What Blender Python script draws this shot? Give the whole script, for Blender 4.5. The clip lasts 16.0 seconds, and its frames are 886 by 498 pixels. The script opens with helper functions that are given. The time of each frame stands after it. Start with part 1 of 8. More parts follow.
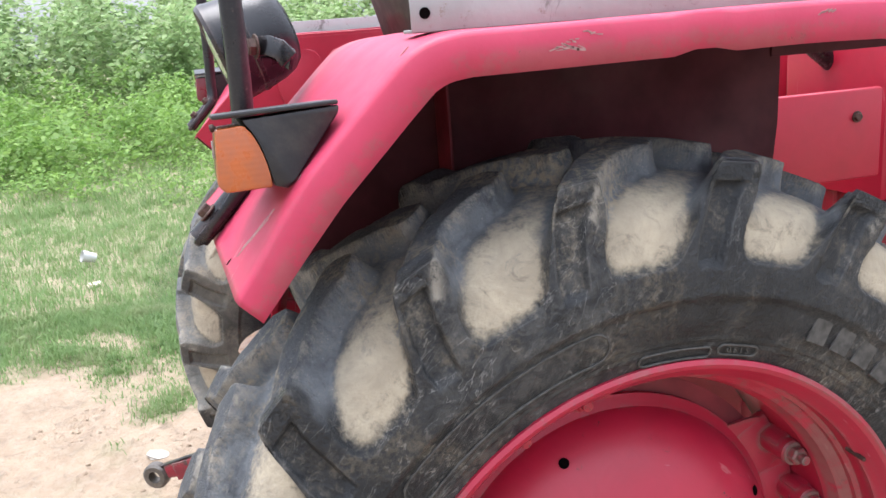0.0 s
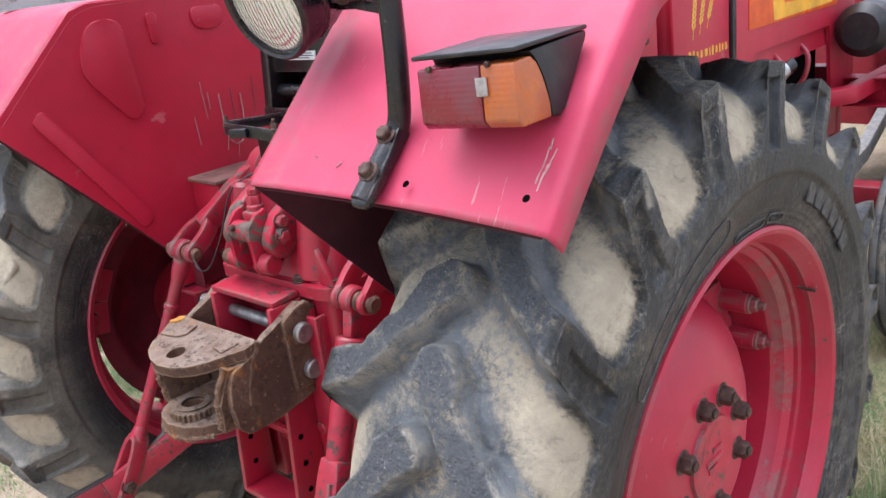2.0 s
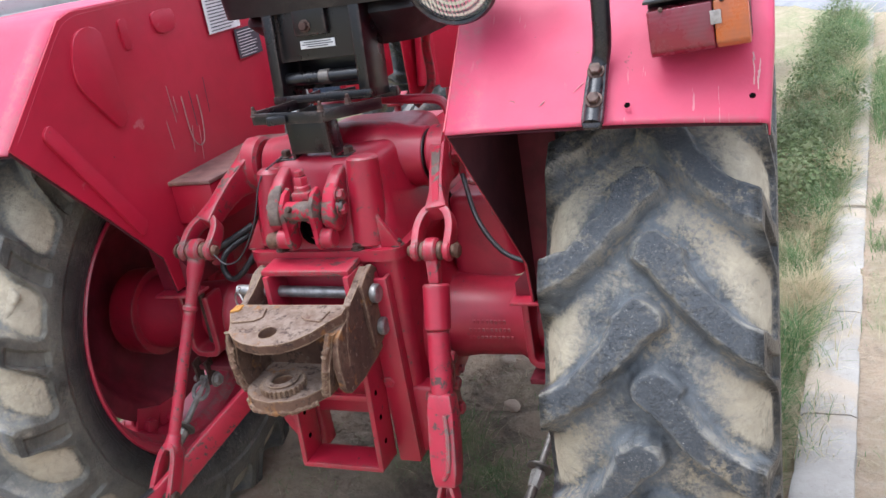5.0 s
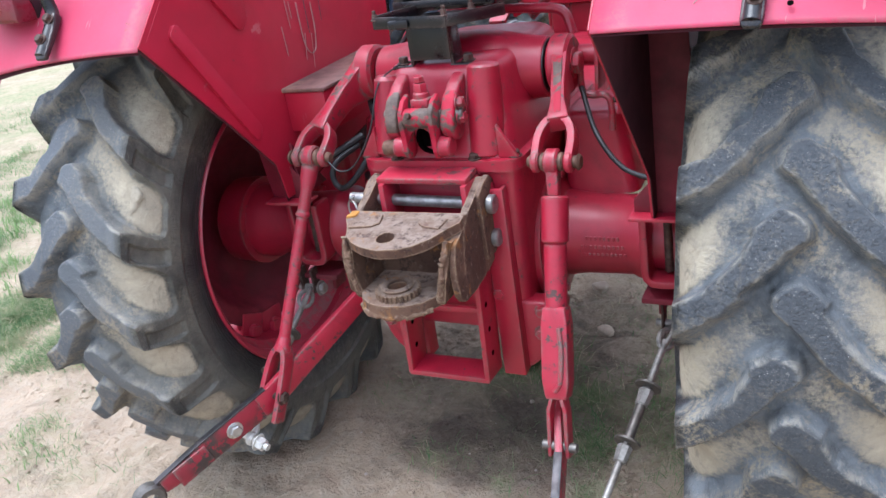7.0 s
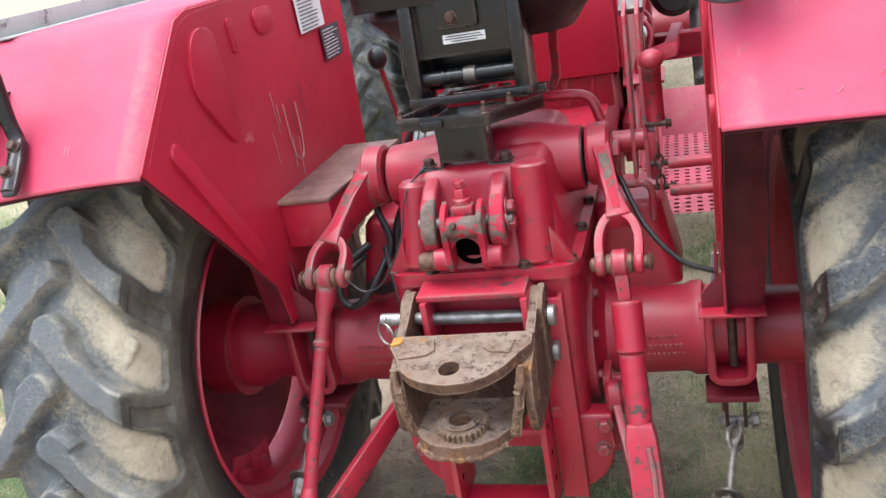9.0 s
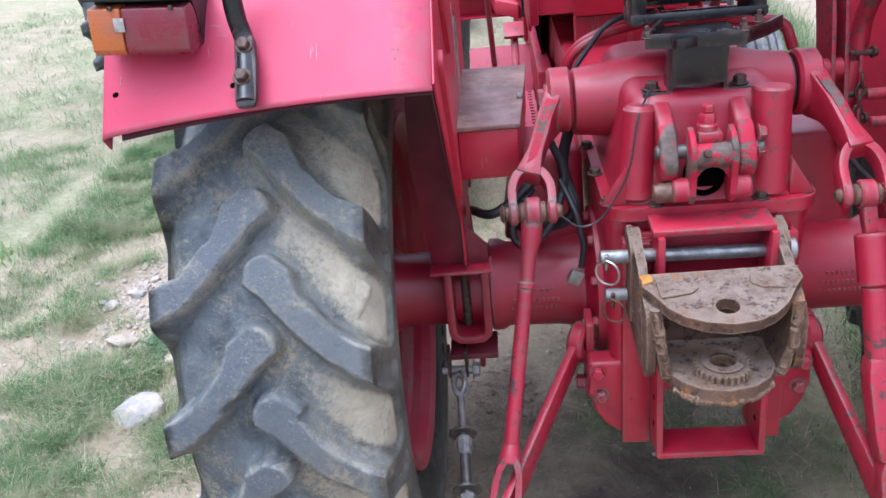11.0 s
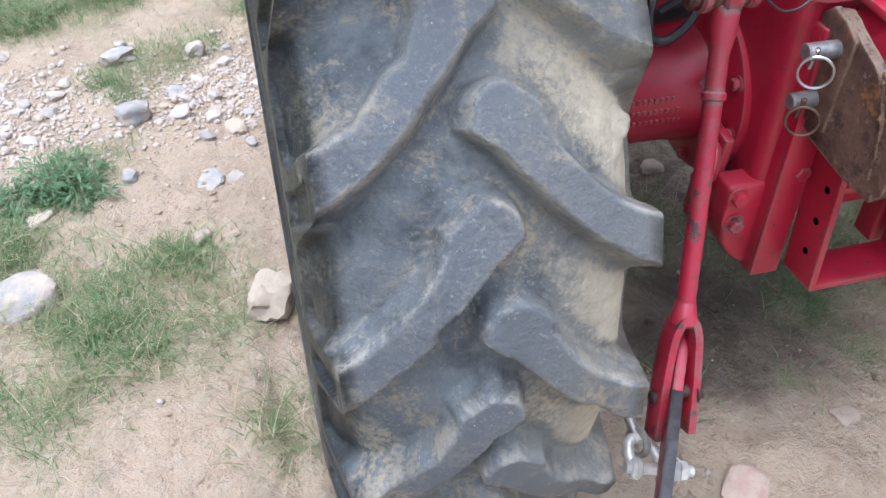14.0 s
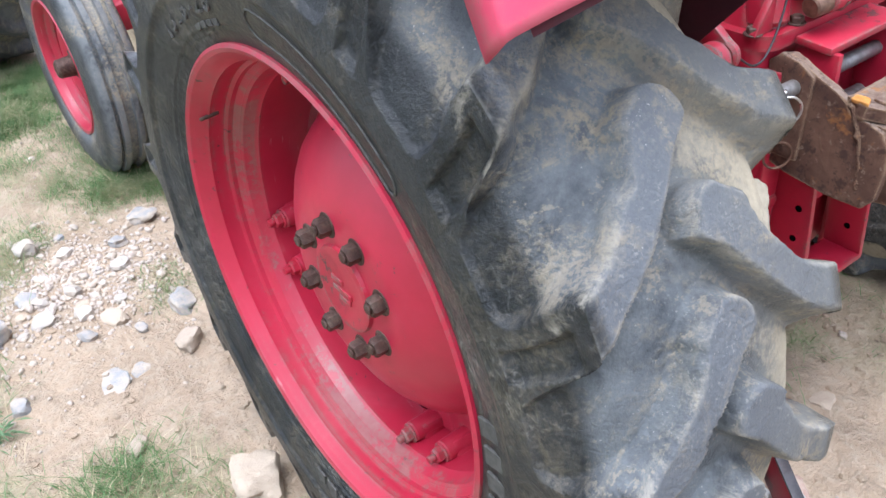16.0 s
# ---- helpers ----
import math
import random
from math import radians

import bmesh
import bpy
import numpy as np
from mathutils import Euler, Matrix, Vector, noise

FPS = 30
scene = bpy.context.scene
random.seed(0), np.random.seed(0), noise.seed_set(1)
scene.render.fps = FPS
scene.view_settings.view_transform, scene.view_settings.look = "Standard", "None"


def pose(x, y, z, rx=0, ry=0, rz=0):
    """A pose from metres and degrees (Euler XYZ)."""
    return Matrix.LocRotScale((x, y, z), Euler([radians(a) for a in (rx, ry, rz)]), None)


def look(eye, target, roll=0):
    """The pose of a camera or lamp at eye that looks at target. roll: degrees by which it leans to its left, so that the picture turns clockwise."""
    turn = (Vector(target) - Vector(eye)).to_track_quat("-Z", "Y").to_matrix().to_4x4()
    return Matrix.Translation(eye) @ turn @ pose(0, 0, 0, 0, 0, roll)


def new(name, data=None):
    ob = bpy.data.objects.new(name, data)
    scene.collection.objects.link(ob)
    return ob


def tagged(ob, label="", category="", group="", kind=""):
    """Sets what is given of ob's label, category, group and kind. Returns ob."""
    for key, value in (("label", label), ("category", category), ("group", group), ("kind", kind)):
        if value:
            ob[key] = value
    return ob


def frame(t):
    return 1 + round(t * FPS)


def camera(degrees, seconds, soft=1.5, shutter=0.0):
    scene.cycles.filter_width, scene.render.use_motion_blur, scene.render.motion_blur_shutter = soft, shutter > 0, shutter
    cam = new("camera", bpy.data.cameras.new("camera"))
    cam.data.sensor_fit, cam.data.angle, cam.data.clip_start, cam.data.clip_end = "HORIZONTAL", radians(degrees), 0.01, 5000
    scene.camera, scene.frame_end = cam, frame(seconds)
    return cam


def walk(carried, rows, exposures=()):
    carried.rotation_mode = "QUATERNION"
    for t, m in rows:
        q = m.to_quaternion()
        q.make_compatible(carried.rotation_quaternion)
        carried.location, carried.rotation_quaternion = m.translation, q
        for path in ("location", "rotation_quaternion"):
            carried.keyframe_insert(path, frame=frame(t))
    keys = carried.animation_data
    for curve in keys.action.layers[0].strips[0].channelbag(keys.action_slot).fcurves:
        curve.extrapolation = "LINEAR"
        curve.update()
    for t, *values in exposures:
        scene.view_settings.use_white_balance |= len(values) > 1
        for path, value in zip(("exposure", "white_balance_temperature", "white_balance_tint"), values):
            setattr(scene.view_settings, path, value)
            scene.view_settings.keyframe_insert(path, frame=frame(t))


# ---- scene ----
cam = camera(54.93, 16.0)
ROWS = [
    (0, 1.7226, -0.4988, 1.3911, 75.68, 4.19, 73.58),
    (0.5, 1.6637, -0.7187, 1.3943, 73.06, 5.76, 63.37),
    (1, 1.6385, -0.8881, 1.3972, 72.53, 7.37, 55.24),
    (1.5, 1.4846, -0.9781, 1.4177, 71.53, 8.19, 48.65),
    (2, 1.3686, -1.1130, 1.4149, 71.05, 6.73, 42.24),
    (2.5, 1.2880, -1.3114, 1.4274, 69.70, 7.47, 36.04),
    (3, 1.1876, -1.4018, 1.4146, 68.76, 8.83, 32.42),
    (3.2, 1.1368, -1.4069, 1.3943, 70.32, 8.31, 32.07),
    (5.3, 0.8986, -1.7029, 1.4689, 68.40, 8.88, 18.81),
    (5.5, 0.8999, -1.7117, 1.4561, 67.56, 8.59, 19.23),
    (6, 0.8854, -1.7337, 1.4440, 66.54, 8.09, 20.76),
    (6.5, 0.8631, -1.7484, 1.4459, 66.11, 8.01, 22.59),
    (7, 0.8002, -1.7221, 1.4274, 65.34, 8.70, 24.51),
    (7.5, 0.7223, -1.6303, 1.4578, 66.27, 10.64, 23.52),
    (8, 0.6431, -1.5436, 1.4558, 66.29, 11.78, 19.47),
    (8.5, 0.5749, -1.5464, 1.4778, 67.21, 12.05, 14.74),
    (9, 0.4054, -1.6259, 1.4942, 68.12, 10.29, 14.18),
    (9.5, 0.2723, -1.6559, 1.4482, 66.48, 8.67, 16.46),
    (9.7, 0.2021, -1.6288, 1.4413, 65.42, 9.09, 16.51),
    (11.8, -0.5608, -1.5769, 1.5240, 62.32, 3.40, -4.08),
    (12, -0.5817, -1.5484, 1.4983, 60.44, 3.42, -3.86),
    (12.5, -0.6462, -1.4185, 1.4114, 55.13, 3.38, -3.75),
    (13, -0.7015, -1.3359, 1.3672, 52.22, 2.42, -5.33),
    (13.5, -0.8304, -1.2310, 1.3682, 51.15, 1.31, -10.88),
    (14, -0.9159, -1.1383, 1.3357, 49.12, 0.15, -14.41),
    (14.5, -0.9342, -1.0115, 1.3084, 47.84, 1.21, -16.02),
    (15, -0.9732, -0.9558, 1.3011, 47.95, 1.08, -21.52),
    (15.5, -1.1474, -0.9465, 1.3148, 50.29, 1.98, -31.33),
    (16, -1.2772, -0.9095, 1.3676, 54.87, 3.64, -37.70),
]
walk(cam, [(t, pose(*row)) for t, *row in ROWS], exposures=[(0.0, 1.28, 6000, 14), (2.0, 1.08, 5850, 14), (5.5, 1.12, 5650, 11), (7.5, 1.27, 5400, 11), (8.3, 1.37, 5800, 10), (9.0, 1.31, 5950, 9), (9.5, 1.15, 5330, 10), (12.0, 1.12, 5200, 12), (12.8, 1.29, 5380, 12), (13.5, 1.24, 5420, 12), (14.0, 1.12, 5450, 12), (15.2, 1.28, 5560, 12), (16.0, 1.33, 5620, 12)])

# ---- world, sun ----
world = bpy.data.worlds.new("world")
scene.world = world
world.use_nodes = True
wn = world.node_tree
sky = wn.nodes.new("ShaderNodeTexSky")
sky.sky_type = "NISHITA"
sky.sun_disc = False
sky.sun_elevation, sky.sun_rotation = radians(75), radians(247)
sky.air_density, sky.dust_density, sky.ozone_density = 1.2, 6.0, 1.0
back = wn.nodes["Background"]
back.inputs["Strength"].default_value = 0.112
# thin cloud whitens the sky
cloud = wn.nodes.new("ShaderNodeMix")
cloud.data_type = "RGBA"
cloud.inputs["Factor"].default_value = 0.75
wn.links.new(sky.outputs["Color"], cloud.inputs["A"])
# an overcast dome is brighter overhead than at the horizon
ray = wn.nodes.new("ShaderNodeTexCoord")
axes = wn.nodes.new("ShaderNodeSeparateXYZ")
rise = wn.nodes.new("ShaderNodeMapRange")
for key, value in (("From Min", 0.0), ("From Max", 1.0), ("To Min", 0.34), ("To Max", 1.62)):
    rise.inputs[key].default_value = value
dome = wn.nodes.new("ShaderNodeVectorMath")
dome.operation = "SCALE"
dome.inputs[0].default_value = (9.0, 9.3, 9.8)
wn.links.new(ray.outputs["Generated"], axes.inputs["Vector"])
wn.links.new(axes.outputs["Z"], rise.inputs["Value"])
wn.links.new(rise.outputs["Result"], dome.inputs["Scale"])
wn.links.new(dome.outputs["Vector"], cloud.inputs["B"])
wn.links.new(cloud.outputs["Result"], back.inputs["Color"])
sun = new("sun", bpy.data.lights.new("sun", "SUN"))
sun.data.energy, sun.data.angle, sun.data.color = 1.5, radians(40), (1.0, 0.96, 0.9)
sun.matrix_world = look((-1.2, -0.5, 5.0), (0, 0, 0))

# ---- building tools ----
def finish(bm, name, mat, sharp=35):
    me = bpy.data.meshes.new(name)
    bmesh.ops.recalc_face_normals(bm, faces=bm.faces)
    bm.to_mesh(me)
    bm.free()
    me.polygons.foreach_set("use_smooth", [True] * len(me.polygons))
    me.set_sharp_from_angle(angle=radians(sharp))
    me.materials.append(mat)
    return me


def part(name, bm, mat, parent, label="", sharp=35):
    ob = new(name, finish(bm, name, mat, sharp))
    # no deeper than thing, part, sub-part
    while parent.parent and parent.parent.parent:
        parent = parent.parent
    ob.parent = parent
    return tagged(ob, label)


def thing(name, label, category, group="", at=None, kind=""):
    ob = new(name)
    if at is not None:
        ob.matrix_basis = at
    return tagged(ob, label, category, group, kind)


def solid(name, bm, mat, label, category, group="", kind="", sharp=35):
    return tagged(new(name, finish(bm, name, mat, sharp)), label, category, group, kind)


def join(bm, tmp, m=None):
    me = bpy.data.meshes.new("tmp")
    tmp.to_mesh(me)
    tmp.free()
    if m is not None:
        me.transform(m)
    bm.from_mesh(me)
    bpy.data.meshes.remove(me)
    return bm


def B():
    return bmesh.new()


def box(bm, c, s, rot=(0, 0, 0), bev=0.003, seg=2):
    t = bmesh.new()
    bmesh.ops.create_cube(t, size=1.0)
    bmesh.ops.scale(t, vec=s, verts=t.verts)
    if bev:
        bmesh.ops.bevel(t, geom=list(t.edges), offset=min(bev, min(s) * 0.45), segments=seg, profile=0.5, affect="EDGES")
    return join(bm, t, pose(*c, *rot))


def frame_of(p0, p1, up=(0, 0, 1)):
    """Matrix with local z from p0 to p1, local y near up."""
    z = (Vector(p1) - Vector(p0)).normalized()
    u = Vector(up)
    if abs(z.dot(u)) > 0.98:
        u = Vector((0, 1, 0))
    x = u.cross(z).normalized()
    y = z.cross(x)
    m = Matrix((x, y, z)).transposed().to_4x4()
    m.translation = Vector(p0)
    return m


def cyl(bm, p0, p1, r0, r1=None, seg=24, bev=0.002):
    r1 = r0 if r1 is None else r1
    h = (Vector(p1) - Vector(p0)).length
    b = min(bev, r0 * 0.4, r1 * 0.4, h * 0.3)
    prof = [(0, 0), (0, r0 - b), (b, r0), (h - b, r1), (h, r1 - b), (h, 0)]
    t = bmesh.new()
    lathe_into(t, prof, seg)
    return join(bm, t, frame_of(p0, p1))


def lathe_into(t, prof, seg, start=0.0, turn=2 * math.pi):
    """Revolves (height, radius) round local z."""
    full = turn > 6.28
    rings = []
    for h, r in prof:
        if r < 1e-6:
            rings.append([t.verts.new((0, 0, h))])
        else:
            rings.append([t.verts.new((r * math.cos(start + turn * k / seg), r * math.sin(start + turn * k / seg), h)) for k in range(seg if full else seg + 1)])
    for a, b in zip(rings, rings[1:]):
        n = max(len(a), len(b))
        for k in range(n if full else n - 1):
            q = [a[k % len(a)], a[(k + 1) % len(a)], b[(k + 1) % len(b)], b[k % len(b)]]
            q = list(dict.fromkeys(q))
            if len(q) > 2:
                t.faces.new(q)
    return t


AXIS_X = Matrix.Rotation(radians(90), 4, "Y")


def lathe(bm, prof, seg=48, m=None):
    t = lathe_into(bmesh.new(), prof, seg)
    return join(bm, t, m)


def prism(bm, pts, thick, m=None, bev=0.003, seg=2, taper=None):
    """Polygon in local xy, extruded along +z."""
    t = bmesh.new()
    low = [t.verts.new((x, y, 0)) for x, y in pts]
    cx, cy = sum(p[0] for p in pts) / len(pts), sum(p[1] for p in pts) / len(pts)
    k = taper or 1.0
    top = [t.verts.new((cx + (x - cx) * k, cy + (y - cy) * k, thick)) for x, y in pts]
    t.faces.new(low[::-1])
    t.faces.new(top)
    n = len(pts)
    for i in range(n):
        t.faces.new((low[i], low[(i + 1) % n], top[(i + 1) % n], top[i]))
    if bev:
        bmesh.ops.bevel(t, geom=list(t.edges), offset=bev, segments=seg, profile=0.5, affect="EDGES", clamp_overlap=True)
    return join(bm, t, m)


def holed(bm, outer, hole_c, hole_r, thick, m=None, seg=24):
    """Plate with one round hole: outer is a loop of points seen all round from the hole's centre."""
    t = bmesh.new()
    cx, cy = hole_c
    n = len(outer)
    res = []
    for i in range(n):
        a, b = Vector(outer[i]), Vector(outer[(i + 1) % n])
        steps = max(1, int((b - a).length / 0.012))
        res += [a.lerp(b, k / steps) for k in range(steps)]
    n = len(res)
    loops = []
    for z in (0, thick):
        o = [t.verts.new((p.x, p.y, z)) for p in res]
        i_ = []
        for p in res:
            a = math.atan2(p.y - cy, p.x - cx)
            i_.append(t.verts.new((cx + hole_r * math.cos(a), cy + hole_r * math.sin(a), z)))
        loops.append((o, i_))
    (o0, i0), (o1, i1) = loops
    for k in range(n):
        j = (k + 1) % n
        t.faces.new((o0[k], i0[k], i0[j], o0[j]))
        t.faces.new((o1[k], o1[j], i1[j], i1[k]))
        t.faces.new((o0[k], o0[j], o1[j], o1[k]))
        t.faces.new((i0[k], i1[k], i1[j], i0[j]))
    return join(bm, t, m)


def smooth_path(pts, n=6):
    """Catmull-Rom through pts."""
    p = [Vector(q) for q in pts]
    p = [p[0] * 2 - p[1]] + p + [p[-1] * 2 - p[-2]]
    out = []
    for i in range(1, len(p) - 2):
        for k in range(n):
            u = k / n
            a, b, c, d = p[i - 1], p[i], p[i + 1], p[i + 2]
            out.append(0.5 * ((2 * b) + (c - a) * u + (2 * a - 5 * b + 4 * c - d) * u * u + (3 * b - a - 3 * c + d) * u ** 3))
    out.append(p[-2])
    return out


def tube(bm, pts, r, seg=12, round_path=True, flat=1.0):
    """A round bar along pts; r may be a list."""
    path = smooth_path(pts) if round_path and len(pts) > 2 else [Vector(q) for q in pts]
    n = len(path)
    t = bmesh.new()
    x = None
    rings = []
    for i, p in enumerate(path):
        d = (path[min(i + 1, n - 1)] - path[max(i - 1, 0)]).normalized()
        if x is None:
            x = d.orthogonal().normalized()
        x = (x - d * x.dot(d)).normalized()
        y = d.cross(x)
        rr = r if not isinstance(r, (list, tuple)) else np.interp(i / (n - 1), np.linspace(0, 1, len(r)), r)
        rings.append([t.verts.new(p + (x * math.cos(2 * math.pi * k / seg) + y * flat * math.sin(2 * math.pi * k / seg)) * rr) for k in range(seg)])
    for a, b in zip(rings, rings[1:]):
        for k in range(seg):
            t.faces.new((a[k], a[(k + 1) % seg], b[(k + 1) % seg], b[k]))
    t.faces.new(rings[0][::-1])
    t.faces.new(rings[-1])
    return join(bm, t)


def flat_bar(bm, pts, wide, thick, side=(1, 0, 0), bev=0.002):
    """A flat bar along pts: wide along side, thick across it."""
    t = bmesh.new()
    p = [Vector(q) for q in pts]
    n = len(p)
    rings = []
    for i in range(n):
        d = (p[min(i + 1, n - 1)] - p[max(i - 1, 0)]).normalized()
        s = Vector(side)
        s = (s - d * s.dot(d)).normalized()
        u = d.cross(s)
        w = wide[i] if isinstance(wide, (list, tuple)) else wide
        h = thick[i] if isinstance(thick, (list, tuple)) else thick
        rings.append([t.verts.new(p[i] + s * a * w / 2 + u * b * h / 2) for a, b in ((-1, -1), (1, -1), (1, 1), (-1, 1))])
    for a, b in zip(rings, rings[1:]):
        for k in range(4):
            t.faces.new((a[k], a[(k + 1) % 4], b[(k + 1) % 4], b[k]))
    t.faces.new(rings[0][::-1])
    t.faces.new(rings[-1])
    if bev:
        bmesh.ops.recalc_face_normals(t, faces=t.faces)
        bmesh.ops.bevel(t, geom=list(t.edges), offset=bev, segments=2, profile=0.5, affect="EDGES", clamp_overlap=True)
    return join(bm, t)


def hexbolt(bm, p, d, r=0.011, h=0.009, washer=True, shank=0.0):
    """Hexagon head with its seat at p, pointing along d."""
    p, d = Vector(p), Vector(d).normalized()
    if washer:
        cyl(bm, p, p + d * 0.003, r * 1.35, seg=18, bev=0.001)
        p = p + d * 0.003
    t = lathe_into(bmesh.new(), [(0, 0), (0, r), (h * 0.8, r), (h, r * 0.82), (h, 0)], 6)
    join(bm, t, frame_of(p, p + d))
    if shank:
        cyl(bm, p + d * h, p + d * (h + shank), r * 0.55, seg=12, bev=0.001)
    return bm


def ball(bm, c, r, sub=2, squash=(1, 1, 1)):
    t = bmesh.new()
    bmesh.ops.create_icosphere(t, subdivisions=sub, radius=r)
    bmesh.ops.scale(t, vec=squash, verts=t.verts)
    return join(bm, t, Matrix.Translation(c))


def mesh_from(name, verts, faces, mat, smooth=True):
    me = bpy.data.meshes.new(name)
    me.from_pydata(verts, [], faces)
    if smooth:
        me.polygons.foreach_set("use_smooth", [True] * len(me.polygons))
    me.materials.append(mat)
    me.update()
    return me


def step(a, b, x):
    u = np.clip((x - a) / (b - a), 0, 1)
    return u * u * (3 - 2 * u)

# ---- materials ----
class Mat:
    def __init__(self, name):
        self.m = bpy.data.materials.new(name)
        self.m.use_nodes = True
        self.t = self.m.node_tree
        self.bsdf = self.t.nodes["Principled BSDF"]
        self.co = self.t.nodes.new("ShaderNodeTexCoord").outputs["Object"]

    def node(self, kind, **inputs):
        n = self.t.nodes.new(kind)
        for k, v in inputs.items():
            k = k.replace("_", " ")
            if isinstance(v, bpy.types.NodeSocket):
                self.t.links.new(v, n.inputs[k])
            else:
                n.inputs[k].default_value = v
        return n

    def noise(self, scale, detail=4, rough=0.55, dist=0.0, co=None):
        n = self.node("ShaderNodeTexNoise", Scale=scale, Detail=detail, Roughness=rough, Distortion=dist)
        self.t.links.new(co or self.co, n.inputs["Vector"])
        return n.outputs["Fac"]

    def ramp(self, fac, lo, hi, out0=0.0, out1=1.0):
        n = self.node("ShaderNodeMapRange", Value=fac)
        n.interpolation_type = "SMOOTHSTEP"
        for k, v in zip(("From Min", "From Max", "To Min", "To Max"), (lo, hi, out0, out1)):
            n.inputs[k].default_value = v
        return n.outputs["Result"]

    def math(self, op, a, b=0.5):
        n = self.t.nodes.new("ShaderNodeMath")
        n.operation = op
        for s, v in zip(n.inputs, (a, b)):
            if isinstance(v, bpy.types.NodeSocket):
                self.t.links.new(v, s)
            else:
                s.default_value = v
        return n.outputs[0]

    def mix(self, fac, a, b):
        n = self.t.nodes.new("ShaderNodeMix")
        n.data_type = "RGBA"
        for k, v in (("Factor", fac), ("A", a), ("B", b)):
            sock = [s for s in n.inputs if s.name == k and (k == "Factor" and s.type == "VALUE" or k != "Factor" and s.type == "RGBA")][0]
            if isinstance(v, bpy.types.NodeSocket):
                self.t.links.new(v, sock)
            else:
                sock.default_value = (*v, 1) if isinstance(v, tuple) else v
        return [s for s in n.outputs if s.type == "RGBA"][0]

    def attr(self, name):
        n = self.t.nodes.new("ShaderNodeAttribute")
        n.attribute_name = name
        return n.outputs["Fac"]

    def rand(self):
        return self.t.nodes.new("ShaderNodeObjectInfo").outputs["Random"]

    def island(self):
        return self.t.nodes.new("ShaderNodeNewGeometry").outputs["Random Per Island"]

    def bump(self, height, strength=0.3, dist=0.01):
        n = self.node("ShaderNodeBump", Strength=strength, Distance=dist, Height=height)
        self.t.links.new(n.outputs["Normal"], self.bsdf.inputs["Normal"])
        return self

    def set(self, **kw):
        for k, v in kw.items():
            k = {"color": "Base Color", "rough": "Roughness", "metal": "Metallic", "coat": "Coat Weight", "coat_rough": "Coat Roughness", "spec": "Specular IOR Level", "trans": "Transmission Weight", "alpha": "Alpha", "ior": "IOR", "sheen": "Sheen Weight"}[k]
            if isinstance(v, bpy.types.NodeSocket):
                self.t.links.new(v, self.bsdf.inputs[k])
            else:
                self.bsdf.inputs[k].default_value = (*v, 1) if isinstance(v, tuple) else v
        return self


def paint_red(name, base, dark, chip=0.68, dirt=0.5, grime=(0.07, 0.035, 0.03), rough=0.36, scale=1.0, coat=0.3, wear=0.0, dustcol=(0.27, 0.16, 0.125), streak=0.0):
    k = Mat(name)
    fade = k.ramp(k.noise(2.3, 4, 0.6, 0.3), 0.3, 0.72)
    col = k.mix(fade, base, dark)
    blot = k.ramp(k.noise(19 * scale, 6, 0.65, 0.5), 0.35, 0.75, 0, 0.28)
    col = k.mix(blot, col, tuple(c * 0.72 for c in dark))
    dust = k.ramp(k.noise(6 * scale, 8, 0.72, 0.7), 0.48, 0.85, 0, dirt)
    col = k.mix(dust, col, dustcol)
    # long fine scratches
    if streak:
        warp = k.node("ShaderNodeMapping", Scale=(38.0, 5.0, 5.0), Rotation=(0.5, 0.2, 0.7))
        k.t.links.new(k.co, warp.inputs["Vector"])
        scr = k.math("MULTIPLY", k.ramp(k.noise(2.2, 4, 0.6, 0.0, warp.outputs["Vector"]), 0.655, 0.675, 0, streak), k.ramp(k.noise(5, 3), 0.5, 0.62))
        col = k.mix(scr, col, (0.50, 0.30, 0.29))
    spot = k.math("MULTIPLY", k.ramp(k.noise(46 * scale, 6, 0.7), chip - 0.01, chip + 0.012), k.ramp(k.noise(8, 3), 0.44, 0.60))
    col = k.mix(spot, col, grime)
    # paint rubbed off along sharp edges
    if wear:
        soft = k.node("ShaderNodeBevel", Radius=0.012)
        soft.samples = 4
        dot = k.t.nodes.new("ShaderNodeVectorMath")
        dot.operation = "DOT_PRODUCT"
        k.t.links.new(soft.outputs["Normal"], dot.inputs[0])
        k.t.links.new(k.t.nodes.new("ShaderNodeNewGeometry").outputs["Normal"], dot.inputs[1])
        worn = k.math("MULTIPLY", k.ramp(dot.outputs["Value"], 0.94, 0.993, 1, 0), k.ramp(k.math("ADD", k.noise(30 * scale, 8, 0.8), k.math("MULTIPLY", k.noise(4.5, 3), 0.8)), 0.84, 0.98, 0, wear))
        col = k.mix(worn, col, k.mix(k.noise(60, 4), (0.10, 0.06, 0.05), (0.22, 0.17, 0.145)))
    fine = k.noise(240, 3)
    k.set(color=col, rough=k.ramp(k.math("ADD", k.math("MULTIPLY", dust, 0.8), k.math("MULTIPLY", k.noise(14, 6, 0.65), 0.6)), 0.0, 0.9, rough, rough + 0.34), coat=coat, coat_rough=0.28)
    k.bump(k.math("ADD", k.math("MULTIPLY", fine, 0.25), k.math("ADD", k.math("MULTIPLY", spot, -1.0), k.math("MULTIPLY", k.noise(8, 3), 1.2))), 0.25, 0.002)
    return k.m


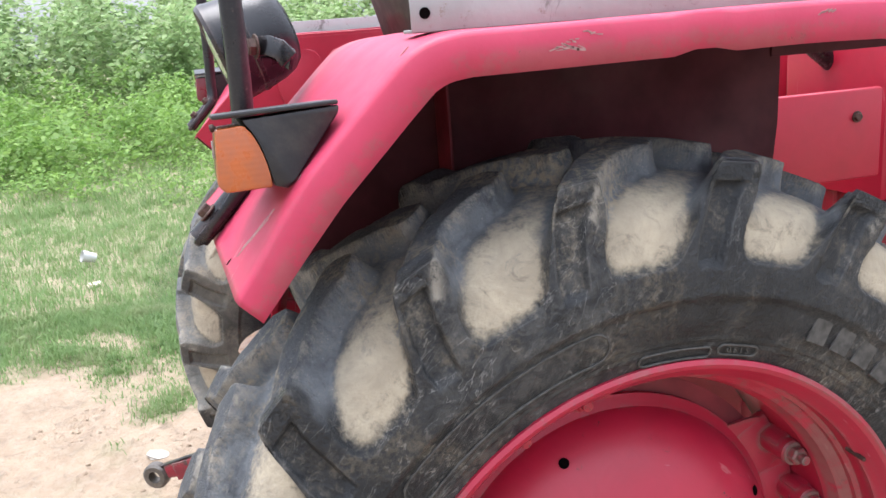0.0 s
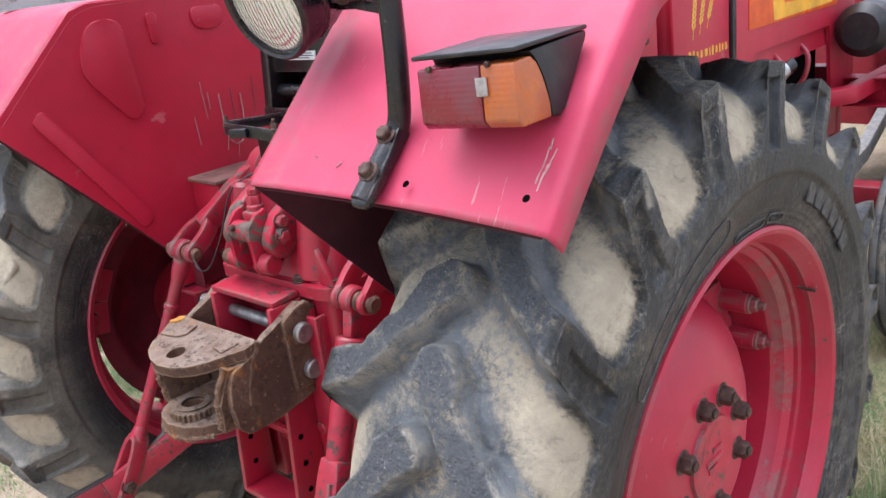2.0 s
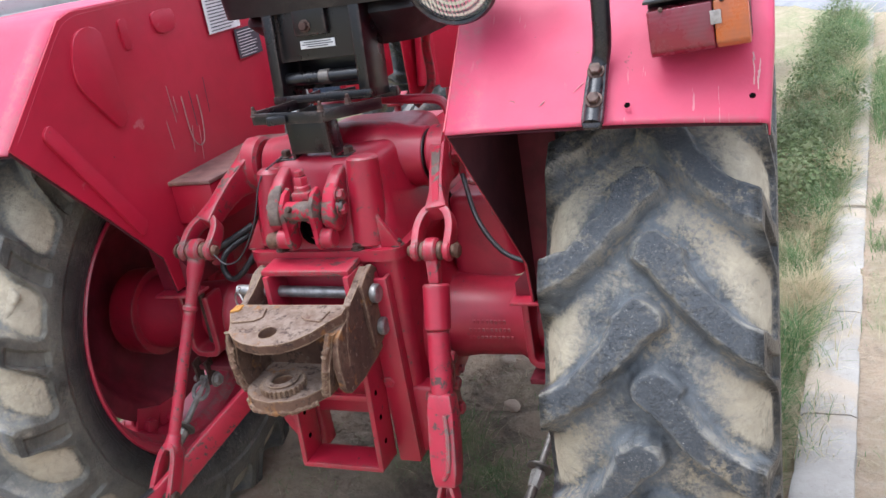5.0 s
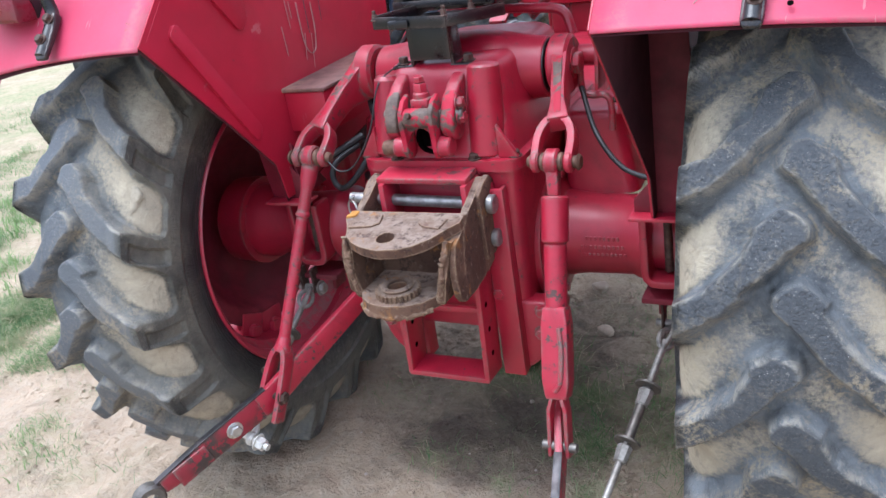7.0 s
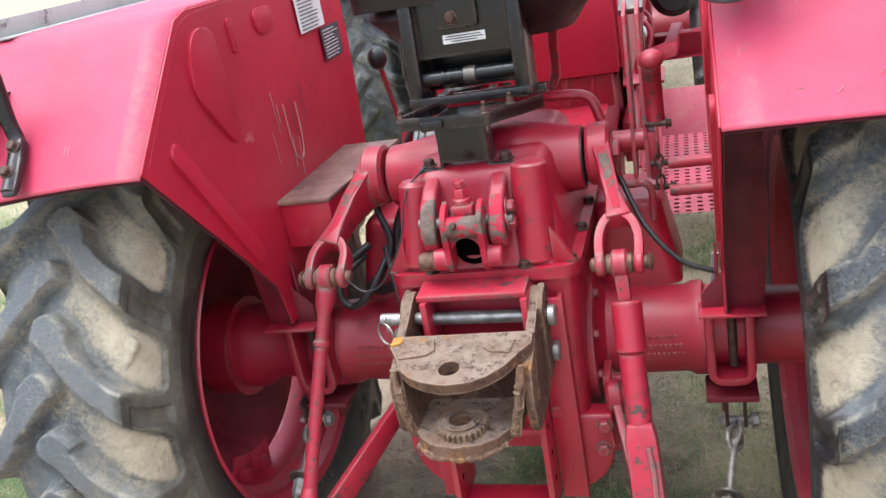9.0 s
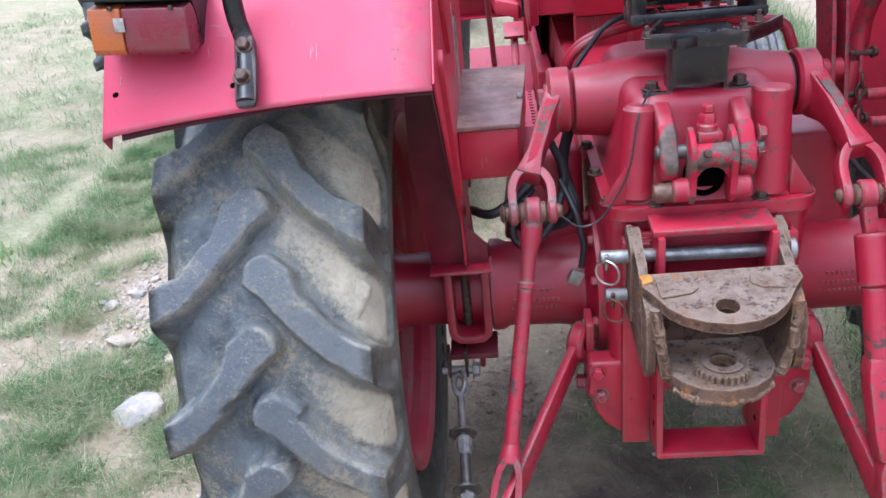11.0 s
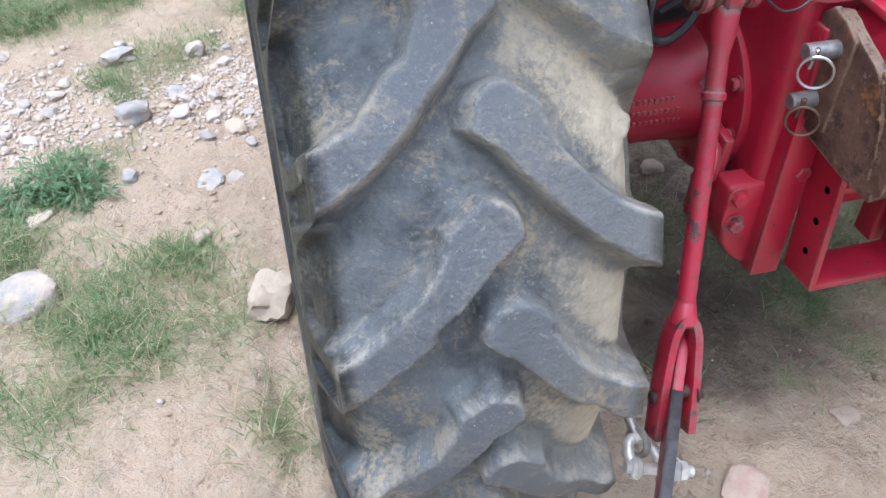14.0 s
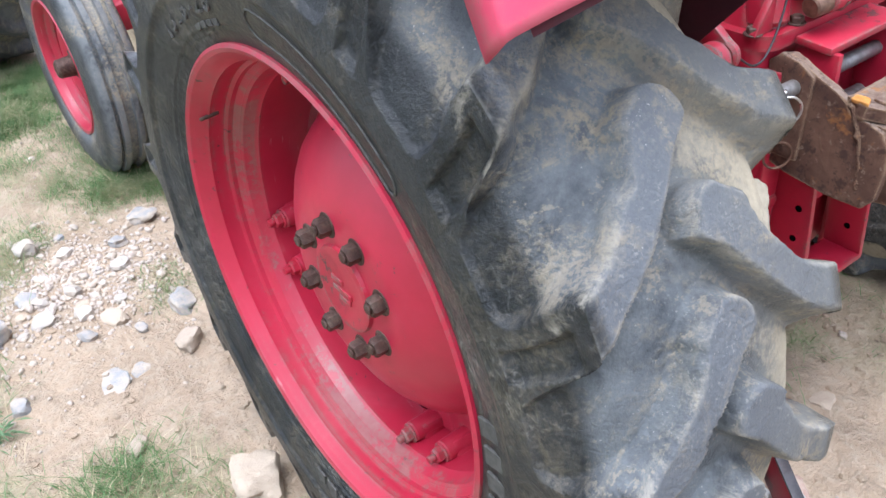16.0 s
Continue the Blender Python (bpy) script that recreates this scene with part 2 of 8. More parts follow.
GREASE = (0.075, 0.016, 0.022)
RED = paint_red("red_sheet_paint", (0.44, 0.009, 0.036), (0.36, 0.007, 0.027), chip=0.70, dirt=0.15, rough=0.38, coat=0.22, streak=0.25, dustcol=(0.42, 0.045, 0.07))
# outer guard sheet: sun fading plus the sky's pink sheen mixed into the colour
RED_FADED_SKYLIT = paint_red("faded_skylit_red_paint", (0.50, 0.040, 0.098), (0.44, 0.026, 0.072), chip=0.67, dirt=0.35, rough=0.52, coat=0.10, dustcol=(0.50, 0.11, 0.16), streak=0.45, wear=0.3)
RED_CAST = paint_red("red_cast_paint", (0.40, 0.010, 0.034), (0.28, 0.007, 0.024), chip=0.63, dirt=0.75, rough=0.36, scale=1.2, dustcol=GREASE, wear=0.55, coat=0.25)
RED_WORN = paint_red("red_worn_paint", (0.42, 0.012, 0.038), (0.30, 0.008, 0.027), chip=0.56, dirt=0.65, rough=0.42, scale=1.3, wear=0.95, dustcol=GREASE, coat=0.2)
RED_SCRAPED = paint_red("scraped_red_paint", (0.36, 0.012, 0.032), (0.22, 0.009, 0.022), chip=0.49, dirt=0.55, grime=(0.045, 0.028, 0.025), rough=0.45, scale=0.8, wear=1.0, dustcol=GREASE, coat=0.15)
RED_RIM = paint_red("red_rim_paint", (0.43, 0.012, 0.044), (0.34, 0.009, 0.033), chip=0.64, dirt=0.45, rough=0.40, streak=0.4, dustcol=(0.42, 0.07, 0.10), wear=0.6, coat=0.25)


def plain(name, color, rough=0.5, metal=0.0, var=0.25, scale=30, bump=0.15, dust=0.0, dustcol=(0.35, 0.29, 0.22)):
    k = Mat(name)
    dark = tuple(c * (1 - var) for c in color)
    col = k.mix(k.ramp(k.noise(scale, 5, 0.6), 0.3, 0.7), color, dark)
    if dust:
        col = k.mix(k.ramp(k.noise(scale * 0.35, 7, 0.7, 0.4), 0.45, 0.75, 0, dust), col, dustcol)
    k.set(color=col, rough=k.ramp(k.noise(scale * 0.5, 4), 0.3, 0.7, max(rough - 0.1, 0.05), min(rough + 0.12, 1)), metal=metal)
    k.bump(k.noise(scale * 8, 3), bump, 0.002)
    return k.m


BLACK = paint_red("black_paint", (0.007, 0.007, 0.009), (0.005, 0.005, 0.006), chip=0.66, dirt=0.10, grime=(0.06, 0.045, 0.04), rough=0.20, wear=0.35, dustcol=(0.028, 0.026, 0.026), coat=0.0)
SCUFF = plain("scuffed_primer", (0.40, 0.22, 0.21), 0.6, var=0.4, scale=80)
BLACK_PLASTIC = plain("black_plastic", (0.010, 0.010, 0.012), 0.42, dust=0.10)
STEEL = plain("bright_steel", (0.55, 0.54, 0.52), 0.35, 0.9, dust=0.3, scale=60)
ZINC = plain("dusty_zinc", (0.36, 0.34, 0.31), 0.5, 0.45, var=0.45, scale=50, dust=0.5, dustcol=(0.21, 0.165, 0.12))
ZINC_NEW = plain("bright_zinc", (0.66, 0.64, 0.59), 0.36, 0.35, var=0.25, scale=60, dust=0.25, dustcol=(0.35, 0.30, 0.24))
SCRAPED_STEEL = plain("scraped_dark_steel", (0.055, 0.050, 0.052), 0.38, 0.5, var=0.5, scale=50, dust=0.25, dustcol=(0.16, 0.10, 0.09))
DARK_STEEL = plain("dull_steel", (0.17, 0.155, 0.14), 0.5, 0.7, dust=0.35, scale=60)
BOLT = plain("rusty_bolt", (0.085, 0.045, 0.035), 0.6, 0.4, var=0.5, scale=120, dust=0.3)
def bar_mat():
    k = Mat("weathered_aluminium")
    col = k.mix(k.ramp(k.noise(6, 5), 0.35, 0.7), (0.37, 0.37, 0.36), (0.27, 0.265, 0.255))
    col = k.mix(k.ramp(k.noise(13, 8, 0.75, 0.6), 0.56, 0.66, 0, 0.85), col, (0.10, 0.085, 0.075))
    col = k.mix(k.ramp(k.noise(70, 5, 0.7), 0.60, 0.68, 0, 0.7), col, (0.22, 0.16, 0.13))
    k.set(color=col, rough=0.5, metal=0.2)
    k.bump(k.noise(90, 4), 0.25, 0.002)
    return k.m


WHITE_BAR = bar_mat()
LABEL = plain("paper_label", (0.72, 0.72, 0.70), 0.6, var=0.1)
INK = plain("label_ink", (0.05, 0.05, 0.06), 0.6)
# flat black for holes and gaps, their unlit depth put into the colour
VOID = Mat("dark_hole").set(color=(0.004, 0.003, 0.003), rough=1.0, spec=0.0).m
GOLD = plain("gold_decal", (0.75, 0.42, 0.05), 0.4, var=0.2)
ORANGE_DECAL = plain("orange_decal", (0.8, 0.12, 0.02), 0.35, var=0.3, scale=10)
YELLOW = plain("yellow_decal", (0.85, 0.45, 0.04), 0.35, var=0.3, scale=10)
STICKER = plain("worn_sticker", (0.42, 0.38, 0.35), 0.5, var=0.5, scale=90)
WHITE = plain("white_decal", (0.75, 0.73, 0.72), 0.4, var=0.1)
CABLE = plain("black_cable", (0.02, 0.02, 0.022), 0.45)
# mottled dark red that carries the shade below the mudguards
GUARD_SHADE = plain("guard_shade_red", (0.085, 0.012, 0.020), 0.85, var=0.4, scale=9, dust=0.45, dustcol=(0.075, 0.05, 0.045))
# darker copy of the red: grime and shade of inner faces in one colour
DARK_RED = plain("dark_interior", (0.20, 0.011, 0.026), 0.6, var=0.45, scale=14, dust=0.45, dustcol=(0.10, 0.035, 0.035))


def rust_mat():
    k = Mat("rusty_steel")
    n1, n2 = k.noise(7, 5, 0.6, 0.4), k.noise(24, 7, 0.72, 0.3)
    col = k.mix(k.ramp(n1, 0.35, 0.65), (0.095, 0.048, 0.034), (0.20, 0.115, 0.075))
    # upward faces are a paler grey-tan
    up = k.node("ShaderNodeSeparateXYZ", Vector=k.t.nodes.new("ShaderNodeNewGeometry").outputs["Normal"]).outputs["Z"]
    top_pale = k.math("MULTIPLY", k.ramp(up, 0.55, 0.95), k.ramp(n2, 0.30, 0.62, 0.15, 0.85))
    col = k.mix(top_pale, col, k.mix(k.ramp(n1, 0.4, 0.6), (0.34, 0.265, 0.21), (0.27, 0.20, 0.155)))
    # dark scale, crusts and orange bloom in small sharp patches
    col = k.mix(k.ramp(k.noise(38, 8, 0.78), 0.52, 0.60, 0, 0.8), col, (0.060, 0.034, 0.028))
    col = k.mix(k.ramp(k.noise(70, 6, 0.75), 0.58, 0.66, 0, 0.6), col, (0.34, 0.26, 0.19))
    col = k.mix(k.ramp(k.noise(15, 7, 0.72), 0.56, 0.66, 0, 0.8), col, (0.34, 0.155, 0.05))
    soft = k.node("ShaderNodeBevel", Radius=0.006)
    soft.samples = 4
    dot = k.t.nodes.new("ShaderNodeVectorMath")
    dot.operation = "DOT_PRODUCT"
    k.t.links.new(soft.outputs["Normal"], dot.inputs[0])
    k.t.links.new(k.t.nodes.new("ShaderNodeNewGeometry").outputs["Normal"], dot.inputs[1])
    edge = k.math("MULTIPLY", k.ramp(dot.outputs["Value"], 0.92, 0.99, 1, 0), k.ramp(k.noise(26, 6, 0.75), 0.36, 0.54, 0, 0.9))
    col = k.mix(edge, col, (0.36, 0.25, 0.16))
    k.set(color=col, rough=0.85, metal=0.05, spec=0.3)
    k.bump(k.math("ADD", k.noise(95, 8, 0.8), k.math("MULTIPLY", k.noise(30, 5), 0.9)), 1.0, 0.006)
    return k.m


RUST = rust_mat()


def tyre_mat():
    k = Mat("dusty_rubber")
    amount = k.t.nodes.new("ShaderNodeObjectInfo").outputs["Color"]
    n1, n2, n3 = k.noise(3.2, 5, 0.6, 0.4), k.noise(16, 7, 0.7, 0.5), k.noise(110, 5, 0.7)
    crown, wall = k.attr("crown"), k.attr("wall")
    col = k.mix(k.ramp(n2, 0.35, 0.7), (0.022, 0.026, 0.032), (0.066, 0.074, 0.084))
    # blue-grey dust settled on the floor of the tread
    film = k.math("MULTIPLY", k.ramp(n1, 0.22, 0.55, 0.35, 1), k.ramp(n2, 0.25, 0.58, 0.2, 1))
    col = k.mix(k.math("MULTIPLY", film, k.ramp(amount, 0.0, 1.0, 0.74, 0.8)), col, (0.176, 0.188, 0.197))
    # tops of the bars: near black on the muddy tyre, worn grey on the cleaner one
    top = k.mix(amount, (0.142, 0.151, 0.168), (0.046, 0.050, 0.056))
    col = k.mix(k.math("MULTIPLY", crown, k.ramp(n2, 0.25, 0.6, 0.55, 0.9)), col, top)
    grit = k.math("MULTIPLY", k.ramp(k.noise(260, 4, 0.7), 0.47, 0.64), k.ramp(n2, 0.34, 0.66, 0.0, 0.28))
    col = k.mix(grit, col, (0.22, 0.215, 0.20))
    specks = k.math("MULTIPLY", k.ramp(k.noise(330, 2, 0.5), 0.70, 0.735, 0, 0.8), k.ramp(n2, 0.44, 0.58))
    col = k.mix(specks, col, (0.40, 0.39, 0.37))
    # clean black walls
    col = k.mix(k.math("MULTIPLY", wall, k.ramp(n2, 0.3, 0.65, 0.99, 0.90)), col, (0.011, 0.0125, 0.014))
    zone = k.ramp(k.noise(2.1, 3, 0.5), 0.44, 0.58, 0.32, 1.0)
    dusty = k.math("MULTIPLY", k.math("MULTIPLY", wall, zone), k.math("MULTIPLY", k.ramp(n1, 0.40, 0.62), k.ramp(k.noise(42, 6, 0.75, 0.8), 0.40, 0.62)))
    col = k.mix(k.math("MULTIPLY", dusty, 0.30), col, (0.17, 0.165, 0.150))
    # hair-fine scratches in several directions
    for scale, rot, sq, seed in ((26.0, (0.5, 0.0, 0.0), 0.35, 5.0), (34.0, (-0.8, 0.0, 0.0), 0.3, 9.0), (48.0, (1.5, 0.0, 0.0), 0.4, 2.0)):
        warp = k.node("ShaderNodeMapping", Scale=(1.0, 1.0, sq), Rotation=rot, Location=(seed, 0.0, seed))
        k.t.links.new(k.co, warp.inputs["Vector"])
        away = k.math("ABSOLUTE", k.math("SUBTRACT", k.noise(scale, 3, 0.55, 0.6, warp.outputs["Vector"]), 0.5))
        line = k.math("MULTIPLY", k.ramp(away, 0.0, 0.014, 1, 0), k.ramp(k.noise(5 + seed * 0.4, 6, 0.7), 0.46, 0.60))
        line = k.math("MULTIPLY", k.math("MULTIPLY", line, zone), k.math("MULTIPLY", wall, k.ramp(n3, 0.38, 0.58)))
        col = k.mix(k.math("MULTIPLY", line, 0.45), col, (0.33, 0.325, 0.305))
    # brownish dust thrown over the inner half
    veil = k.math("MULTIPLY", k.attr("dusted"), k.math("MULTIPLY", k.ramp(n1, 0.30, 0.62, 0.35, 0.9), k.ramp(n2, 0.30, 0.62, 0.4, 0.85)))
    veil = k.math("MULTIPLY", veil, k.math("SUBTRACT", 1.0, k.math("MULTIPLY", crown, 0.5)))
    col = k.mix(veil, col, (0.205, 0.190, 0.150))
    # rubbed edges of the bars, pale crumbs, yellowish smears
    pt = k.t.nodes.new("ShaderNodeNewGeometry").outputs["Pointiness"]
    col = k.mix(k.math("MULTIPLY", k.ramp(pt, 0.52, 0.58), k.ramp(n2, 0.40, 0.60, 0, 0.65)), col, (0.21, 0.205, 0.19))
    crumbs = k.math("MULTIPLY", k.ramp(k.noise(170, 3), 0.62, 0.68, 0, 0.32), k.ramp(k.noise(13, 5), 0.45, 0.62))
    col = k.mix(k.math("MULTIPLY", crumbs, k.math("SUBTRACT", 1.0, k.math("MULTIPLY", wall, 0.8))), col, (0.33, 0.32, 0.29))
    smear = k.math("MULTIPLY", k.ramp(k.noise(7, 6, 0.7, 1.0), 0.46, 0.64, 0, 0.8), k.ramp(n3, 0.40, 0.60))
    col = k.mix(k.math("MULTIPLY", smear, k.math("SUBTRACT", 1.0, k.math("MULTIPLY", wall, 0.75))), col, (0.30, 0.25, 0.17))
    # frayed, rubbed lips of the bars
    lip = k.math("MULTIPLY", k.attr("lip"), k.ramp(k.noise(17, 8, 0.8, 0.5), 0.46, 0.60, 0, 0.8))
    col = k.mix(lip, col, (0.30, 0.275, 0.225))
    # tan dust in stippled patches on the cleaner tyre
    patch = k.math("ADD", k.noise(6.5, 7, 0.72, 0.9), k.math("MULTIPLY", k.math("SUBTRACT", k.noise(190, 3, 0.6), 0.5), 0.45))
    patch = k.math("MULTIPLY", k.ramp(patch, 0.55, 0.63, 0, 0.75), k.math("SUBTRACT", 1.0, k.math("MAXIMUM", amount, k.math("MULTIPLY", wall, 0.9))))
    col = k.mix(k.math("MULTIPLY", patch, k.math("SUBTRACT", 1.0, k.math("MULTIPLY", crown, 0.65))), col, (0.315, 0.265, 0.190))
    # dried mud between the bars
    cake = k.math("ADD", k.attr("mud"), k.math("MULTIPLY", k.math("SUBTRACT", n2, 0.5), 0.85))
    cake = k.math("ADD", cake, k.math("MULTIPLY", k.math("SUBTRACT", n1, 0.5), 0.8))
    cake = k.math("ADD", cake, k.math("MULTIPLY", k.math("SUBTRACT", n3, 0.5), 0.95))
    cake = k.math("SUBTRACT", cake, k.math("MULTIPLY", k.math("SUBTRACT", 1.0, amount), 0.36))
    mud = k.ramp(cake, 0.36, 1.08)
    soil = k.mix(k.ramp(n2, 0.3, 0.7), (0.50, 0.430, 0.310), (0.35, 0.300, 0.220))
    # bluish rubber shows through worn spots in the cake
    bare = k.ramp(k.noise(27, 7, 0.75, 0.8), 0.50, 0.66, 0.93, 0.55)
    col = k.mix(k.math("MULTIPLY", mud, bare), col, soil)
    k.set(color=col, rough=k.ramp(k.math("SUBTRACT", k.math("ADD", mud, film), k.math("MULTIPLY", wall, 0.7)), 0, 1, 0.38, 0.92), spec=0.32)
    pits = k.math("MULTIPLY", k.math("MULTIPLY", k.ramp(k.noise(120, 4, 0.65), 0.36, 0.5), 0.7), k.ramp(amount, 0.3, 1.0))
    k.bump(k.math("ADD", k.math("MULTIPLY", n3, 1.3), k.math("ADD", k.math("MULTIPLY", n2, 0.9), k.math("ADD", k.math("MULTIPLY", mud, 0.4), k.math("MULTIPLY", pits, crown)))), 0.7, 0.004)
    return k.m


RUBBER = tyre_mat()
LETTER = plain("raised_letter_rubber", (0.080, 0.077, 0.070), 0.75, var=0.5, scale=90)
RUBBER_EDGE = plain("rubber_wall_detail", (0.035, 0.037, 0.04), 0.6, var=0.4, scale=40, dust=0.4, dustcol=(0.2, 0.19, 0.17))


def lens_mat(name, color):
    k = Mat(name)
    film = k.ramp(k.noise(24, 6, 0.7), 0.40, 0.70, 0, 0.55)
    k.set(color=k.mix(film, color, tuple(c * 0.45 + 0.05 for c in color)), rough=k.ramp(film, 0, 0.5, 0.26, 0.5), coat=0.35, coat_rough=0.15, spec=0.5)
    w = k.node("ShaderNodeTexWave", Scale=55.0, Distortion=0.0)
    w.bands_direction = "Z"
    k.t.links.new(k.co, w.inputs["Vector"])
    k.bump(w.outputs["Fac"], 0.05, 0.002)
    return k.m


AMBER = lens_mat("amber_lens", (0.42, 0.100, 0.016))
RED_LENS = lens_mat("red_lens", (0.175, 0.006, 0.018))


def glass_mat():
    k = Mat("ribbed_lamp_glass")
    v = k.node("ShaderNodeTexWave", Scale=26.0)
    v.wave_type = "RINGS"
    v.rings_direction = "Z"
    k.t.links.new(k.co, v.inputs["Vector"])
    w = k.node("ShaderNodeTexWave", Scale=45.0)
    k.t.links.new(k.co, w.inputs["Vector"])
    k.set(color=(0.78, 0.79, 0.78), rough=0.16, metal=0.75, coat=0.8, coat_rough=0.05)
    k.bump(k.math("ADD", v.outputs["Fac"], w.outputs["Fac"]), 0.5, 0.004)
    return k.m


LAMP_GLASS = glass_mat()


def ground_mat():
    k = Mat("sandy_ground")
    sep = k.node("ShaderNodeSeparateXYZ", Vector=k.co)
    x, y = sep.outputs["X"], sep.outputs["Y"]
    n1, n2, n3, n4 = k.noise(0.9, 5, 0.6), k.noise(4.5, 6, 0.65), k.noise(30, 6, 0.7), k.noise(140, 4, 0.7)
    sand = k.mix(k.ramp(n2, 0.32, 0.66), (0.47, 0.362, 0.258), (0.37, 0.282, 0.200))
    sand = k.mix(k.ramp(n3, 0.4, 0.7, 0, 0.6), sand, (0.46, 0.385, 0.295))
    sand = k.mix(k.ramp(n4, 0.60, 0.74, 0, 0.6), sand, (0.20, 0.16, 0.12))
    sand = k.mix(k.ramp(k.noise(11, 8, 0.75, 0.8), 0.50, 0.66, 0, 0.55), sand, (0.25, 0.20, 0.15))
    # trodden soil where the machine stands, its shade put into a darker colour
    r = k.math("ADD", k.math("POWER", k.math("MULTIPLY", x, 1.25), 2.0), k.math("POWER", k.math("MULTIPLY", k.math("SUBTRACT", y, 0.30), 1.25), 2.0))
    machine_shade = k.ramp(k.math("ADD", r, k.math("MULTIPLY", k.math("SUBTRACT", n2, 0.5), 1.0)), 0.05, 0.66, 1, 0)
    col = k.mix(k.math("MULTIPLY", machine_shade, 0.92), sand, k.mix(k.ramp(k.noise(7, 8, 0.75, 0.7), 0.40, 0.60), (0.115, 0.092, 0.073), (0.275, 0.222, 0.168)))
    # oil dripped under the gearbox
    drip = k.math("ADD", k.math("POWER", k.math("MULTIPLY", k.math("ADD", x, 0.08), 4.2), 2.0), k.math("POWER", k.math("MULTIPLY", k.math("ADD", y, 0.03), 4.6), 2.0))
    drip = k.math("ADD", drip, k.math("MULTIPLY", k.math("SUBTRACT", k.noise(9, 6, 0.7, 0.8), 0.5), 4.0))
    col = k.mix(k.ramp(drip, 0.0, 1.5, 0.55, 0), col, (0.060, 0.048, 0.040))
    turf = k.mix(k.ramp(n3, 0.35, 0.65), (0.25, 0.26, 0.14), (0.37, 0.345, 0.215))
    col = k.mix(k.math("MULTIPLY", k.attr("green"), k.ramp(n2, 0.25, 0.6)), col, turf)
    k.set(color=col, rough=0.95, spec=0.15)
    k.bump(k.math("ADD", k.math("MULTIPLY", n3, 0.8), k.math("ADD", k.math("MULTIPLY", n4, 0.2), k.math("MULTIPLY", n2, 1.6))), 1.0, 0.03)
    return k.m


GROUND = ground_mat()


def blades_mat(name, a, b, dry):
    k = Mat(name)
    r = k.island()
    col = k.mix(r, a, b)
    col = k.mix(k.ramp(k.noise(4.5, 5, 0.65), 0.48, 0.66, 0, 0.75), col, dry)
    k.set(color=col, rough=0.6, spec=0.3)
    # light shines through thin leaves
    thin = k.node("ShaderNodeBsdfTranslucent", Color=col)
    both = k.t.nodes.new("ShaderNodeMixShader")
    both.inputs["Fac"].default_value = 0.45
    k.t.links.new(k.bsdf.outputs["BSDF"], both.inputs[1])
    k.t.links.new(thin.outputs["BSDF"], both.inputs[2])
    k.t.links.new(both.outputs["Shader"], k.t.nodes["Material Output"].inputs["Surface"])
    return k.m


GRASS = blades_mat("grass_blades", (0.085, 0.165, 0.060), (0.21, 0.30, 0.130), (0.38, 0.37, 0.22))
STRAW = blades_mat("dry_straw", (0.50, 0.42, 0.26), (0.62, 0.53, 0.36), (0.42, 0.33, 0.20))
MEADOW = blades_mat("meadow_blades", (0.17, 0.27, 0.095), (0.24, 0.35, 0.14), (0.28, 0.33, 0.16))
LEAF = blades_mat("weed_leaves", (0.15, 0.28, 0.06), (0.30, 0.45, 0.12), (0.22, 0.32, 0.11))
LEAF_GREEN = blades_mat("feathery_leaves", (0.11, 0.20, 0.10), (0.21, 0.32, 0.165), (0.20, 0.28, 0.13))
LEAF_DARK = blades_mat("shrub_leaves", (0.26, 0.39, 0.16), (0.42, 0.54, 0.26), (0.40, 0.44, 0.26))
LEAF_KERB = blades_mat("kerbside_leaves", (0.09, 0.13, 0.055), (0.20, 0.25, 0.11), (0.24, 0.235, 0.13))


def stone_mat(name, a, b):
    k = Mat(name)
    col = k.mix(k.island(), a, b)
    col = k.mix(k.ramp(k.noise(22, 6, 0.7), 0.35, 0.65, 0, 0.75), col, (0.47, 0.385, 0.29))
    col = k.mix(k.math("MULTIPLY", k.rand(), 0.12), col, (0.25, 0.25, 0.26))
    k.set(color=col, rough=0.9, spec=0.2)
    k.bump(k.noise(60, 7, 0.7), 0.6, 0.01)
    return k.m


STONE = stone_mat("pale_stone", (0.46, 0.385, 0.30), (0.37, 0.295, 0.225))
STONE_WHITE = stone_mat("whitish_stone", (0.46, 0.43, 0.40), (0.37, 0.33, 0.285))
STONE_PALE = stone_mat("pale_whitish_stone", (0.35, 0.338, 0.330), (0.28, 0.265, 0.255))
STONE_BLUE = stone_mat("bluish_stone", (0.30, 0.302, 0.305), (0.25, 0.25, 0.25))
GRAVEL = stone_mat("pinkish_gravel", (0.50, 0.44, 0.39), (0.39, 0.33, 0.285))
def concrete_mat():
    k = Mat("weathered_concrete")
    col = k.mix(k.ramp(k.noise(5, 6, 0.65), 0.35, 0.65), (0.40, 0.37, 0.33), (0.31, 0.285, 0.25))
    col = k.mix(k.ramp(k.noise(2.2, 5, 0.6, 0.6), 0.48, 0.62, 0, 0.8), col, (0.43, 0.35, 0.26))
    col = k.mix(k.ramp(k.noise(60, 6, 0.75), 0.56, 0.68, 0, 0.5), col, (0.20, 0.175, 0.15))
    k.set(color=col, rough=0.92, spec=0.2)
    k.bump(k.math("ADD", k.noise(45, 7, 0.75), k.math("MULTIPLY", k.noise(12, 4), 0.8)), 0.7, 0.006)
    return k.m


CONCRETE = concrete_mat()


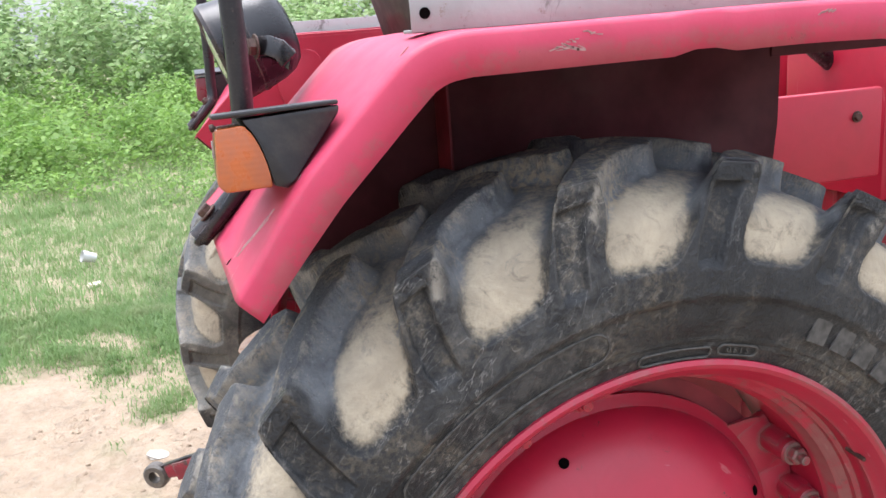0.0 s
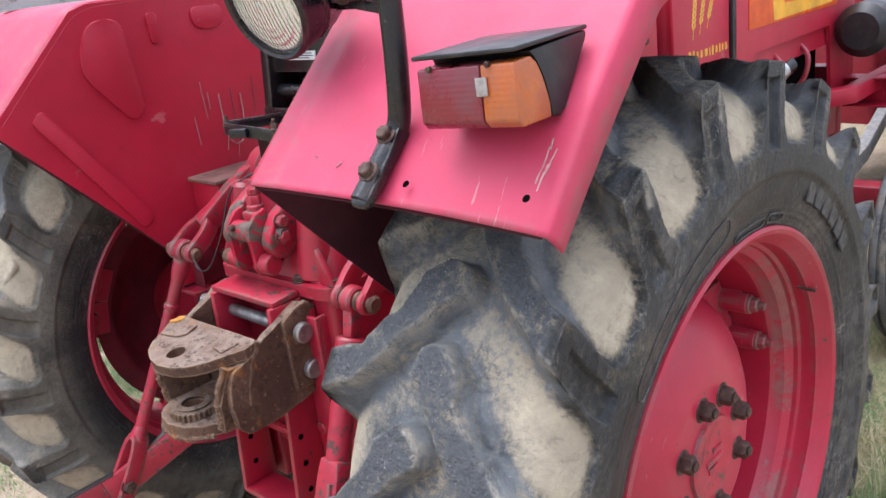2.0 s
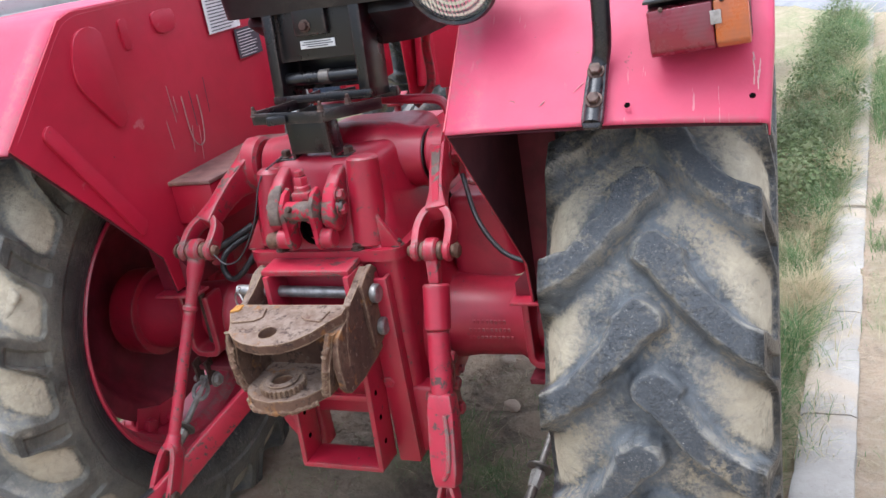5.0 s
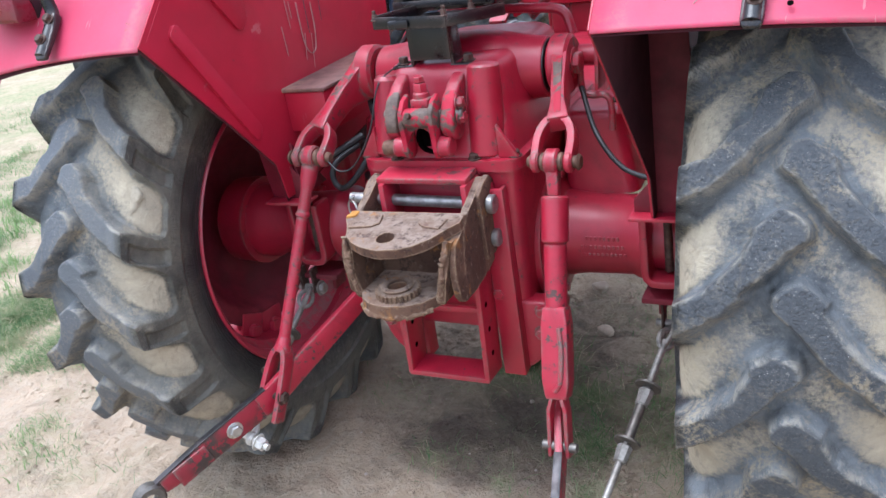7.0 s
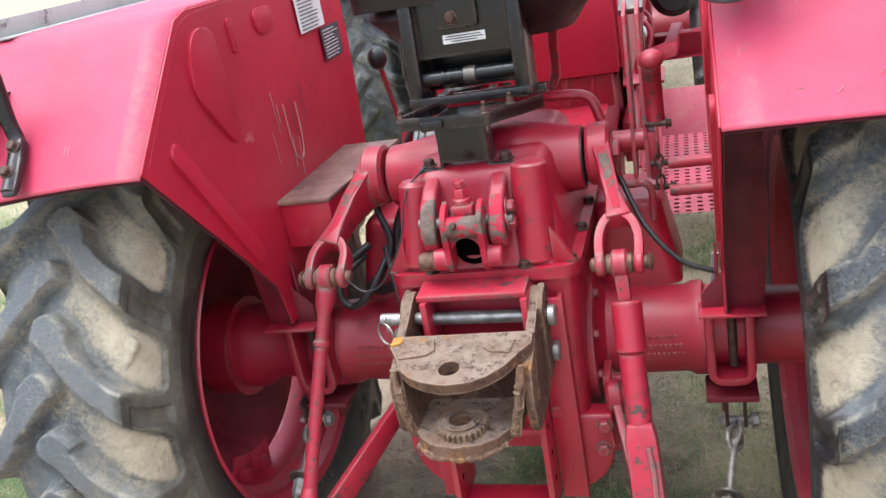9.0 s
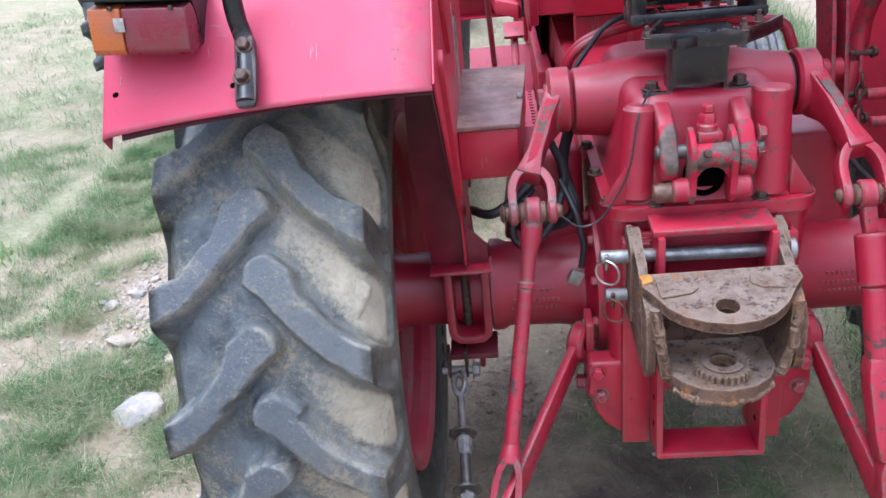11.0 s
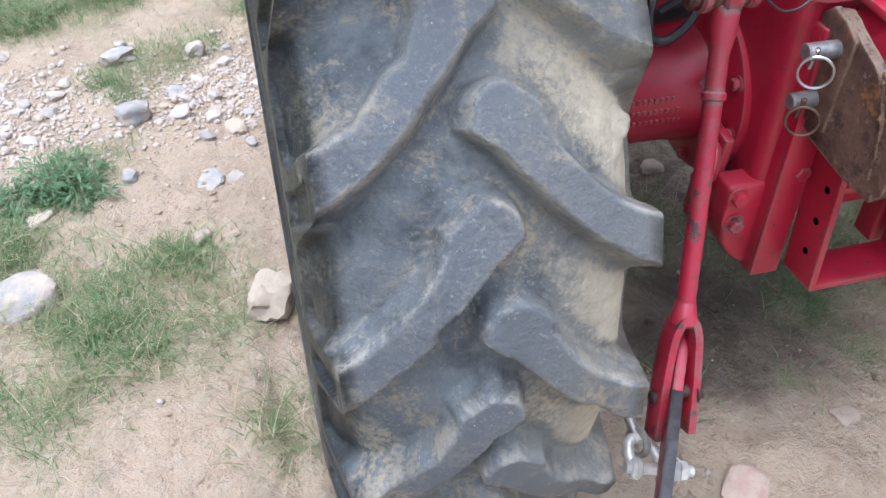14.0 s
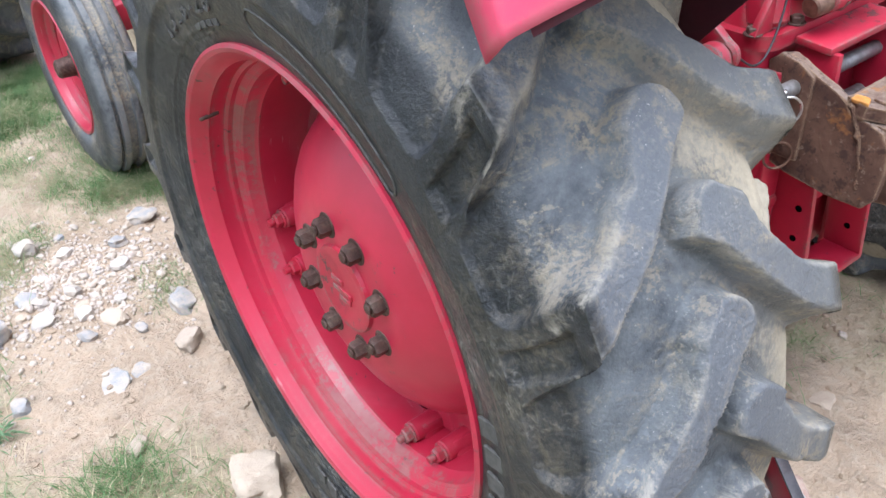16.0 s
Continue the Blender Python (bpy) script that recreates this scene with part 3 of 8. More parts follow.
DRY_MUD = plain("dry_clay", (0.40, 0.345, 0.255), 0.9, var=0.35, scale=35, bump=0.5)
STONE_RED = stone_mat("brick_rubble", (0.42, 0.26, 0.21), (0.36, 0.22, 0.18))
def bare_mat():
    k = Mat("worn_bare_casting")
    col = k.mix(k.ramp(k.noise(55, 6, 0.7), 0.3, 0.7), (0.075, 0.052, 0.043), (0.150, 0.112, 0.090))
    left = k.ramp(k.math("ADD", k.noise(16, 6, 0.7, 0.5), k.math("MULTIPLY", k.noise(90, 4), 0.25)), 0.60, 0.68)
    col = k.mix(left, col, (0.37, 0.010, 0.034))
    k.set(color=col, rough=0.6, spec=0.3)
    k.bump(k.math("ADD", k.noise(140, 4, 0.7), k.math("MULTIPLY", left, 0.8)), 0.35, 0.002)
    return k.m


BARE = bare_mat()
PIN_RUST = plain("rusty_pin", (0.19, 0.105, 0.07), 0.55, 0.35, var=0.55, scale=70, bump=0.4, dust=0.4, dustcol=(0.09, 0.05, 0.04))
PIN_STEEL = plain("spotted_steel", (0.38, 0.365, 0.35), 0.42, 0.7, var=0.45, scale=45, dust=0.5, dustcol=(0.16, 0.11, 0.085))
GREASY = plain("black_grease", (0.018, 0.012, 0.012), 0.4, var=0.4, scale=50)
# ---- ground ----
def fbm(x, y, s, seed=0.0):
    return noise.fractal(Vector((x * s + seed, y * s - seed, seed * 0.37)), 1.0, 2.0, 4)


def kerb_x(y):
    """Inner edge of the kerb."""
    return 0.895 + 0.098 * y


def relief(x, y):
    near = math.exp(-((x * 0.12) ** 2 + (y * 0.12) ** 2))
    h = 0.030 * fbm(x, y, 0.9, 3.1) + 0.012 * fbm(x, y, 4.0, 7.7)
    h += near * 0.009 * fbm(x, y, 13.0, 1.3)
    # tyre ruts behind the wheels
    for cx in (-0.72, 0.72):
        if y < 0.3:
            d = (x - cx) / 0.2
            h += -0.022 * math.exp(-d ** 4) * min(1.0, (0.3 - y) * 2) * math.exp(-max(0, -y - 1.5)) + 0.012 * math.exp(-((abs(d) - 1.25) * 3) ** 2) * min(1.0, (0.3 - y) * 2)
            # marks of the bars
            if abs(d) < 1.0 and y < -0.15:
                h += 0.007 * math.exp(-d ** 4) * (math.sin((y + 0.9 * abs(x - cx)) * 33) > 0.2) * math.exp(-max(0, -y - 0.6))
    # clods and heel marks
    if near > 0.3:
        h += 0.016 * max(0.0, fbm(x, y, 9.5, 21.0) - 0.08) - 0.018 * max(0.0, fbm(x, y, 5.5, 31.0) - 0.15)
        h += 0.006 * abs(fbm(x, y, 19.0, 41.0))
    # long ridges pressed up beside the wheel
    if -1.15 < x < -0.8 and -0.8 < y < 0.25:
        along = min(1.0, (0.25 - y) * 6) * (0.7 + 0.6 * fbm(x, y, 6.0, 71.0))
        wander = x + 0.014 * fbm(x, y, 2.5, 77.0)
        h += along * (0.013 * math.exp(-((wander + 1.005) / 0.028) ** 2) - 0.013 * math.exp(-((wander + 0.958) / 0.018) ** 2) + 0.013 * math.exp(-((wander + 0.912) / 0.022) ** 2))
    if x < -1.2:
        h += 0.012 * min(1.0, (-1.2 - x))
    return h


def green(x, y):
    """How much grass stands at a place, 0 to 1."""
    n = fbm(x, y, 1.1, 11.0) * 0.9 + fbm(x, y, 3.5, 5.0) * 0.55
    kx = kerb_x(y)
    if x > kx - 0.01:
        if x < kx + 0.17:
            return 0.0
        return max(0.0, min(1.0, 0.06 + 0.5 * n))
    if x > 0.62:
        g = 0.75 + 0.6 * n if y > 0.25 else 0.15 + 0.5 * n
    elif x > -0.62:
        g = 0.09 + 0.5 * n if y < 1.6 else 0.4 + 0.6 * n
        g += 0.15 * max(0.0, 1 - ((x - 0.45) / 0.22) ** 2) if -0.7 < y < 0.9 else 0
        for cx, cy, cr in ((-0.19, -0.175, 0.035), (0.04, -0.22, 0.035), (0.19, -0.01, 0.07), (0.24, -0.17, 0.05), (-0.05, 0.36, 0.09), (0.13, 0.20, 0.05)):
            g += 0.8 * math.exp(-((x - cx) ** 2 + (y - cy) ** 2) / cr ** 2)
    else:
        # sand behind the wheel gives way to turf
        xe = -0.95 if y > 0.40 else -0.95 + 1.05 * (y - 0.40)
        u = max(0.0, min(1.0, (xe - x) / 0.6))
        g = -0.02 + 0.34 * u * u * (3 - 2 * u) + 0.85 * n + 0.42 * max(0.0, min(1.0, (-2.0 - x) / 1.0))
        g = g * (0.35 + 1.35 * max(0.0, min(1.0, fbm(x, y, 10.0, 17.0) + 0.42))) + 0.1 * u
        # stony and bare patches, and the turf between them
        def spot(cx, cy, rx, ry):
            return math.exp(-((x - cx) / rx) ** 2 - ((y - cy) / ry) ** 2)
        g -= 0.9 * spot(-1.55, 1.18, 0.24, 0.26) + 0.9 * spot(-0.98, 1.24, 0.17, 0.17)
        g -= 0.75 * spot(-1.05, 0.82, 0.20, 0.13) + 0.45 * spot(-1.27, 0.70, 0.10, 0.10)
        g += 0.26 * max(0.0, min(1.0, (y - 1.45) / 0.3))
        g += 0.50 * spot(-1.06, 0.44, 0.20, 0.19) + 0.28 * spot(-1.32, 0.30, 0.18, 0.16)
        g += 0.45 * spot(-1.28, 1.30, 0.09, 0.22) + 0.45 * spot(-1.50, 0.80, 0.20, 0.10) + 0.35 * spot(-0.84, 1.12, 0.07, 0.16)
        g += 0.40 * spot(-1.70, 0.55, 0.18, 0.14)
        if y > -0.2:
            g *= 0.30 + 1.15 * max(0.0, min(1.0, 1.5 * fbm(x, y, 5.0, 61.0) + 0.9 * fbm(x, y, 13.0, 67.0) + 0.42))
        if y < -0.25:
            g += 0.75 * max(0.0, min(1.0, (-2.05 - x) / 0.35)) + 0.6 * spot(-2.05, -0.62, 0.30, 0.20) + 0.75 * spot(-1.66, -0.78, 0.17, 0.09)
            g += 0.45 * spot(-2.12, -1.05, 0.18, 0.09) - 0.85 * spot(-2.55, -0.98, 0.20, 0.12)
    return max(0.0, min(1.0, g))


def build_ground():
    def axis(a, b, step_):
        inner = np.arange(a, b, step_)
        grow = np.cumsum(step_ * 1.13 ** np.arange(1, 66))
        grow = grow[grow < 320]
        return np.r_[a - grow[::-1], inner, inner[-1] + grow]

    xs, ys = axis(-2.1, 1.2, 0.0145), axis(-1.2, 1.9, 0.0165)
    verts, col = [], []
    for y in ys:
        for x in xs:
            far = math.hypot(x, y)
            verts.append((x, y, relief(x, y) if far < 40 else 0.0))
            col.append(green(x, y) if far < 40 else 0.8)
    idx = np.arange(len(xs) * len(ys)).reshape(len(ys), len(xs))
    faces = np.stack([idx[:-1, :-1], idx[:-1, 1:], idx[1:, 1:], idx[1:, :-1]], -1).reshape(-1, 4).tolist()
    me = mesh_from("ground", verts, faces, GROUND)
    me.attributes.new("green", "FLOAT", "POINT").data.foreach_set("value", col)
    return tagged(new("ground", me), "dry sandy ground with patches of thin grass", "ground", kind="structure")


build_ground()


def blades(name, spots, mat, label, category, height, width, lean, rng, per=1):
    """Many bent blades; spots are (x, y, z, scale)."""
    s = np.array(spots)
    n = len(s)
    a = rng.uniform(0, 2 * np.pi, n)
    h = height * s[:, 3] * rng.uniform(0.5, 1.25, n)
    w = width * rng.uniform(0.6, 1.2, n) * np.sqrt(s[:, 3])
    k = lean * rng.uniform(0.2, 1.4, n) * h
    dx, dy = np.cos(a), np.sin(a)
    px, py = -dy * w, dx * w
    b = s[:, :3]
    def at(side, up, out):
        return np.stack([b[:, 0] + px * side + dx * k * out, b[:, 1] + py * side + dy * k * out, b[:, 2] + h * up], 1)
    v = np.stack([at(-0.5, -0.06, 0), at(0.5, -0.06, 0), at(-0.42, 0.55, 0.32), at(0.42, 0.55, 0.32), at(0, 0.95, 1.0)], 1).reshape(-1, 3)
    i = np.arange(n)[:, None] * 5
    quads = (i + np.array([0, 1, 3, 2])).tolist()
    tris = (i + np.array([2, 3, 4])).tolist()
    return tagged(new(name, mesh_from(name, v.tolist(), quads + tris, mat)), label, category, kind="stuff")


def grow_grass():
    rng = np.random.default_rng(4)
    spots = []
    def sow(count, x0, x1, y0, y1, size, need=0.0):
        made = tries = 0
        while made < count and tries < count * 12:
            tries += 1
            x, y = rng.uniform(x0, x1), rng.uniform(y0, y1)
            g = green(x, y)
            if rng.random() < g * g - need:
                # a small tuft
                for _ in range(int(rng.integers(3, 8))):
                    tx, ty = x + rng.normal(0, 0.036), y + rng.normal(0, 0.036)
                    if abs(abs(tx) - 0.72) < 0.16 and abs(ty) < 0.15:
                        continue
                    spots.append((tx, ty, relief(tx, ty), size * (0.45 + 0.6 * g)))
                    made += 1
    sow(70000, -2.4, -0.9, -0.5, 3.0, 0.8)
    sow(16000, -0.92, -0.62, 0.35, 3.2, 0.75)
    sow(20000, -4.5, -2.6, -0.9, 3.0, 1.0)
    sow(14000, -6.0, -0.8, 2.5, 8.0, 1.2)
    sow(9000, -0.6, 0.6, -1.0, 2.2, 0.7)
    sow(7000, 0.6, 1.4, 0.2, 3.5, 1.1)
    sow(2000, 1.0, 2.2, -0.5, 3.5, 0.9)
    sow(4000, -3.5, 3.0, 2.8, 6.0, 1.3)
    blades("grass", spots, GRASS, "short patchy green and straw grass on sand", "grass", 0.046, 0.0027, 2.1, rng)
    spots.clear()
    sow(15000, -2.4, -0.66, -0.6, 2.6, 0.8)
    sow(1500, -0.6, 0.6, -1.0, 2.0, 0.7)
    sow(4500, 0.6, 1.4, 0.2, 3.5, 1.1)
    blades("dry_straw", spots, STRAW, "pale dry straw stalks lying in the grass", "straw", 0.052, 0.0020, 2.4, rng)
    spots.clear()
    sow(34000, -7.0, -2.3, -3.6, 1.6, 0.8)
    sow(26000, -3.2, -1.3, -2.2, -0.3, 0.5)
    sow(16000, -13.5, -6.5, -5.0, 1.0, 1.6)
    blades("meadow_grass", spots, MEADOW, "lush green grass beyond the sand", "grass", 0.075, 0.008, 1.0, rng)


grow_grass()


def leaf_mass(name, clumps, mat, label, leaf, per, rng, category="weeds", slim=0.36):
    """Leafy plants: clumps are (x, y, radius, height)."""
    v, f = [], []
    for cx, cy, r, h in clumps:
        m = int(per * r * r * 8 * (0.6 + h))
        for _ in range(m):
            a, q = rng.uniform(0, 2 * np.pi), math.sqrt(rng.random())
            t = rng.random() ** 0.7
            bulge = 1 - 0.55 * t + 0.25 * math.sin(5 * a + cx * 7)
            x, y = cx + math.cos(a) * r * q * bulge, cy + math.sin(a) * r * q * bulge
            z = h * t * (1 - 0.35 * q * q) + rng.normal(0, 0.03)
            s = leaf * rng.uniform(0.5, 1.3)
            d = Vector((math.cos(a) + rng.normal(0, 0.6), math.sin(a) + rng.normal(0, 0.6), rng.normal(0.15, 0.5))).normalized()
            side = d.cross(Vector((rng.normal(0, 0.4), rng.normal(0, 0.4), 1))).normalized() * s * slim
            p = Vector((x, y, max(z, 0.02)))
            i = len(v)
            mid, tip = p + d * s * 0.5, p + d * s + Vector((0, 0, -0.15 * s))
            v += [tuple(p), tuple(mid - side), tuple(tip), tuple(mid + side)]
            f.append((i, i + 1, i + 2, i + 3))
    return tagged(new(name, mesh_from(name, v, f, mat)), label, category, kind="stuff")


def grow_weeds():
    rng = np.random.default_rng(9)
    low, mid, tall, dark = [], [], [], []
    for _ in range(60):
        x = rng.uniform(-11, -6.2)
        low.append((x, rng.uniform(-5.5, 1.8), rng.uniform(0.2, 0.5), rng.uniform(0.15, 0.4)))
    for _ in range(130):
        x = rng.uniform(-15.5, -8.5)
        mid.append((x, rng.uniform(-8.0, 2.6), rng.uniform(0.4, 0.8), rng.uniform(0.4, 0.9) + (-8.5 - x) * 0.10))
    for _ in range(80):
        x = rng.uniform(-22, -15)
        tall.append((x, rng.uniform(-12, 3.5), rng.uniform(0.8, 1.5), rng.uniform(1.7, 2.7) + (-15 - x) * 0.22))
    leaf_mass("low_weeds", low, LEAF, "low green leafy weeds at the grass edge", 0.05, 150, rng)
    leaf_mass("green_weeds", mid, LEAF, "bright green broad-leaved weeds", 0.085, 95, rng)
    leaf_mass("wild_shrubs", tall, LEAF_DARK, "tall tangled green shrubs behind weeds", 0.15, 30, rng, "shrubs")
    plant = [(-1.46, 0.83, 0.10, 0.06), (-1.53, 0.78, 0.09, 0.04), (-1.38, 0.78, 0.10, 0.035), (-1.41, 0.90, 0.08, 0.04)]
    leaf_mass("feathery_weed", plant, LEAF_GREEN, "low bluish-green feathery weed in the sand", 0.030, 9000, rng, slim=0.10)
    side = []
    for y in np.arange(2.0, 7.0, 0.22):
        side.append((kerb_x(y) - 0.15 + rng.normal(0, 0.05), y, rng.uniform(0.16, 0.25), rng.uniform(0.16, 0.40)))
    leaf_mass("kerbside_weeds", side, LEAF_KERB, "small-leaved olive weeds along the kerb", 0.026, 2600, rng, slim=0.24)


grow_weeds()


def grow_kerb_grass():
    rng = np.random.default_rng(12)
    spots, dry = [], []
    for _ in range(24000):
        y = rng.uniform(0.35, 7.0)
        x = kerb_x(y) - 0.02 - abs(rng.normal(0.0, 0.11)) + 0.06 * fbm(0.0, y, 1.7, 4.0) + (0.06 if y > 1.8 else 0)
        patch = fbm(x, y, 2.2, 71.0) + 0.35 * fbm(x, y, 7.0, 73.0)
        tall = rng.uniform(0.5, 1.3) * (1.0 + 0.25 * max(0, y - 1.5))
        (dry if patch > 0.18 or rng.random() < 0.14 else spots).append((x, y, relief(x, y), tall))
    # straw and runners creeping over the stone
    for _ in range(1500):
        y = rng.uniform(0.3, 3.5)
        if fbm(0.0, y, 2.6, 9.0) < 0.0:
            continue
        x = kerb_x(y) + abs(rng.normal(0.0, 0.055))
        (dry if rng.random() < 0.65 else spots).append((x, y, 0.035, rng.uniform(0.3, 0.8)))
    # low weeds against the outer face of the kerb
    for y0 in (1.8, 2.2, 3.4, 3.7, 4.0, 4.3, 4.6, 5.0):
        for _ in range(120 if y0 < 3 else 300):
            y = y0 + rng.normal(0, 0.07 if y0 < 3 else 0.14)
            x = kerb_x(y) + 0.17 + abs(rng.normal(0, 0.03 if y0 < 3 else 0.12))
            spots.append((x, y, relief(x, y), rng.uniform(0.4, 0.9) if y0 < 3 else rng.uniform(0.8, 2.0)))
    blades("kerbside_grass", spots, GRASS, "tall uncut grass hanging over the kerb", "grass", 0.085, 0.0030, 1.3, rng)
    blades("kerbside_straw", dry, STRAW, "bleached dry grass lying over the kerb", "straw", 0.085, 0.0024, 1.9, rng)


grow_kerb_grass()


# ---- kerb, stones, litter ----
def rock(bm, c, s, rng, sub=2, flat=0.75):
    t = bmesh.new()
    bmesh.ops.create_icosphere(t, subdivisions=sub, radius=1.0)
    o = Vector((rng.uniform(-50, 50), rng.uniform(-50, 50), rng.uniform(-50, 50)))
    for w in t.verts:
        d = w.co.normalized()
        square = (abs(d.x) ** 5 + abs(d.y) ** 5 + abs(d.z) ** 5) ** -0.2
        k = 0.86 * square + 0.34 * noise.noise(d * 1.1 + o) + 0.16 * noise.noise(d * 2.7 + o)
        # broken faces
        for q in range(3):
            nrm = Vector((math.sin(o.x + q * 2.1), math.cos(o.y + q * 1.7), math.sin(o.z + q))).normalized()
            k = min(k, 0.92 / max(0.3, d.dot(nrm)))
        w.co = d * k
    bmesh.ops.scale(t, vec=(s, s * rng.uniform(0.7, 1.0), s * flat), verts=t.verts)
    return join(bm, t, pose(*c, rng.uniform(-15, 15), rng.uniform(-15, 15), rng.uniform(0, 360)))


def build_stones():
    rng = np.random.default_rng(21)
    named = [
        (-1.645, 0.69, 0.030, STONE_WHITE, "small grey-white stone in thin grass", 0.5),
        (-1.70, 0.65, 0.024, STONE_WHITE, "small grey-white stone in thin grass", 0.6),
        (-1.685, 0.80, 0.055, STONE, "flat tan stone half buried in sand", 0.3),
        (-1.485, 0.695, 0.036, STONE, "dull tan stone beside a feathery weed", 0.4),
        (-1.255, 1.118, 0.056, STONE_BLUE, "bluish-grey stone between grass and gravel", 0.6),
        (-1.264, 0.828, 0.027, STONE_BLUE, "small bluish-grey stone on bare sand", 0.7),
        (-1.315, 1.495, 0.058, STONE_BLUE, "flat bluish-grey stone in thin grass", 0.45),
        (-1.069, 0.785, 0.052, STONE_BLUE, "flat grey stone half buried in sand", 0.12),
        (-1.010, 0.795, 0.034, STONE_BLUE, "flat grey stone half buried in sand", 0.12),
        (-0.864, 0.80, 0.036, STONE, "rough tan stone near the tyre", 0.7),
        (-0.812, 0.965, 0.045, STONE_BLUE, "bluish-grey stone near the tyre", 0.5),
        (-0.98, 1.021, 0.042, STONE, "pale flat stone at the gravel's edge", 0.45),
        (-1.129, 1.111, 0.034, STONE_WHITE, "whitish stone at the gravel's edge", 0.5),
        (-1.133, 1.24, 0.034, STONE_BLUE, "flat bluish-grey stone in gravel", 0.4),
        (-1.07, 1.485, 0.044, STONE_WHITE, "rough whitish stone behind gravel", 0.6),
        (-0.74, 1.42, 0.045, STONE_BLUE, "flat bluish-grey stone in thin grass", 0.4),
        (-1.094, 0.562, 0.030, STONE, "small brown stone in thin grass", 0.6),
        (0.10, 0.55, 0.034, STONE, "grey stone in shade beneath the tractor", 0.6),
        (0.02, 0.80, 0.030, STONE, "grey stone in shade beneath the tractor", 0.6),
        (0.10, -0.32, 0.030, STONE, "flat dusty stone in the soil", 0.25),
        (-0.17, -0.42, 0.05, STONE_RED, "flat broken piece of red brick", 0.3),
    ]
    for x, y, s, mat, label, flat in named:
        solid("stone", rock(B(), (x, y, relief(x, y) + s * flat * (0.35 if flat > 0.15 else -0.2)), s, rng, 3, flat), mat, label, "stone", "stones on the ground", sharp=48)
    solid("stone", rock(B(), (-1.492, 0.405, relief(-1.492, 0.405) + 0.008), 0.080, np.random.default_rng(780), 3, 0.32), STONE_PALE, "flat whitish stone lying in thin grass", "stone", "stones on the ground", sharp=40)
    own = np.random.default_rng(21)
    own.random(7)
    solid("stone", rock(B(), (-0.948, 0.278, relief(-0.948, 0.278) + 0.018), 0.074, own, 3, 0.72), STONE, "rough pale brown stone beside the tyre", "stone", "stones on the ground", sharp=40)
    for k in range(46):
        x, y = (rng.normal(-1.60, 0.19), rng.normal(1.20, 0.22)) if k % 2 else (rng.normal(-1.0, 0.13), rng.normal(1.24, 0.15))
        s = float(rng.uniform(0.012, 0.030))
        mat = (STONE_WHITE, STONE_PALE, STONE, STONE_BLUE, STONE_WHITE)[k % 5]
        word = ("grey-white", "whitish", "tan", "bluish-grey", "dusty white")[k % 5]
        solid("stone", rock(B(), (x, y, relief(x, y) + s * 0.2), s, rng, 2, 0.6), mat, "small broken %s stone among the gravel" % word, "stone", "stones on the ground", sharp=28)
    v, f = [], []
    t = bmesh.new()
    bmesh.ops.create_icosphere(t, subdivisions=1, radius=1.0)
    base = np.array([w.co for w in t.verts])
    tri = np.array([[w.index for w in q.verts] for q in t.faces])
    t.free()
    count = 0
    for _ in range(8500):
        pick = rng.random()
        if pick < 0.50:
            x, y = rng.normal(-1.57, 0.17), rng.normal(1.15, 0.19)
        elif pick < 0.90:
            x, y = rng.normal(-0.99, 0.125), rng.normal(1.24, 0.135)
        elif rng.random() < 0.75:
            x, y = rng.uniform(-2.6, -0.85), rng.uniform(0.0, 3.2)
        else:
            x, y = rng.uniform(-0.5, 2.2), rng.uniform(-1.2, 1.5)
            if abs(x) > 0.5 and x < kerb_x(y) + 0.16:
                continue
        s = 0.0016 + 0.008 * rng.random() ** 3 + (0.011 * rng.random() if rng.random() < 0.05 else 0)
        p = base * (1 + rng.normal(0, 0.11, (len(base), 1))) * s * np.array([1, rng.uniform(0.6, 1), rng.uniform(0.5, 0.9)])
        a = rng.uniform(0, 6.28)
        p = p @ np.array([[math.cos(a), -math.sin(a), 0], [math.sin(a), math.cos(a), 0], [0, 0, 1]])
        v.append(p + np.array([x, y, relief(x, y) + s * 0.15]))
        f.append(tri + count * len(base))
        count += 1
    me = mesh_from("gravel", np.concatenate(v).tolist(), np.concatenate(f).tolist(), GRAVEL, smooth=True)
    tagged(new("gravel", me), "scattered whitish broken gravel and rubble", "gravel", kind="stuff")


build_stones()


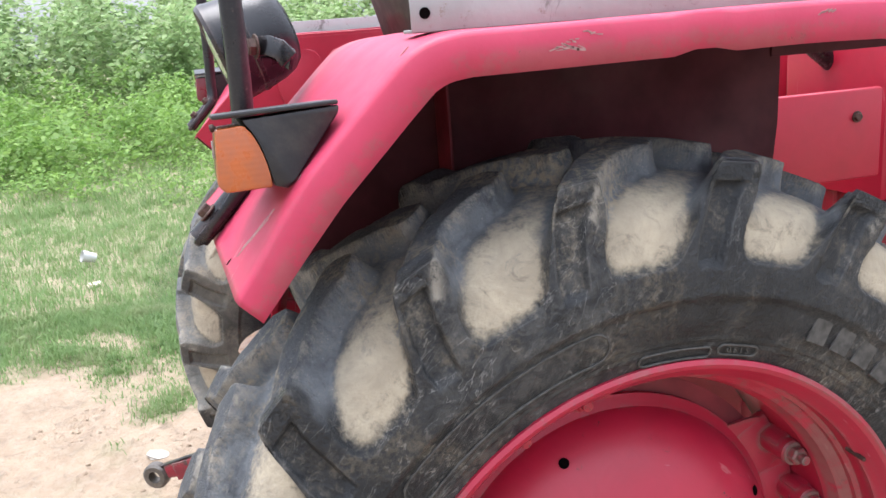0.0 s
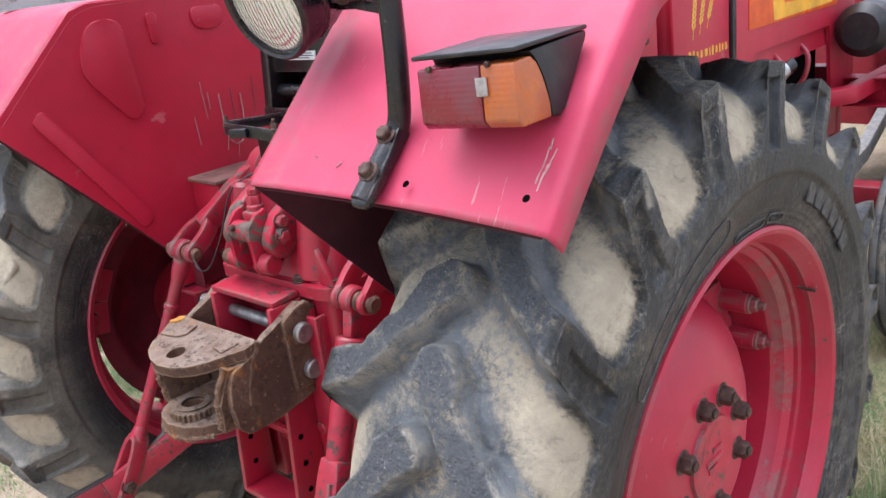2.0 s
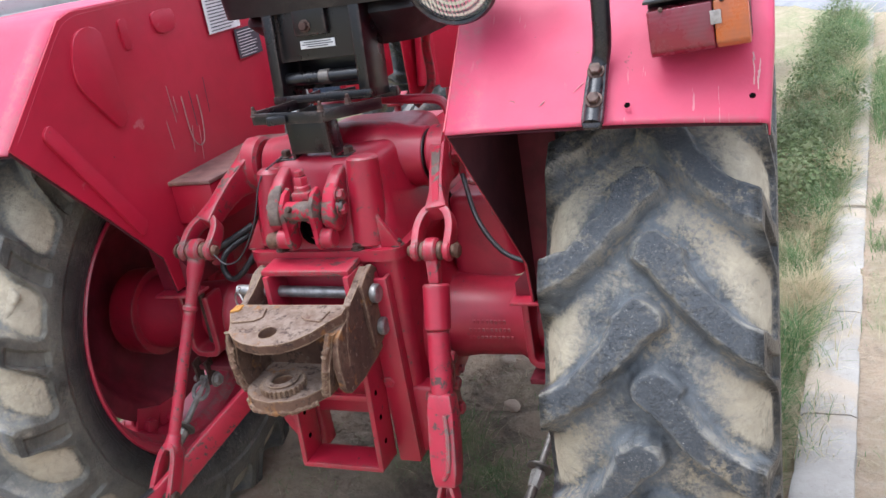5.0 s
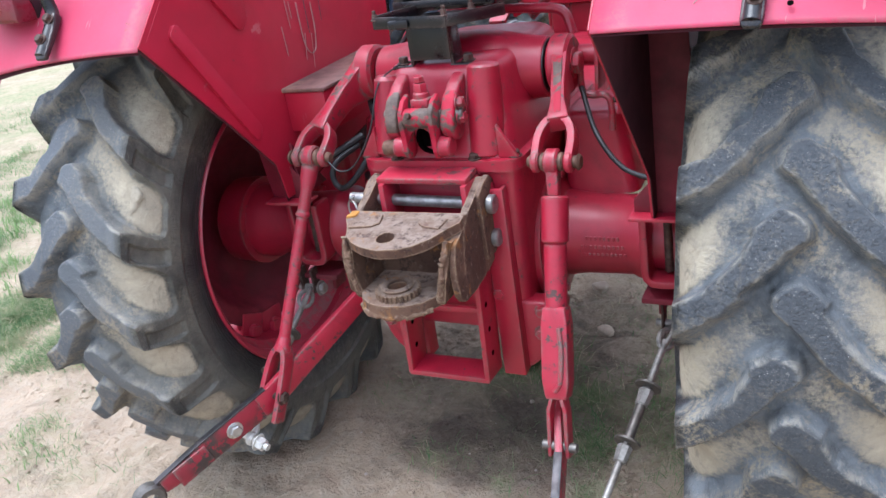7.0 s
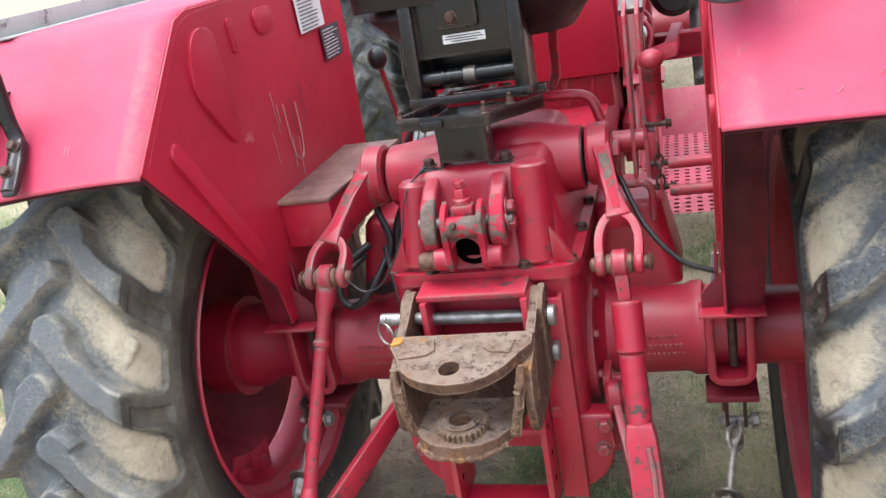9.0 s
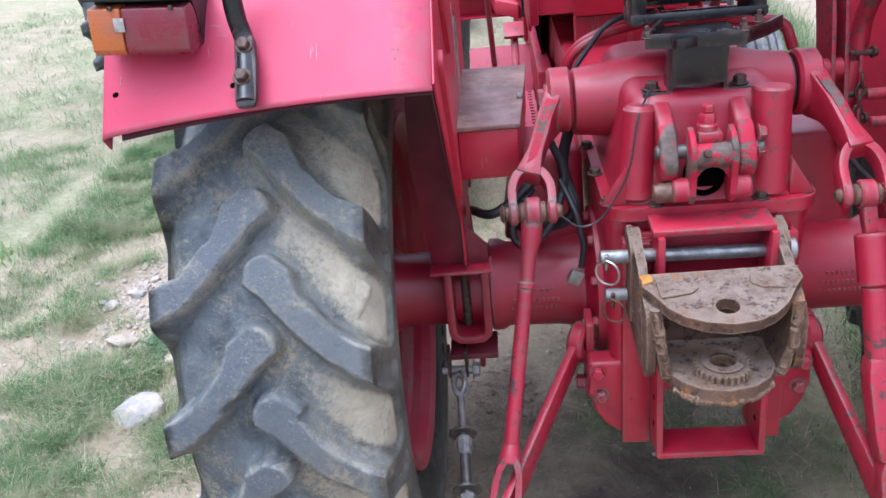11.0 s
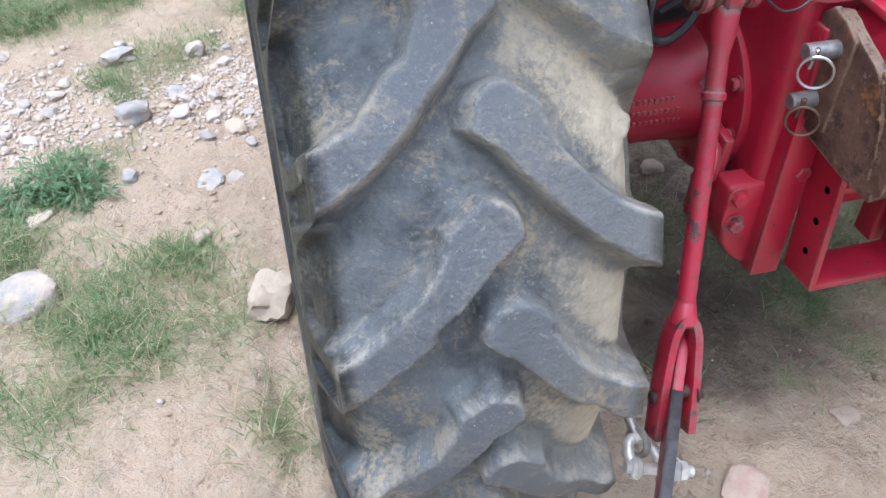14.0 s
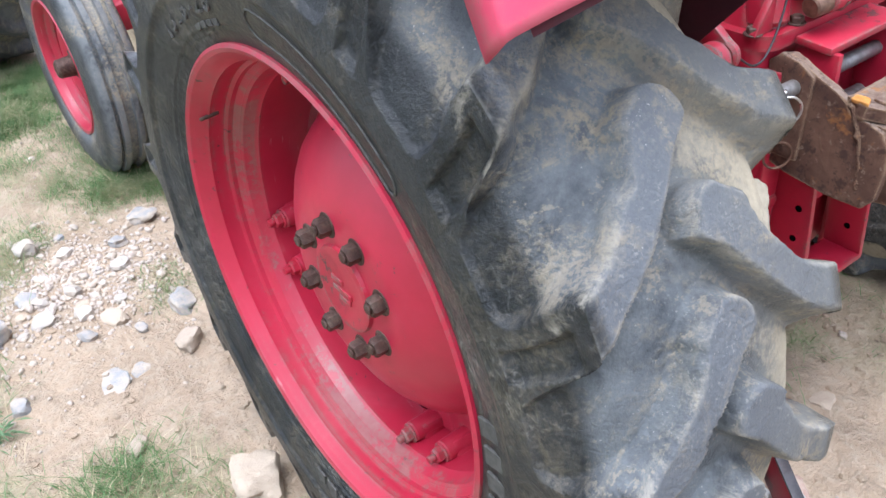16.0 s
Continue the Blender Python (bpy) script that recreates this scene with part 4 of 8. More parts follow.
def build_clods():
    """Crumbs and clods of dry soil on the trodden sand."""
    rng = np.random.default_rng(33)
    t = bmesh.new()
    bmesh.ops.create_icosphere(t, subdivisions=1, radius=1.0)
    base = np.array([w.co for w in t.verts])
    tri = np.array([[w.index for w in q.verts] for q in t.faces])
    t.free()
    v, f = [], []
    while len(v) < 5600:
        x, y = (rng.uniform(-2.0, 0.9), rng.uniform(-1.3, 1.1)) if len(v) % 2 else (rng.uniform(-0.60, 0.60), rng.uniform(-0.8, 0.9))
        bare = 1.0 - green(x, y)
        if rng.random() > bare * max(0.0, min(1.0, 0.25 + 2.2 * fbm(x, y, 4.0, 51.0))):
            continue
        s = 0.0022 + 0.009 * rng.random() ** 4
        p = base * (1 + rng.normal(0, 0.2, (len(base), 1))) * s * np.array([1, rng.uniform(0.6, 1), rng.uniform(0.4, 0.7)])
        a = rng.uniform(0, 6.28)
        p = p @ np.array([[math.cos(a), -math.sin(a), 0], [math.sin(a), math.cos(a), 0], [0, 0, 1]])
        f.append(tri + len(v) * len(base))
        v.append(p + np.array([x, y, relief(x, y) + s * 0.1]))
    me = mesh_from("soil_clods", np.concatenate(v).tolist(), np.concatenate(f).tolist(), GROUND, smooth=False)
    tagged(new("soil_clods", me), "dry crumbs and clods of sandy soil", "soil", kind="stuff")


build_clods()


def build_kerb():
    kerb = thing("kerb", "narrow weathered grey concrete kerb strip beside grass", "kerb", kind="structure")
    rng = np.random.default_rng(3)
    y = -1.4
    while y < 9.0:
        n = float(rng.uniform(0.55, 1.5))
        t = bmesh.new()
        rows = []
        m = max(4, int(n / 0.035))
        drop = rng.normal(0, 0.003)
        for i in range(m + 1):
            v = y + 0.003 + (n - 0.006) * i / m
            end = min(1.0, min(i, m - i) / 1.5)
            row = []
            for k, (u, z) in enumerate(((-0.002, -0.18), (0.0, -0.02), (0.004, 0.024), (0.016, 0.031), (0.045, 0.032), (0.075, 0.032), (0.105, 0.032), (0.132, 0.031), (0.146, 0.024), (0.150, -0.02), (0.152, -0.18))):
                x = kerb_x(v) + u
                chip = 0.010 * max(0.0, fbm(x, v, 9.0, 81.0)) * (k in (2, 3, 7, 8)) + 0.004 * (1 - end) * (2 <= k <= 8)
                side = 0.006 * fbm(u * 3, v, 11.0, 83.0) * (1 if k < 4 else -0.6 if k > 6 else 0)
                row.append(t.verts.new((x + side, v, z + drop - chip + 0.003 * fbm(x, v, 14.0, 85.0))))
            rows.append(row)
        for a, b in zip(rows, rows[1:]):
            for k in range(len(a) - 1):
                t.faces.new((a[k], a[k + 1], b[k + 1], b[k]))
        t.faces.new(rows[0])
        t.faces.new(rows[-1][::-1])
        part("kerb_stone", t, CONCRETE, kerb, sharp=50)
        y += n


def build_road():
    """Grey lane running across behind the verge."""
    k = Mat("worn_asphalt")
    col = k.mix(k.ramp(k.noise(3, 6, 0.65), 0.35, 0.65), (0.20, 0.20, 0.21), (0.27, 0.265, 0.26))
    col = k.mix(k.ramp(k.noise(90, 4, 0.7), 0.55, 0.68, 0, 0.5), col, (0.12, 0.12, 0.12))
    k.set(color=col, rough=0.9)
    k.bump(k.noise(120, 4), 0.5, 0.006)
    t = bmesh.new()
    a, b = Vector((0.6, 9.2)), Vector((9.0, -4.0))
    d = (b - a).normalized()
    n = Vector((-d.y, d.x)) * (1 if -d.y > 0 else -1)
    rows = []
    for i in range(40):
        p = a - d * 6 + d * 0.6 * i
        rows.append([t.verts.new((p.x + n.x * w, p.y + n.y * w, 0.055 - 0.05 * (w < 0.1))) for w in (0.0, 0.12, 2.2, 4.4, 4.6)])
    for p, q in zip(rows, rows[1:]):
        for i in range(4):
            t.faces.new((p[i], p[i + 1], q[i + 1], q[i]))
    solid("road", t, k.m, "worn grey asphalt lane beyond the verge", "road", kind="structure")


build_road()


build_kerb()


def build_litter():
    k = Mat("clear_plastic").set(color=(0.80, 0.80, 0.78), rough=0.25, trans=0.4)
    bm = B()
    z = relief(-4.41, -1.29)
    lathe(bm, [(0, 0), (0.0, 0.032), (0.09, 0.042), (0.088, 0.039), (0.004, 0.030), (0.004, 0)], 20, pose(-4.41, -1.29, z + 0.04, 70, 0, 20))
    solid("plastic_cup", bm, k.m, "crumpled clear plastic cup lying in grass", "cup")
    bm = B()
    z = relief(-3.75, -1.24)
    for q in range(5):
        box(bm, (-3.75 + 0.018 * q - 0.04, -1.24 + 0.012 * math.sin(q * 2), z + 0.02 + 0.006 * math.cos(q * 3)), (0.026, 0.075, 0.004), (15 * math.sin(q * 1.7), 22 * math.cos(q * 2.3), 15), 0.001)
    solid("snack_wrapper", bm, plain("wrapper_foil", (0.75, 0.66, 0.55), 0.35, 0.2, var=0.5, scale=40, dust=0.7, dustcol=(0.75, 0.25, 0.05)), "crumpled white and orange snack wrapper", "wrapper")
    bm = B()
    rock(bm, (-1.22, -0.79, relief(-1.22, -0.79) + 0.006), 0.045, np.random.default_rng(2), 2, 0.22)
    solid("plastic_bag", bm, plain("dusty_film", (0.45, 0.41, 0.35), 0.5, scale=60), "crushed thin clear plastic bag on sand", "bag")


build_litter()

# ---- tractor ----
AXLE_Z, HALF_TRACK = 0.604, 0.72
LUGS, TYRE_R = 19, 0.633
tractor = thing("tractor", "used red farm tractor with dusty tyres and a rusty hitch", "tractor")


def tyre_mesh(nv=220, per=72, chew=0.0008, inner=0.0, muddy=1.0):
    """Ridged drive tyre: one moulded surface round x, phase 0 at the rear, rising upwards."""
    rim = [(0.150, 0.372), (0.156, 0.388), (0.160, 0.402), (0.170, 0.430), (0.1755, 0.462), (0.175, 0.492), (0.170, 0.518), (0.160, 0.541), (0.147, 0.561), (0.130, 0.576), (0.105, 0.586), (0.072, 0.593), (0.035, 0.597), (0.0, 0.598)]
    half = [(p.x, p.y) for p in smooth_path([(a, b, 0) for a, b in rim], 4)]
    prof = np.array(half + [(-a, b) for a, b in half[::-1][1:]])
    s = np.r_[0, np.cumsum(np.hypot(*np.diff(prof, axis=0).T))]
    sv = np.linspace(0, s[-1], nv)
    px, pr = np.interp(sv, s, prof[:, 0]), np.interp(sv, s, prof[:, 1])
    tx, tr = np.gradient(px), np.gradient(pr)
    ln = np.hypot(tx, tr)
    nx, nr = -tr / ln, tx / ln
    nx, nr = (nx, nr) if nr[nv // 2] > 0 else (-nx, -nr)
    nu = LUGS * per
    th = np.linspace(0, 2 * np.pi, nu, endpoint=False)
    pitch = 2 * np.pi / LUGS
    across = s[-1] / 2 - sv
    arc = 0.63
    # centre line of one bar, unrolled: across, along
    pts = np.array([(0.012, -0.028), (0.020, -0.036), (0.047, -0.078), (0.080, -0.119), (0.118, -0.156), (0.160, -0.188), (0.215, -0.212), (0.300, -0.226)])
    wide = [0.0275, 0.0265, 0.0205, 0.0205, 0.0215, 0.0235, 0.0275, 0.033]

    def dist(a, q):
        best = np.full(np.broadcast(a, q).shape, 9.0)
        for i in range(len(pts) - 1):
            p0, d = pts[i], pts[i + 1] - pts[i]
            t = np.clip(((a - p0[0]) * d[0] + (q - p0[1]) * d[1]) / (d @ d), 0, 1)
            w = wide[i] + (wide[i + 1] - wide[i]) * t
            best = np.minimum(best, np.hypot(a - p0[0] - t * d[0], q - p0[1] - t * d[1]) - w)
        # angular head of the bar
        u, v = a - 0.014, q + 0.030
        head = np.maximum(np.hypot(u * 0.95, v) - 0.0335, (np.abs(u + 0.25 * v) + np.abs(v)) - 0.045)
        return np.minimum(best, head)

    A, T = np.meshgrid(across, th, indexing="ij")
    field = np.full(A.shape, 9.0)
    which = np.zeros(A.shape)
    for side, shift in ((1, 0.0), (-1, 0.5)):
        for k in (-1, 0, 1, 2):
            turn = T / pitch - shift
            d = dist(side * A, (turn % 1.0 - k) * pitch * arc)
            which = np.where(d < field, (np.floor(turn) + k) % LUGS + 40 * shift, which)
            field = np.minimum(field, d)
    rad = np.broadcast_to(pr[:, None], A.shape)
    ax = np.abs(A)
    # worn edges
    wob = np.array([[noise.noise(Vector((px[i] * 30, math.cos(t) * 19, math.sin(t) * 19))) for t in th[::2]] for i in range(nv)])
    wob = np.repeat(wob, 2, axis=1)
    fine = np.roll(wob, (37, 53), (0, 1)) * np.roll(wob, (11, 7), (0, 1)) * 2
    chip = np.roll(wob, (19, 91), (0, 1))
    field = field + chew * wob + chew * 1.2 * fine + 0.012 * np.maximum(0, chip - 0.30) * step(0.30, 0.45, np.abs(chip))
    # bars run into the ring of the wall with a round-bottomed scoop between them
    ring = rad - 0.494
    k = 0.034
    h_ = np.clip(0.5 + 0.5 * (ring - field) / k, 0, 1)
    both = ring * (1 - h_) + field * h_ - k * h_ * (1 - h_)
    both = np.where(ax < 0.115, field, both)
    slope = 0.0135 + 0.008 * step(0.10, 0.16, ax)
    u = np.clip((both + 0.003) / slope, 0, 1)
    mask = 1 - np.where(u < 0.12, u * u * 4.2, 1 - (1 - u) ** 1.55 * 1.148)
    tall = 0.037 + 0.027 * step(0.105, 0.14, ax)
    tall = tall * step(0.458, 0.520, rad)
    h = tall * mask
    h = h + 0.0010 * wob * (rad > 0.5)
    for r0 in (0.402, 0.412, 0.500):
        h = h + 0.0016 * np.exp(-((rad - r0) / 0.0022) ** 2)
    X = px[:, None] + nx[:, None] * h
    R = pr[:, None] + nr[:, None] * h
    bar_wear = 0.0025 * np.sin(which * 2.3) * (mask > 0.5)
    over = TYRE_R + 0.001 - 0.38 * X ** 2 + bar_wear
    R = np.where(mask > 0.2, np.minimum(R, over), R)
    # flat ends of the bars, with a sunk panel in each
    edge = np.interp(R, [0.47, 0.50, 0.525, 0.625], [0.182, 0.181, 0.178, 0.161])
    X = np.clip(X, -edge, edge)
    panel = step(-0.006, -0.010, field) * step(0.604, 0.598, R) * step(0.505, 0.511, R) * (ax > 0.13)
    X = X - np.sign(X) * 0.009 * panel
    V = np.stack([X, -R * np.cos(T), R * np.sin(T)], -1)
    idx = np.arange(nv * nu).reshape(nv, nu)
    j = np.roll(idx, -1, axis=1)
    faces = np.stack([idx[:-1], j[:-1], j[1:], idx[1:]], -1).reshape(-1, 4).tolist()
    me = mesh_from("tyre", V.reshape(-1, 3).tolist(), faces, RUBBER)
    between = step(0.002, 0.032, both)
    edge_line = np.exp(-((both + 0.0010) / 0.0034) ** 2) * (rad > 0.55)
    me.attributes.new("lip", "FLOAT", "POINT").data.foreach_set("value", edge_line.ravel())
    mud = between * (0.60 + 0.50 * step(0.08, 0.14, ax)) + 0.10 * (rad > 0.52)
    mud = mud + 0.36 * panel
    mud = mud + inner * between * (step(-0.03, 0.08, X) - 3.2 * step(0.02, -0.05, X) * step(0.0, 0.01, both))
    me.attributes.new("mud", "FLOAT", "POINT").data.foreach_set("value", (mud * muddy).ravel())
    wall = np.maximum(step(0.575, 0.55, rad), step(0.142, 0.156, np.abs(X)) * step(0.35, 0.6, mask))
    me.attributes.new("wall", "FLOAT", "POINT").data.foreach_set("value", wall.ravel())
    me.attributes.new("dusted", "FLOAT", "POINT").data.foreach_set("value", (inner / 0.22 * step(-0.04, 0.09, X) * step(0.40, 0.50, rad)).ravel())
    top = step(0.75, 0.97, mask) * (rad > 0.56)
    me.attributes.new("crown", "FLOAT", "POINT").data.foreach_set("value", top.ravel())
    return me


TYRE_R_MESH, TYRE_L_MESH = tyre_mesh(chew=0.0024), tyre_mesh(chew=0.0011, inner=0.22)
TYRE_FAR = tyre_mesh(60, 20, muddy=0.3)


def text_mesh(body, size, depth):
    cu = bpy.data.curves.new("t", "FONT")
    cu.body, cu.size, cu.extrude, cu.align_x, cu.align_y = body, size, depth, "CENTER", "CENTER"
    cu.resolution_u = 3
    ob = bpy.data.objects.new("t", cu)
    me = bpy.data.meshes.new_from_object(ob)
    bpy.data.objects.remove(ob)
    return me


def wall_writing(wheel, side, body, ang, r, size):
    """Raised characters on a tyre wall, set round its centre at an angle from the top."""
    bm = B()
    for k, ch in enumerate(body):
        if ch == " ":
            continue
        a = ang + (k - (len(body) - 1) / 2) * size * 0.72 / r * 57.3
        x = wall_x(r)
        m = Matrix.Rotation(radians(-a) * side, 4, "X") @ Matrix.Translation((side * x, 0, r)) @ Matrix.Rotation(radians(90 * side), 4, "Z") @ Matrix.Rotation(radians(90), 4, "X")
        t = bmesh.new()
        me = text_mesh(ch, size, 0.0018)
        t.from_mesh(me)
        bpy.data.meshes.remove(me)
        join(bm, t, m)
    return part("lettering", bm, LETTER, wheel, "raised worn tyre lettering")


def wall_x(r):
    return float(np.interp(r, [0.39, 0.402, 0.43, 0.462, 0.492, 0.52, 0.548], [0.157, 0.1615, 0.1705, 0.1762, 0.1775, 0.1780, 0.174]))


def wall_bars(wheel, side, angs, r, size, wide=0.72):
    """Unreadable raised writing: plain blocks."""
    for a in angs:
        m = Matrix.Rotation(radians(-a) * side, 4, "X") @ Matrix.Translation((side * wall_x(r), 0, r))
        t = B()
        box(t, (0, 0, 0), (0.004, size * wide, size), (0, 0, 0), 0.001, 1)
        part("raised_block", join(B(), t, m), LETTER, wheel)


def wall_pill(wheel, side, ang, r, length, high):
    """A thin raised outline with round ends."""
    pts = []
    n = 10
    for k in range(n + 1):
        a = ang - length / 2 + length * k / n
        pts.append((a, r + high / 2))
    for k in range(1, 6):
        u = math.pi * k / 6
        pts.append((ang + length / 2 + math.sin(u) * high / 2 / r * 57.3, r + math.cos(u) * high / 2))
    for k in range(n + 1):
        a = ang + length / 2 - length * k / n
        pts.append((a, r - high / 2))
    for k in range(1, 6):
        u = math.pi * k / 6
        pts.append((ang - length / 2 - math.sin(u) * high / 2 / r * 57.3, r - math.cos(u) * high / 2))
    pts.append(pts[0])
    path = [(side * (wall_x(q) + 0.0005), side * math.sin(radians(a)) * q * 1.0, math.cos(radians(a)) * q) for a, q in pts]
    return part("raised_outline", tube(B(), path, 0.0016, 6, False), LETTER, wheel)


def disc_turn(side):
    """Local z of a lathe turned to the wheel's outside."""
    return Matrix.Rotation(radians(90 * side), 4, "Y")


def rear_wheel(side, phase, bolt_phase, pair_phase):
    wheel = part("rear_wheel", lathe(B(), [(0.02, 0), (0.02, 0.115), (-0.06, 0.12), (-0.06, 0)], 32, disc_turn(side)), RED_CAST, tractor, "dusty lugged drive tyre on a red steel rim")
    wheel.matrix_basis = pose(side * HALF_TRACK, 0, AXLE_Z)
    ty = new("tyre", TYRE_R_MESH if side > 0 else TYRE_L_MESH)
    ty.parent = wheel
    ty.matrix_basis = pose(0, 0, 0, -phase, 0, 0)
    # how much dry mud the tyre carries
    ty.color = (0.92, 0.92, 0.92, 1) if side > 0 else (0.40, 0.40, 0.40, 1)
    tagged(ty, "dusty black lugged rubber tyre caked with dry mud")
    # rim: flange, bead seats and well
    prof = [(0.150, 0.366), (0.158, 0.372), (0.162, 0.3785), (0.159, 0.384), (0.152, 0.3845), (0.148, 0.381), (0.143, 0.366), (0.128, 0.3585), (0.108, 0.3565), (0.098, 0.352), (0.088, 0.338), (0.076, 0.333), (-0.02, 0.331), (-0.076, 0.333), (-0.088, 0.338), (-0.108, 0.3565), (-0.143, 0.366), (-0.148, 0.381), (-0.158, 0.382), (-0.162, 0.3785), (-0.150, 0.364), (-0.128, 0.3535), (-0.108, 0.3515), (-0.096, 0.346), (-0.082, 0.331), (-0.02, 0.326), (0.060, 0.326), (0.066, 0.3295), (0.084, 0.334), (0.096, 0.347), (0.104, 0.3475), (0.108, 0.3535), (0.128, 0.3555), (0.134, 0.3545), (0.141, 0.360)]
    prof.append(prof[0])
    part("rim", lathe(B(), prof, 120, disc_turn(side)), RED_RIM, wheel, "red steel rim with scuffed edge", 18)
    # dished centre
    dish = [(0.098, 0.0), (0.098, 0.128), (0.096, 0.140), (0.088, 0.160), (0.074, 0.190), (0.058, 0.215), (0.040, 0.236), (0.018, 0.252), (0.000, 0.258), (-0.008, 0.270), (-0.010, 0.274), (-0.016, 0.274), (-0.016, 0.262), (-0.006, 0.248), (0.030, 0.230), (0.066, 0.184), (0.088, 0.13), (0.088, 0.0)]
    disc = part("wheel_centre", lathe(B(), dish, 96, disc_turn(side)), RED_RIM, wheel, "red dished steel wheel centre", 30)
    # dark sheet behind the dish: caked dirt plus the wheel's inner shade, as colour
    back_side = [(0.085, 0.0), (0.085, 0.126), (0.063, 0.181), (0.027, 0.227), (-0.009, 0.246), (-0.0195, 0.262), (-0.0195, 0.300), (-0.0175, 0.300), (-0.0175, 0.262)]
    part("dark_back", lathe(B(), back_side, 72, disc_turn(side)), DARK_RED, disc, "inner side of the wheel centre, dirt and shade in its colour")
    # outer flange, cut back between the clamp pairs
    t = bmesh.new()
    rings = []
    for x, outer in ((-0.0085, False), (-0.0085, True), (-0.0145, True), (-0.0145, False)):
        ring = []
        for k in range(144):
            a = 2.5 * k
            off = abs((a - pair_phase - 45 + 45) % 90 - 45)
            r = 0.319 - 0.054 * float(step(30.0, 20.0, off)) if outer else 0.262
            ring.append(t.verts.new((side * x, r * math.cos(radians(a)), r * math.sin(radians(a)))))
        rings.append(ring)
    for i in range(4):
        a_, b_ = rings[i], rings[(i + 1) % 4]
        for k in range(144):
            t.faces.new((a_[k], a_[(k + 1) % 144], b_[(k + 1) % 144], b_[k]))
    part("centre_flange", join(B(), t), RED_RIM, disc)
    cap = B()
    lathe(cap, [(0.098, 0), (0.098, 0.072), (0.104, 0.070), (0.105, 0.060), (0.103, 0.054), (0.103, 0.0)], 48, disc_turn(side))
    part("hub_plate", cap, RED_WORN, disc, "round hub plate with worn paint")
    mark = B()
    for dy, dz, w in ((0.012, 0.012, 0.03), (0.0, -0.004, 0.05), (-0.004, -0.018, 0.03)):
        box(mark, (side * 0.1042, dy, dz), (0.003, w, 0.009), (0, 0, 0), 0.001)
    part("cast_mark", mark, RED_WORN, disc)
    for k in range(4):
        a = radians(k * 86 + pair_phase + 6)
        d = Vector((side * 0.78, 0.62 * math.cos(a), 0.62 * math.sin(a)))
        p = Vector((side * 0.0425, 0.2335 * math.cos(a), 0.2335 * math.sin(a)))
        hb = B()
        lathe(hb, [(0.0, 0.0), (0.0012, 0.0055), (0.0016, 0.0065), (0.0005, 0.0075)], 18, frame_of(p, p + d))
        part("dish_hole", hb, VOID, disc)
    for a in bolt_phase:
        y, z = 0.1025 * math.cos(radians(a)), 0.1025 * math.sin(radians(a))
        bm = B()
        hexbolt(bm, (side * 0.096, y, z), (side, 0, 0), 0.0155, 0.019, True, 0.004)
        part("wheel_bolt", bm, BOLT, disc, "dark rusty wheel bolt")
    for q in range(4):
        for off in (-8.6, 8.6):
            a = radians(pair_phase + 90 * q + off)
            y, z = 0.312 * math.cos(a), 0.312 * math.sin(a)
            bm = B()
            cyl(bm, (-side * 0.035, y, z), (side * 0.045, y, z), 0.020, 0.0185, 20, 0.003)
            oy, oz = 0.328 * math.cos(a), 0.328 * math.sin(a)
            box(bm, (side * -0.005, (y + oy) / 2, (z + oz) / 2), (0.07, 0.042, 0.036), (math.degrees(a), 0, 0), 0.004)
            iy, iz = 0.275 * math.cos(a), 0.275 * math.sin(a)
            box(bm, (side * -0.016, (y + iy) / 2, (z + iz) / 2), (0.016, 0.06, 0.085), (math.degrees(a), 0, 0), 0.003)
            lug = part("rim_clamp", bm, RED_RIM, wheel)
            nb = B()
            hexbolt(nb, (side * 0.045, y, z), (side, 0, 0), 0.0135, 0.013, True, 0.012)
            part("clamp_nut", nb, RED_WORN, lug, "paint-worn red nut")
    # tyre wall details on the outside
    if side > 0:
        wall_writing(wheel, side, "13.6-28", 205, 0.442, 0.040)
        wall_bars(wheel, side, [27 + 5.2 * k for k in range(6)], 0.446, 0.038)
        wall_pill(wheel, side, 13.7, 0.397, 6, 0.014)
        wall_writing(wheel, side, "0615", 13.7, 0.397, 0.012)
        wall_pill(wheel, side, 1.3, 0.394, 12, 0.014)
        wall_pill(wheel, side, -30, 0.436, 33, 0.040)
    else:
        wall_writing(wheel, side, "13.6-28", -26, 0.440, 0.042)
        wall_bars(wheel, side, [78 + 5.4 * k for k in range(4)] + [163 + 5.2 * k for k in range(6)], 0.432, 0.036)
        wall_pill(wheel, side, 21, 0.428, 36, 0.040)
        wall_pill(wheel, side, 116, 0.428, 30, 0.036)
        wall_bars(wheel, side, [-24 + 3.1 * k for k in range(4)], 0.412, 0.010, 1.6)
    # raised writing on the inside wall
    wall_bars(wheel, -side, [110 + 6.0 * k for k in range(7)], 0.462, 0.036)
    wall_pill(wheel, -side, 40, 0.455, 26, 0.042)
    valve = B()
    cyl(valve, (side * 0.118, 0.30, 0.19), (side * 0.150, 0.302, 0.186), 0.004, 0.003, 10, 0.001)
    part("valve", valve, BOLT, wheel)
    return wheel


BOLT_ANGLES_R = (66, 105, 24, 156, -20, 204, 246, 284)
BOLT_ANGLES_L = (28, 75, 118, 163, 209, 256, 299, 341)
rear_wheel(1, 38.5, BOLT_ANGLES_R, 20.7)
WHEEL_L = rear_wheel(-1, 34.6, BOLT_ANGLES_L, -17.5)


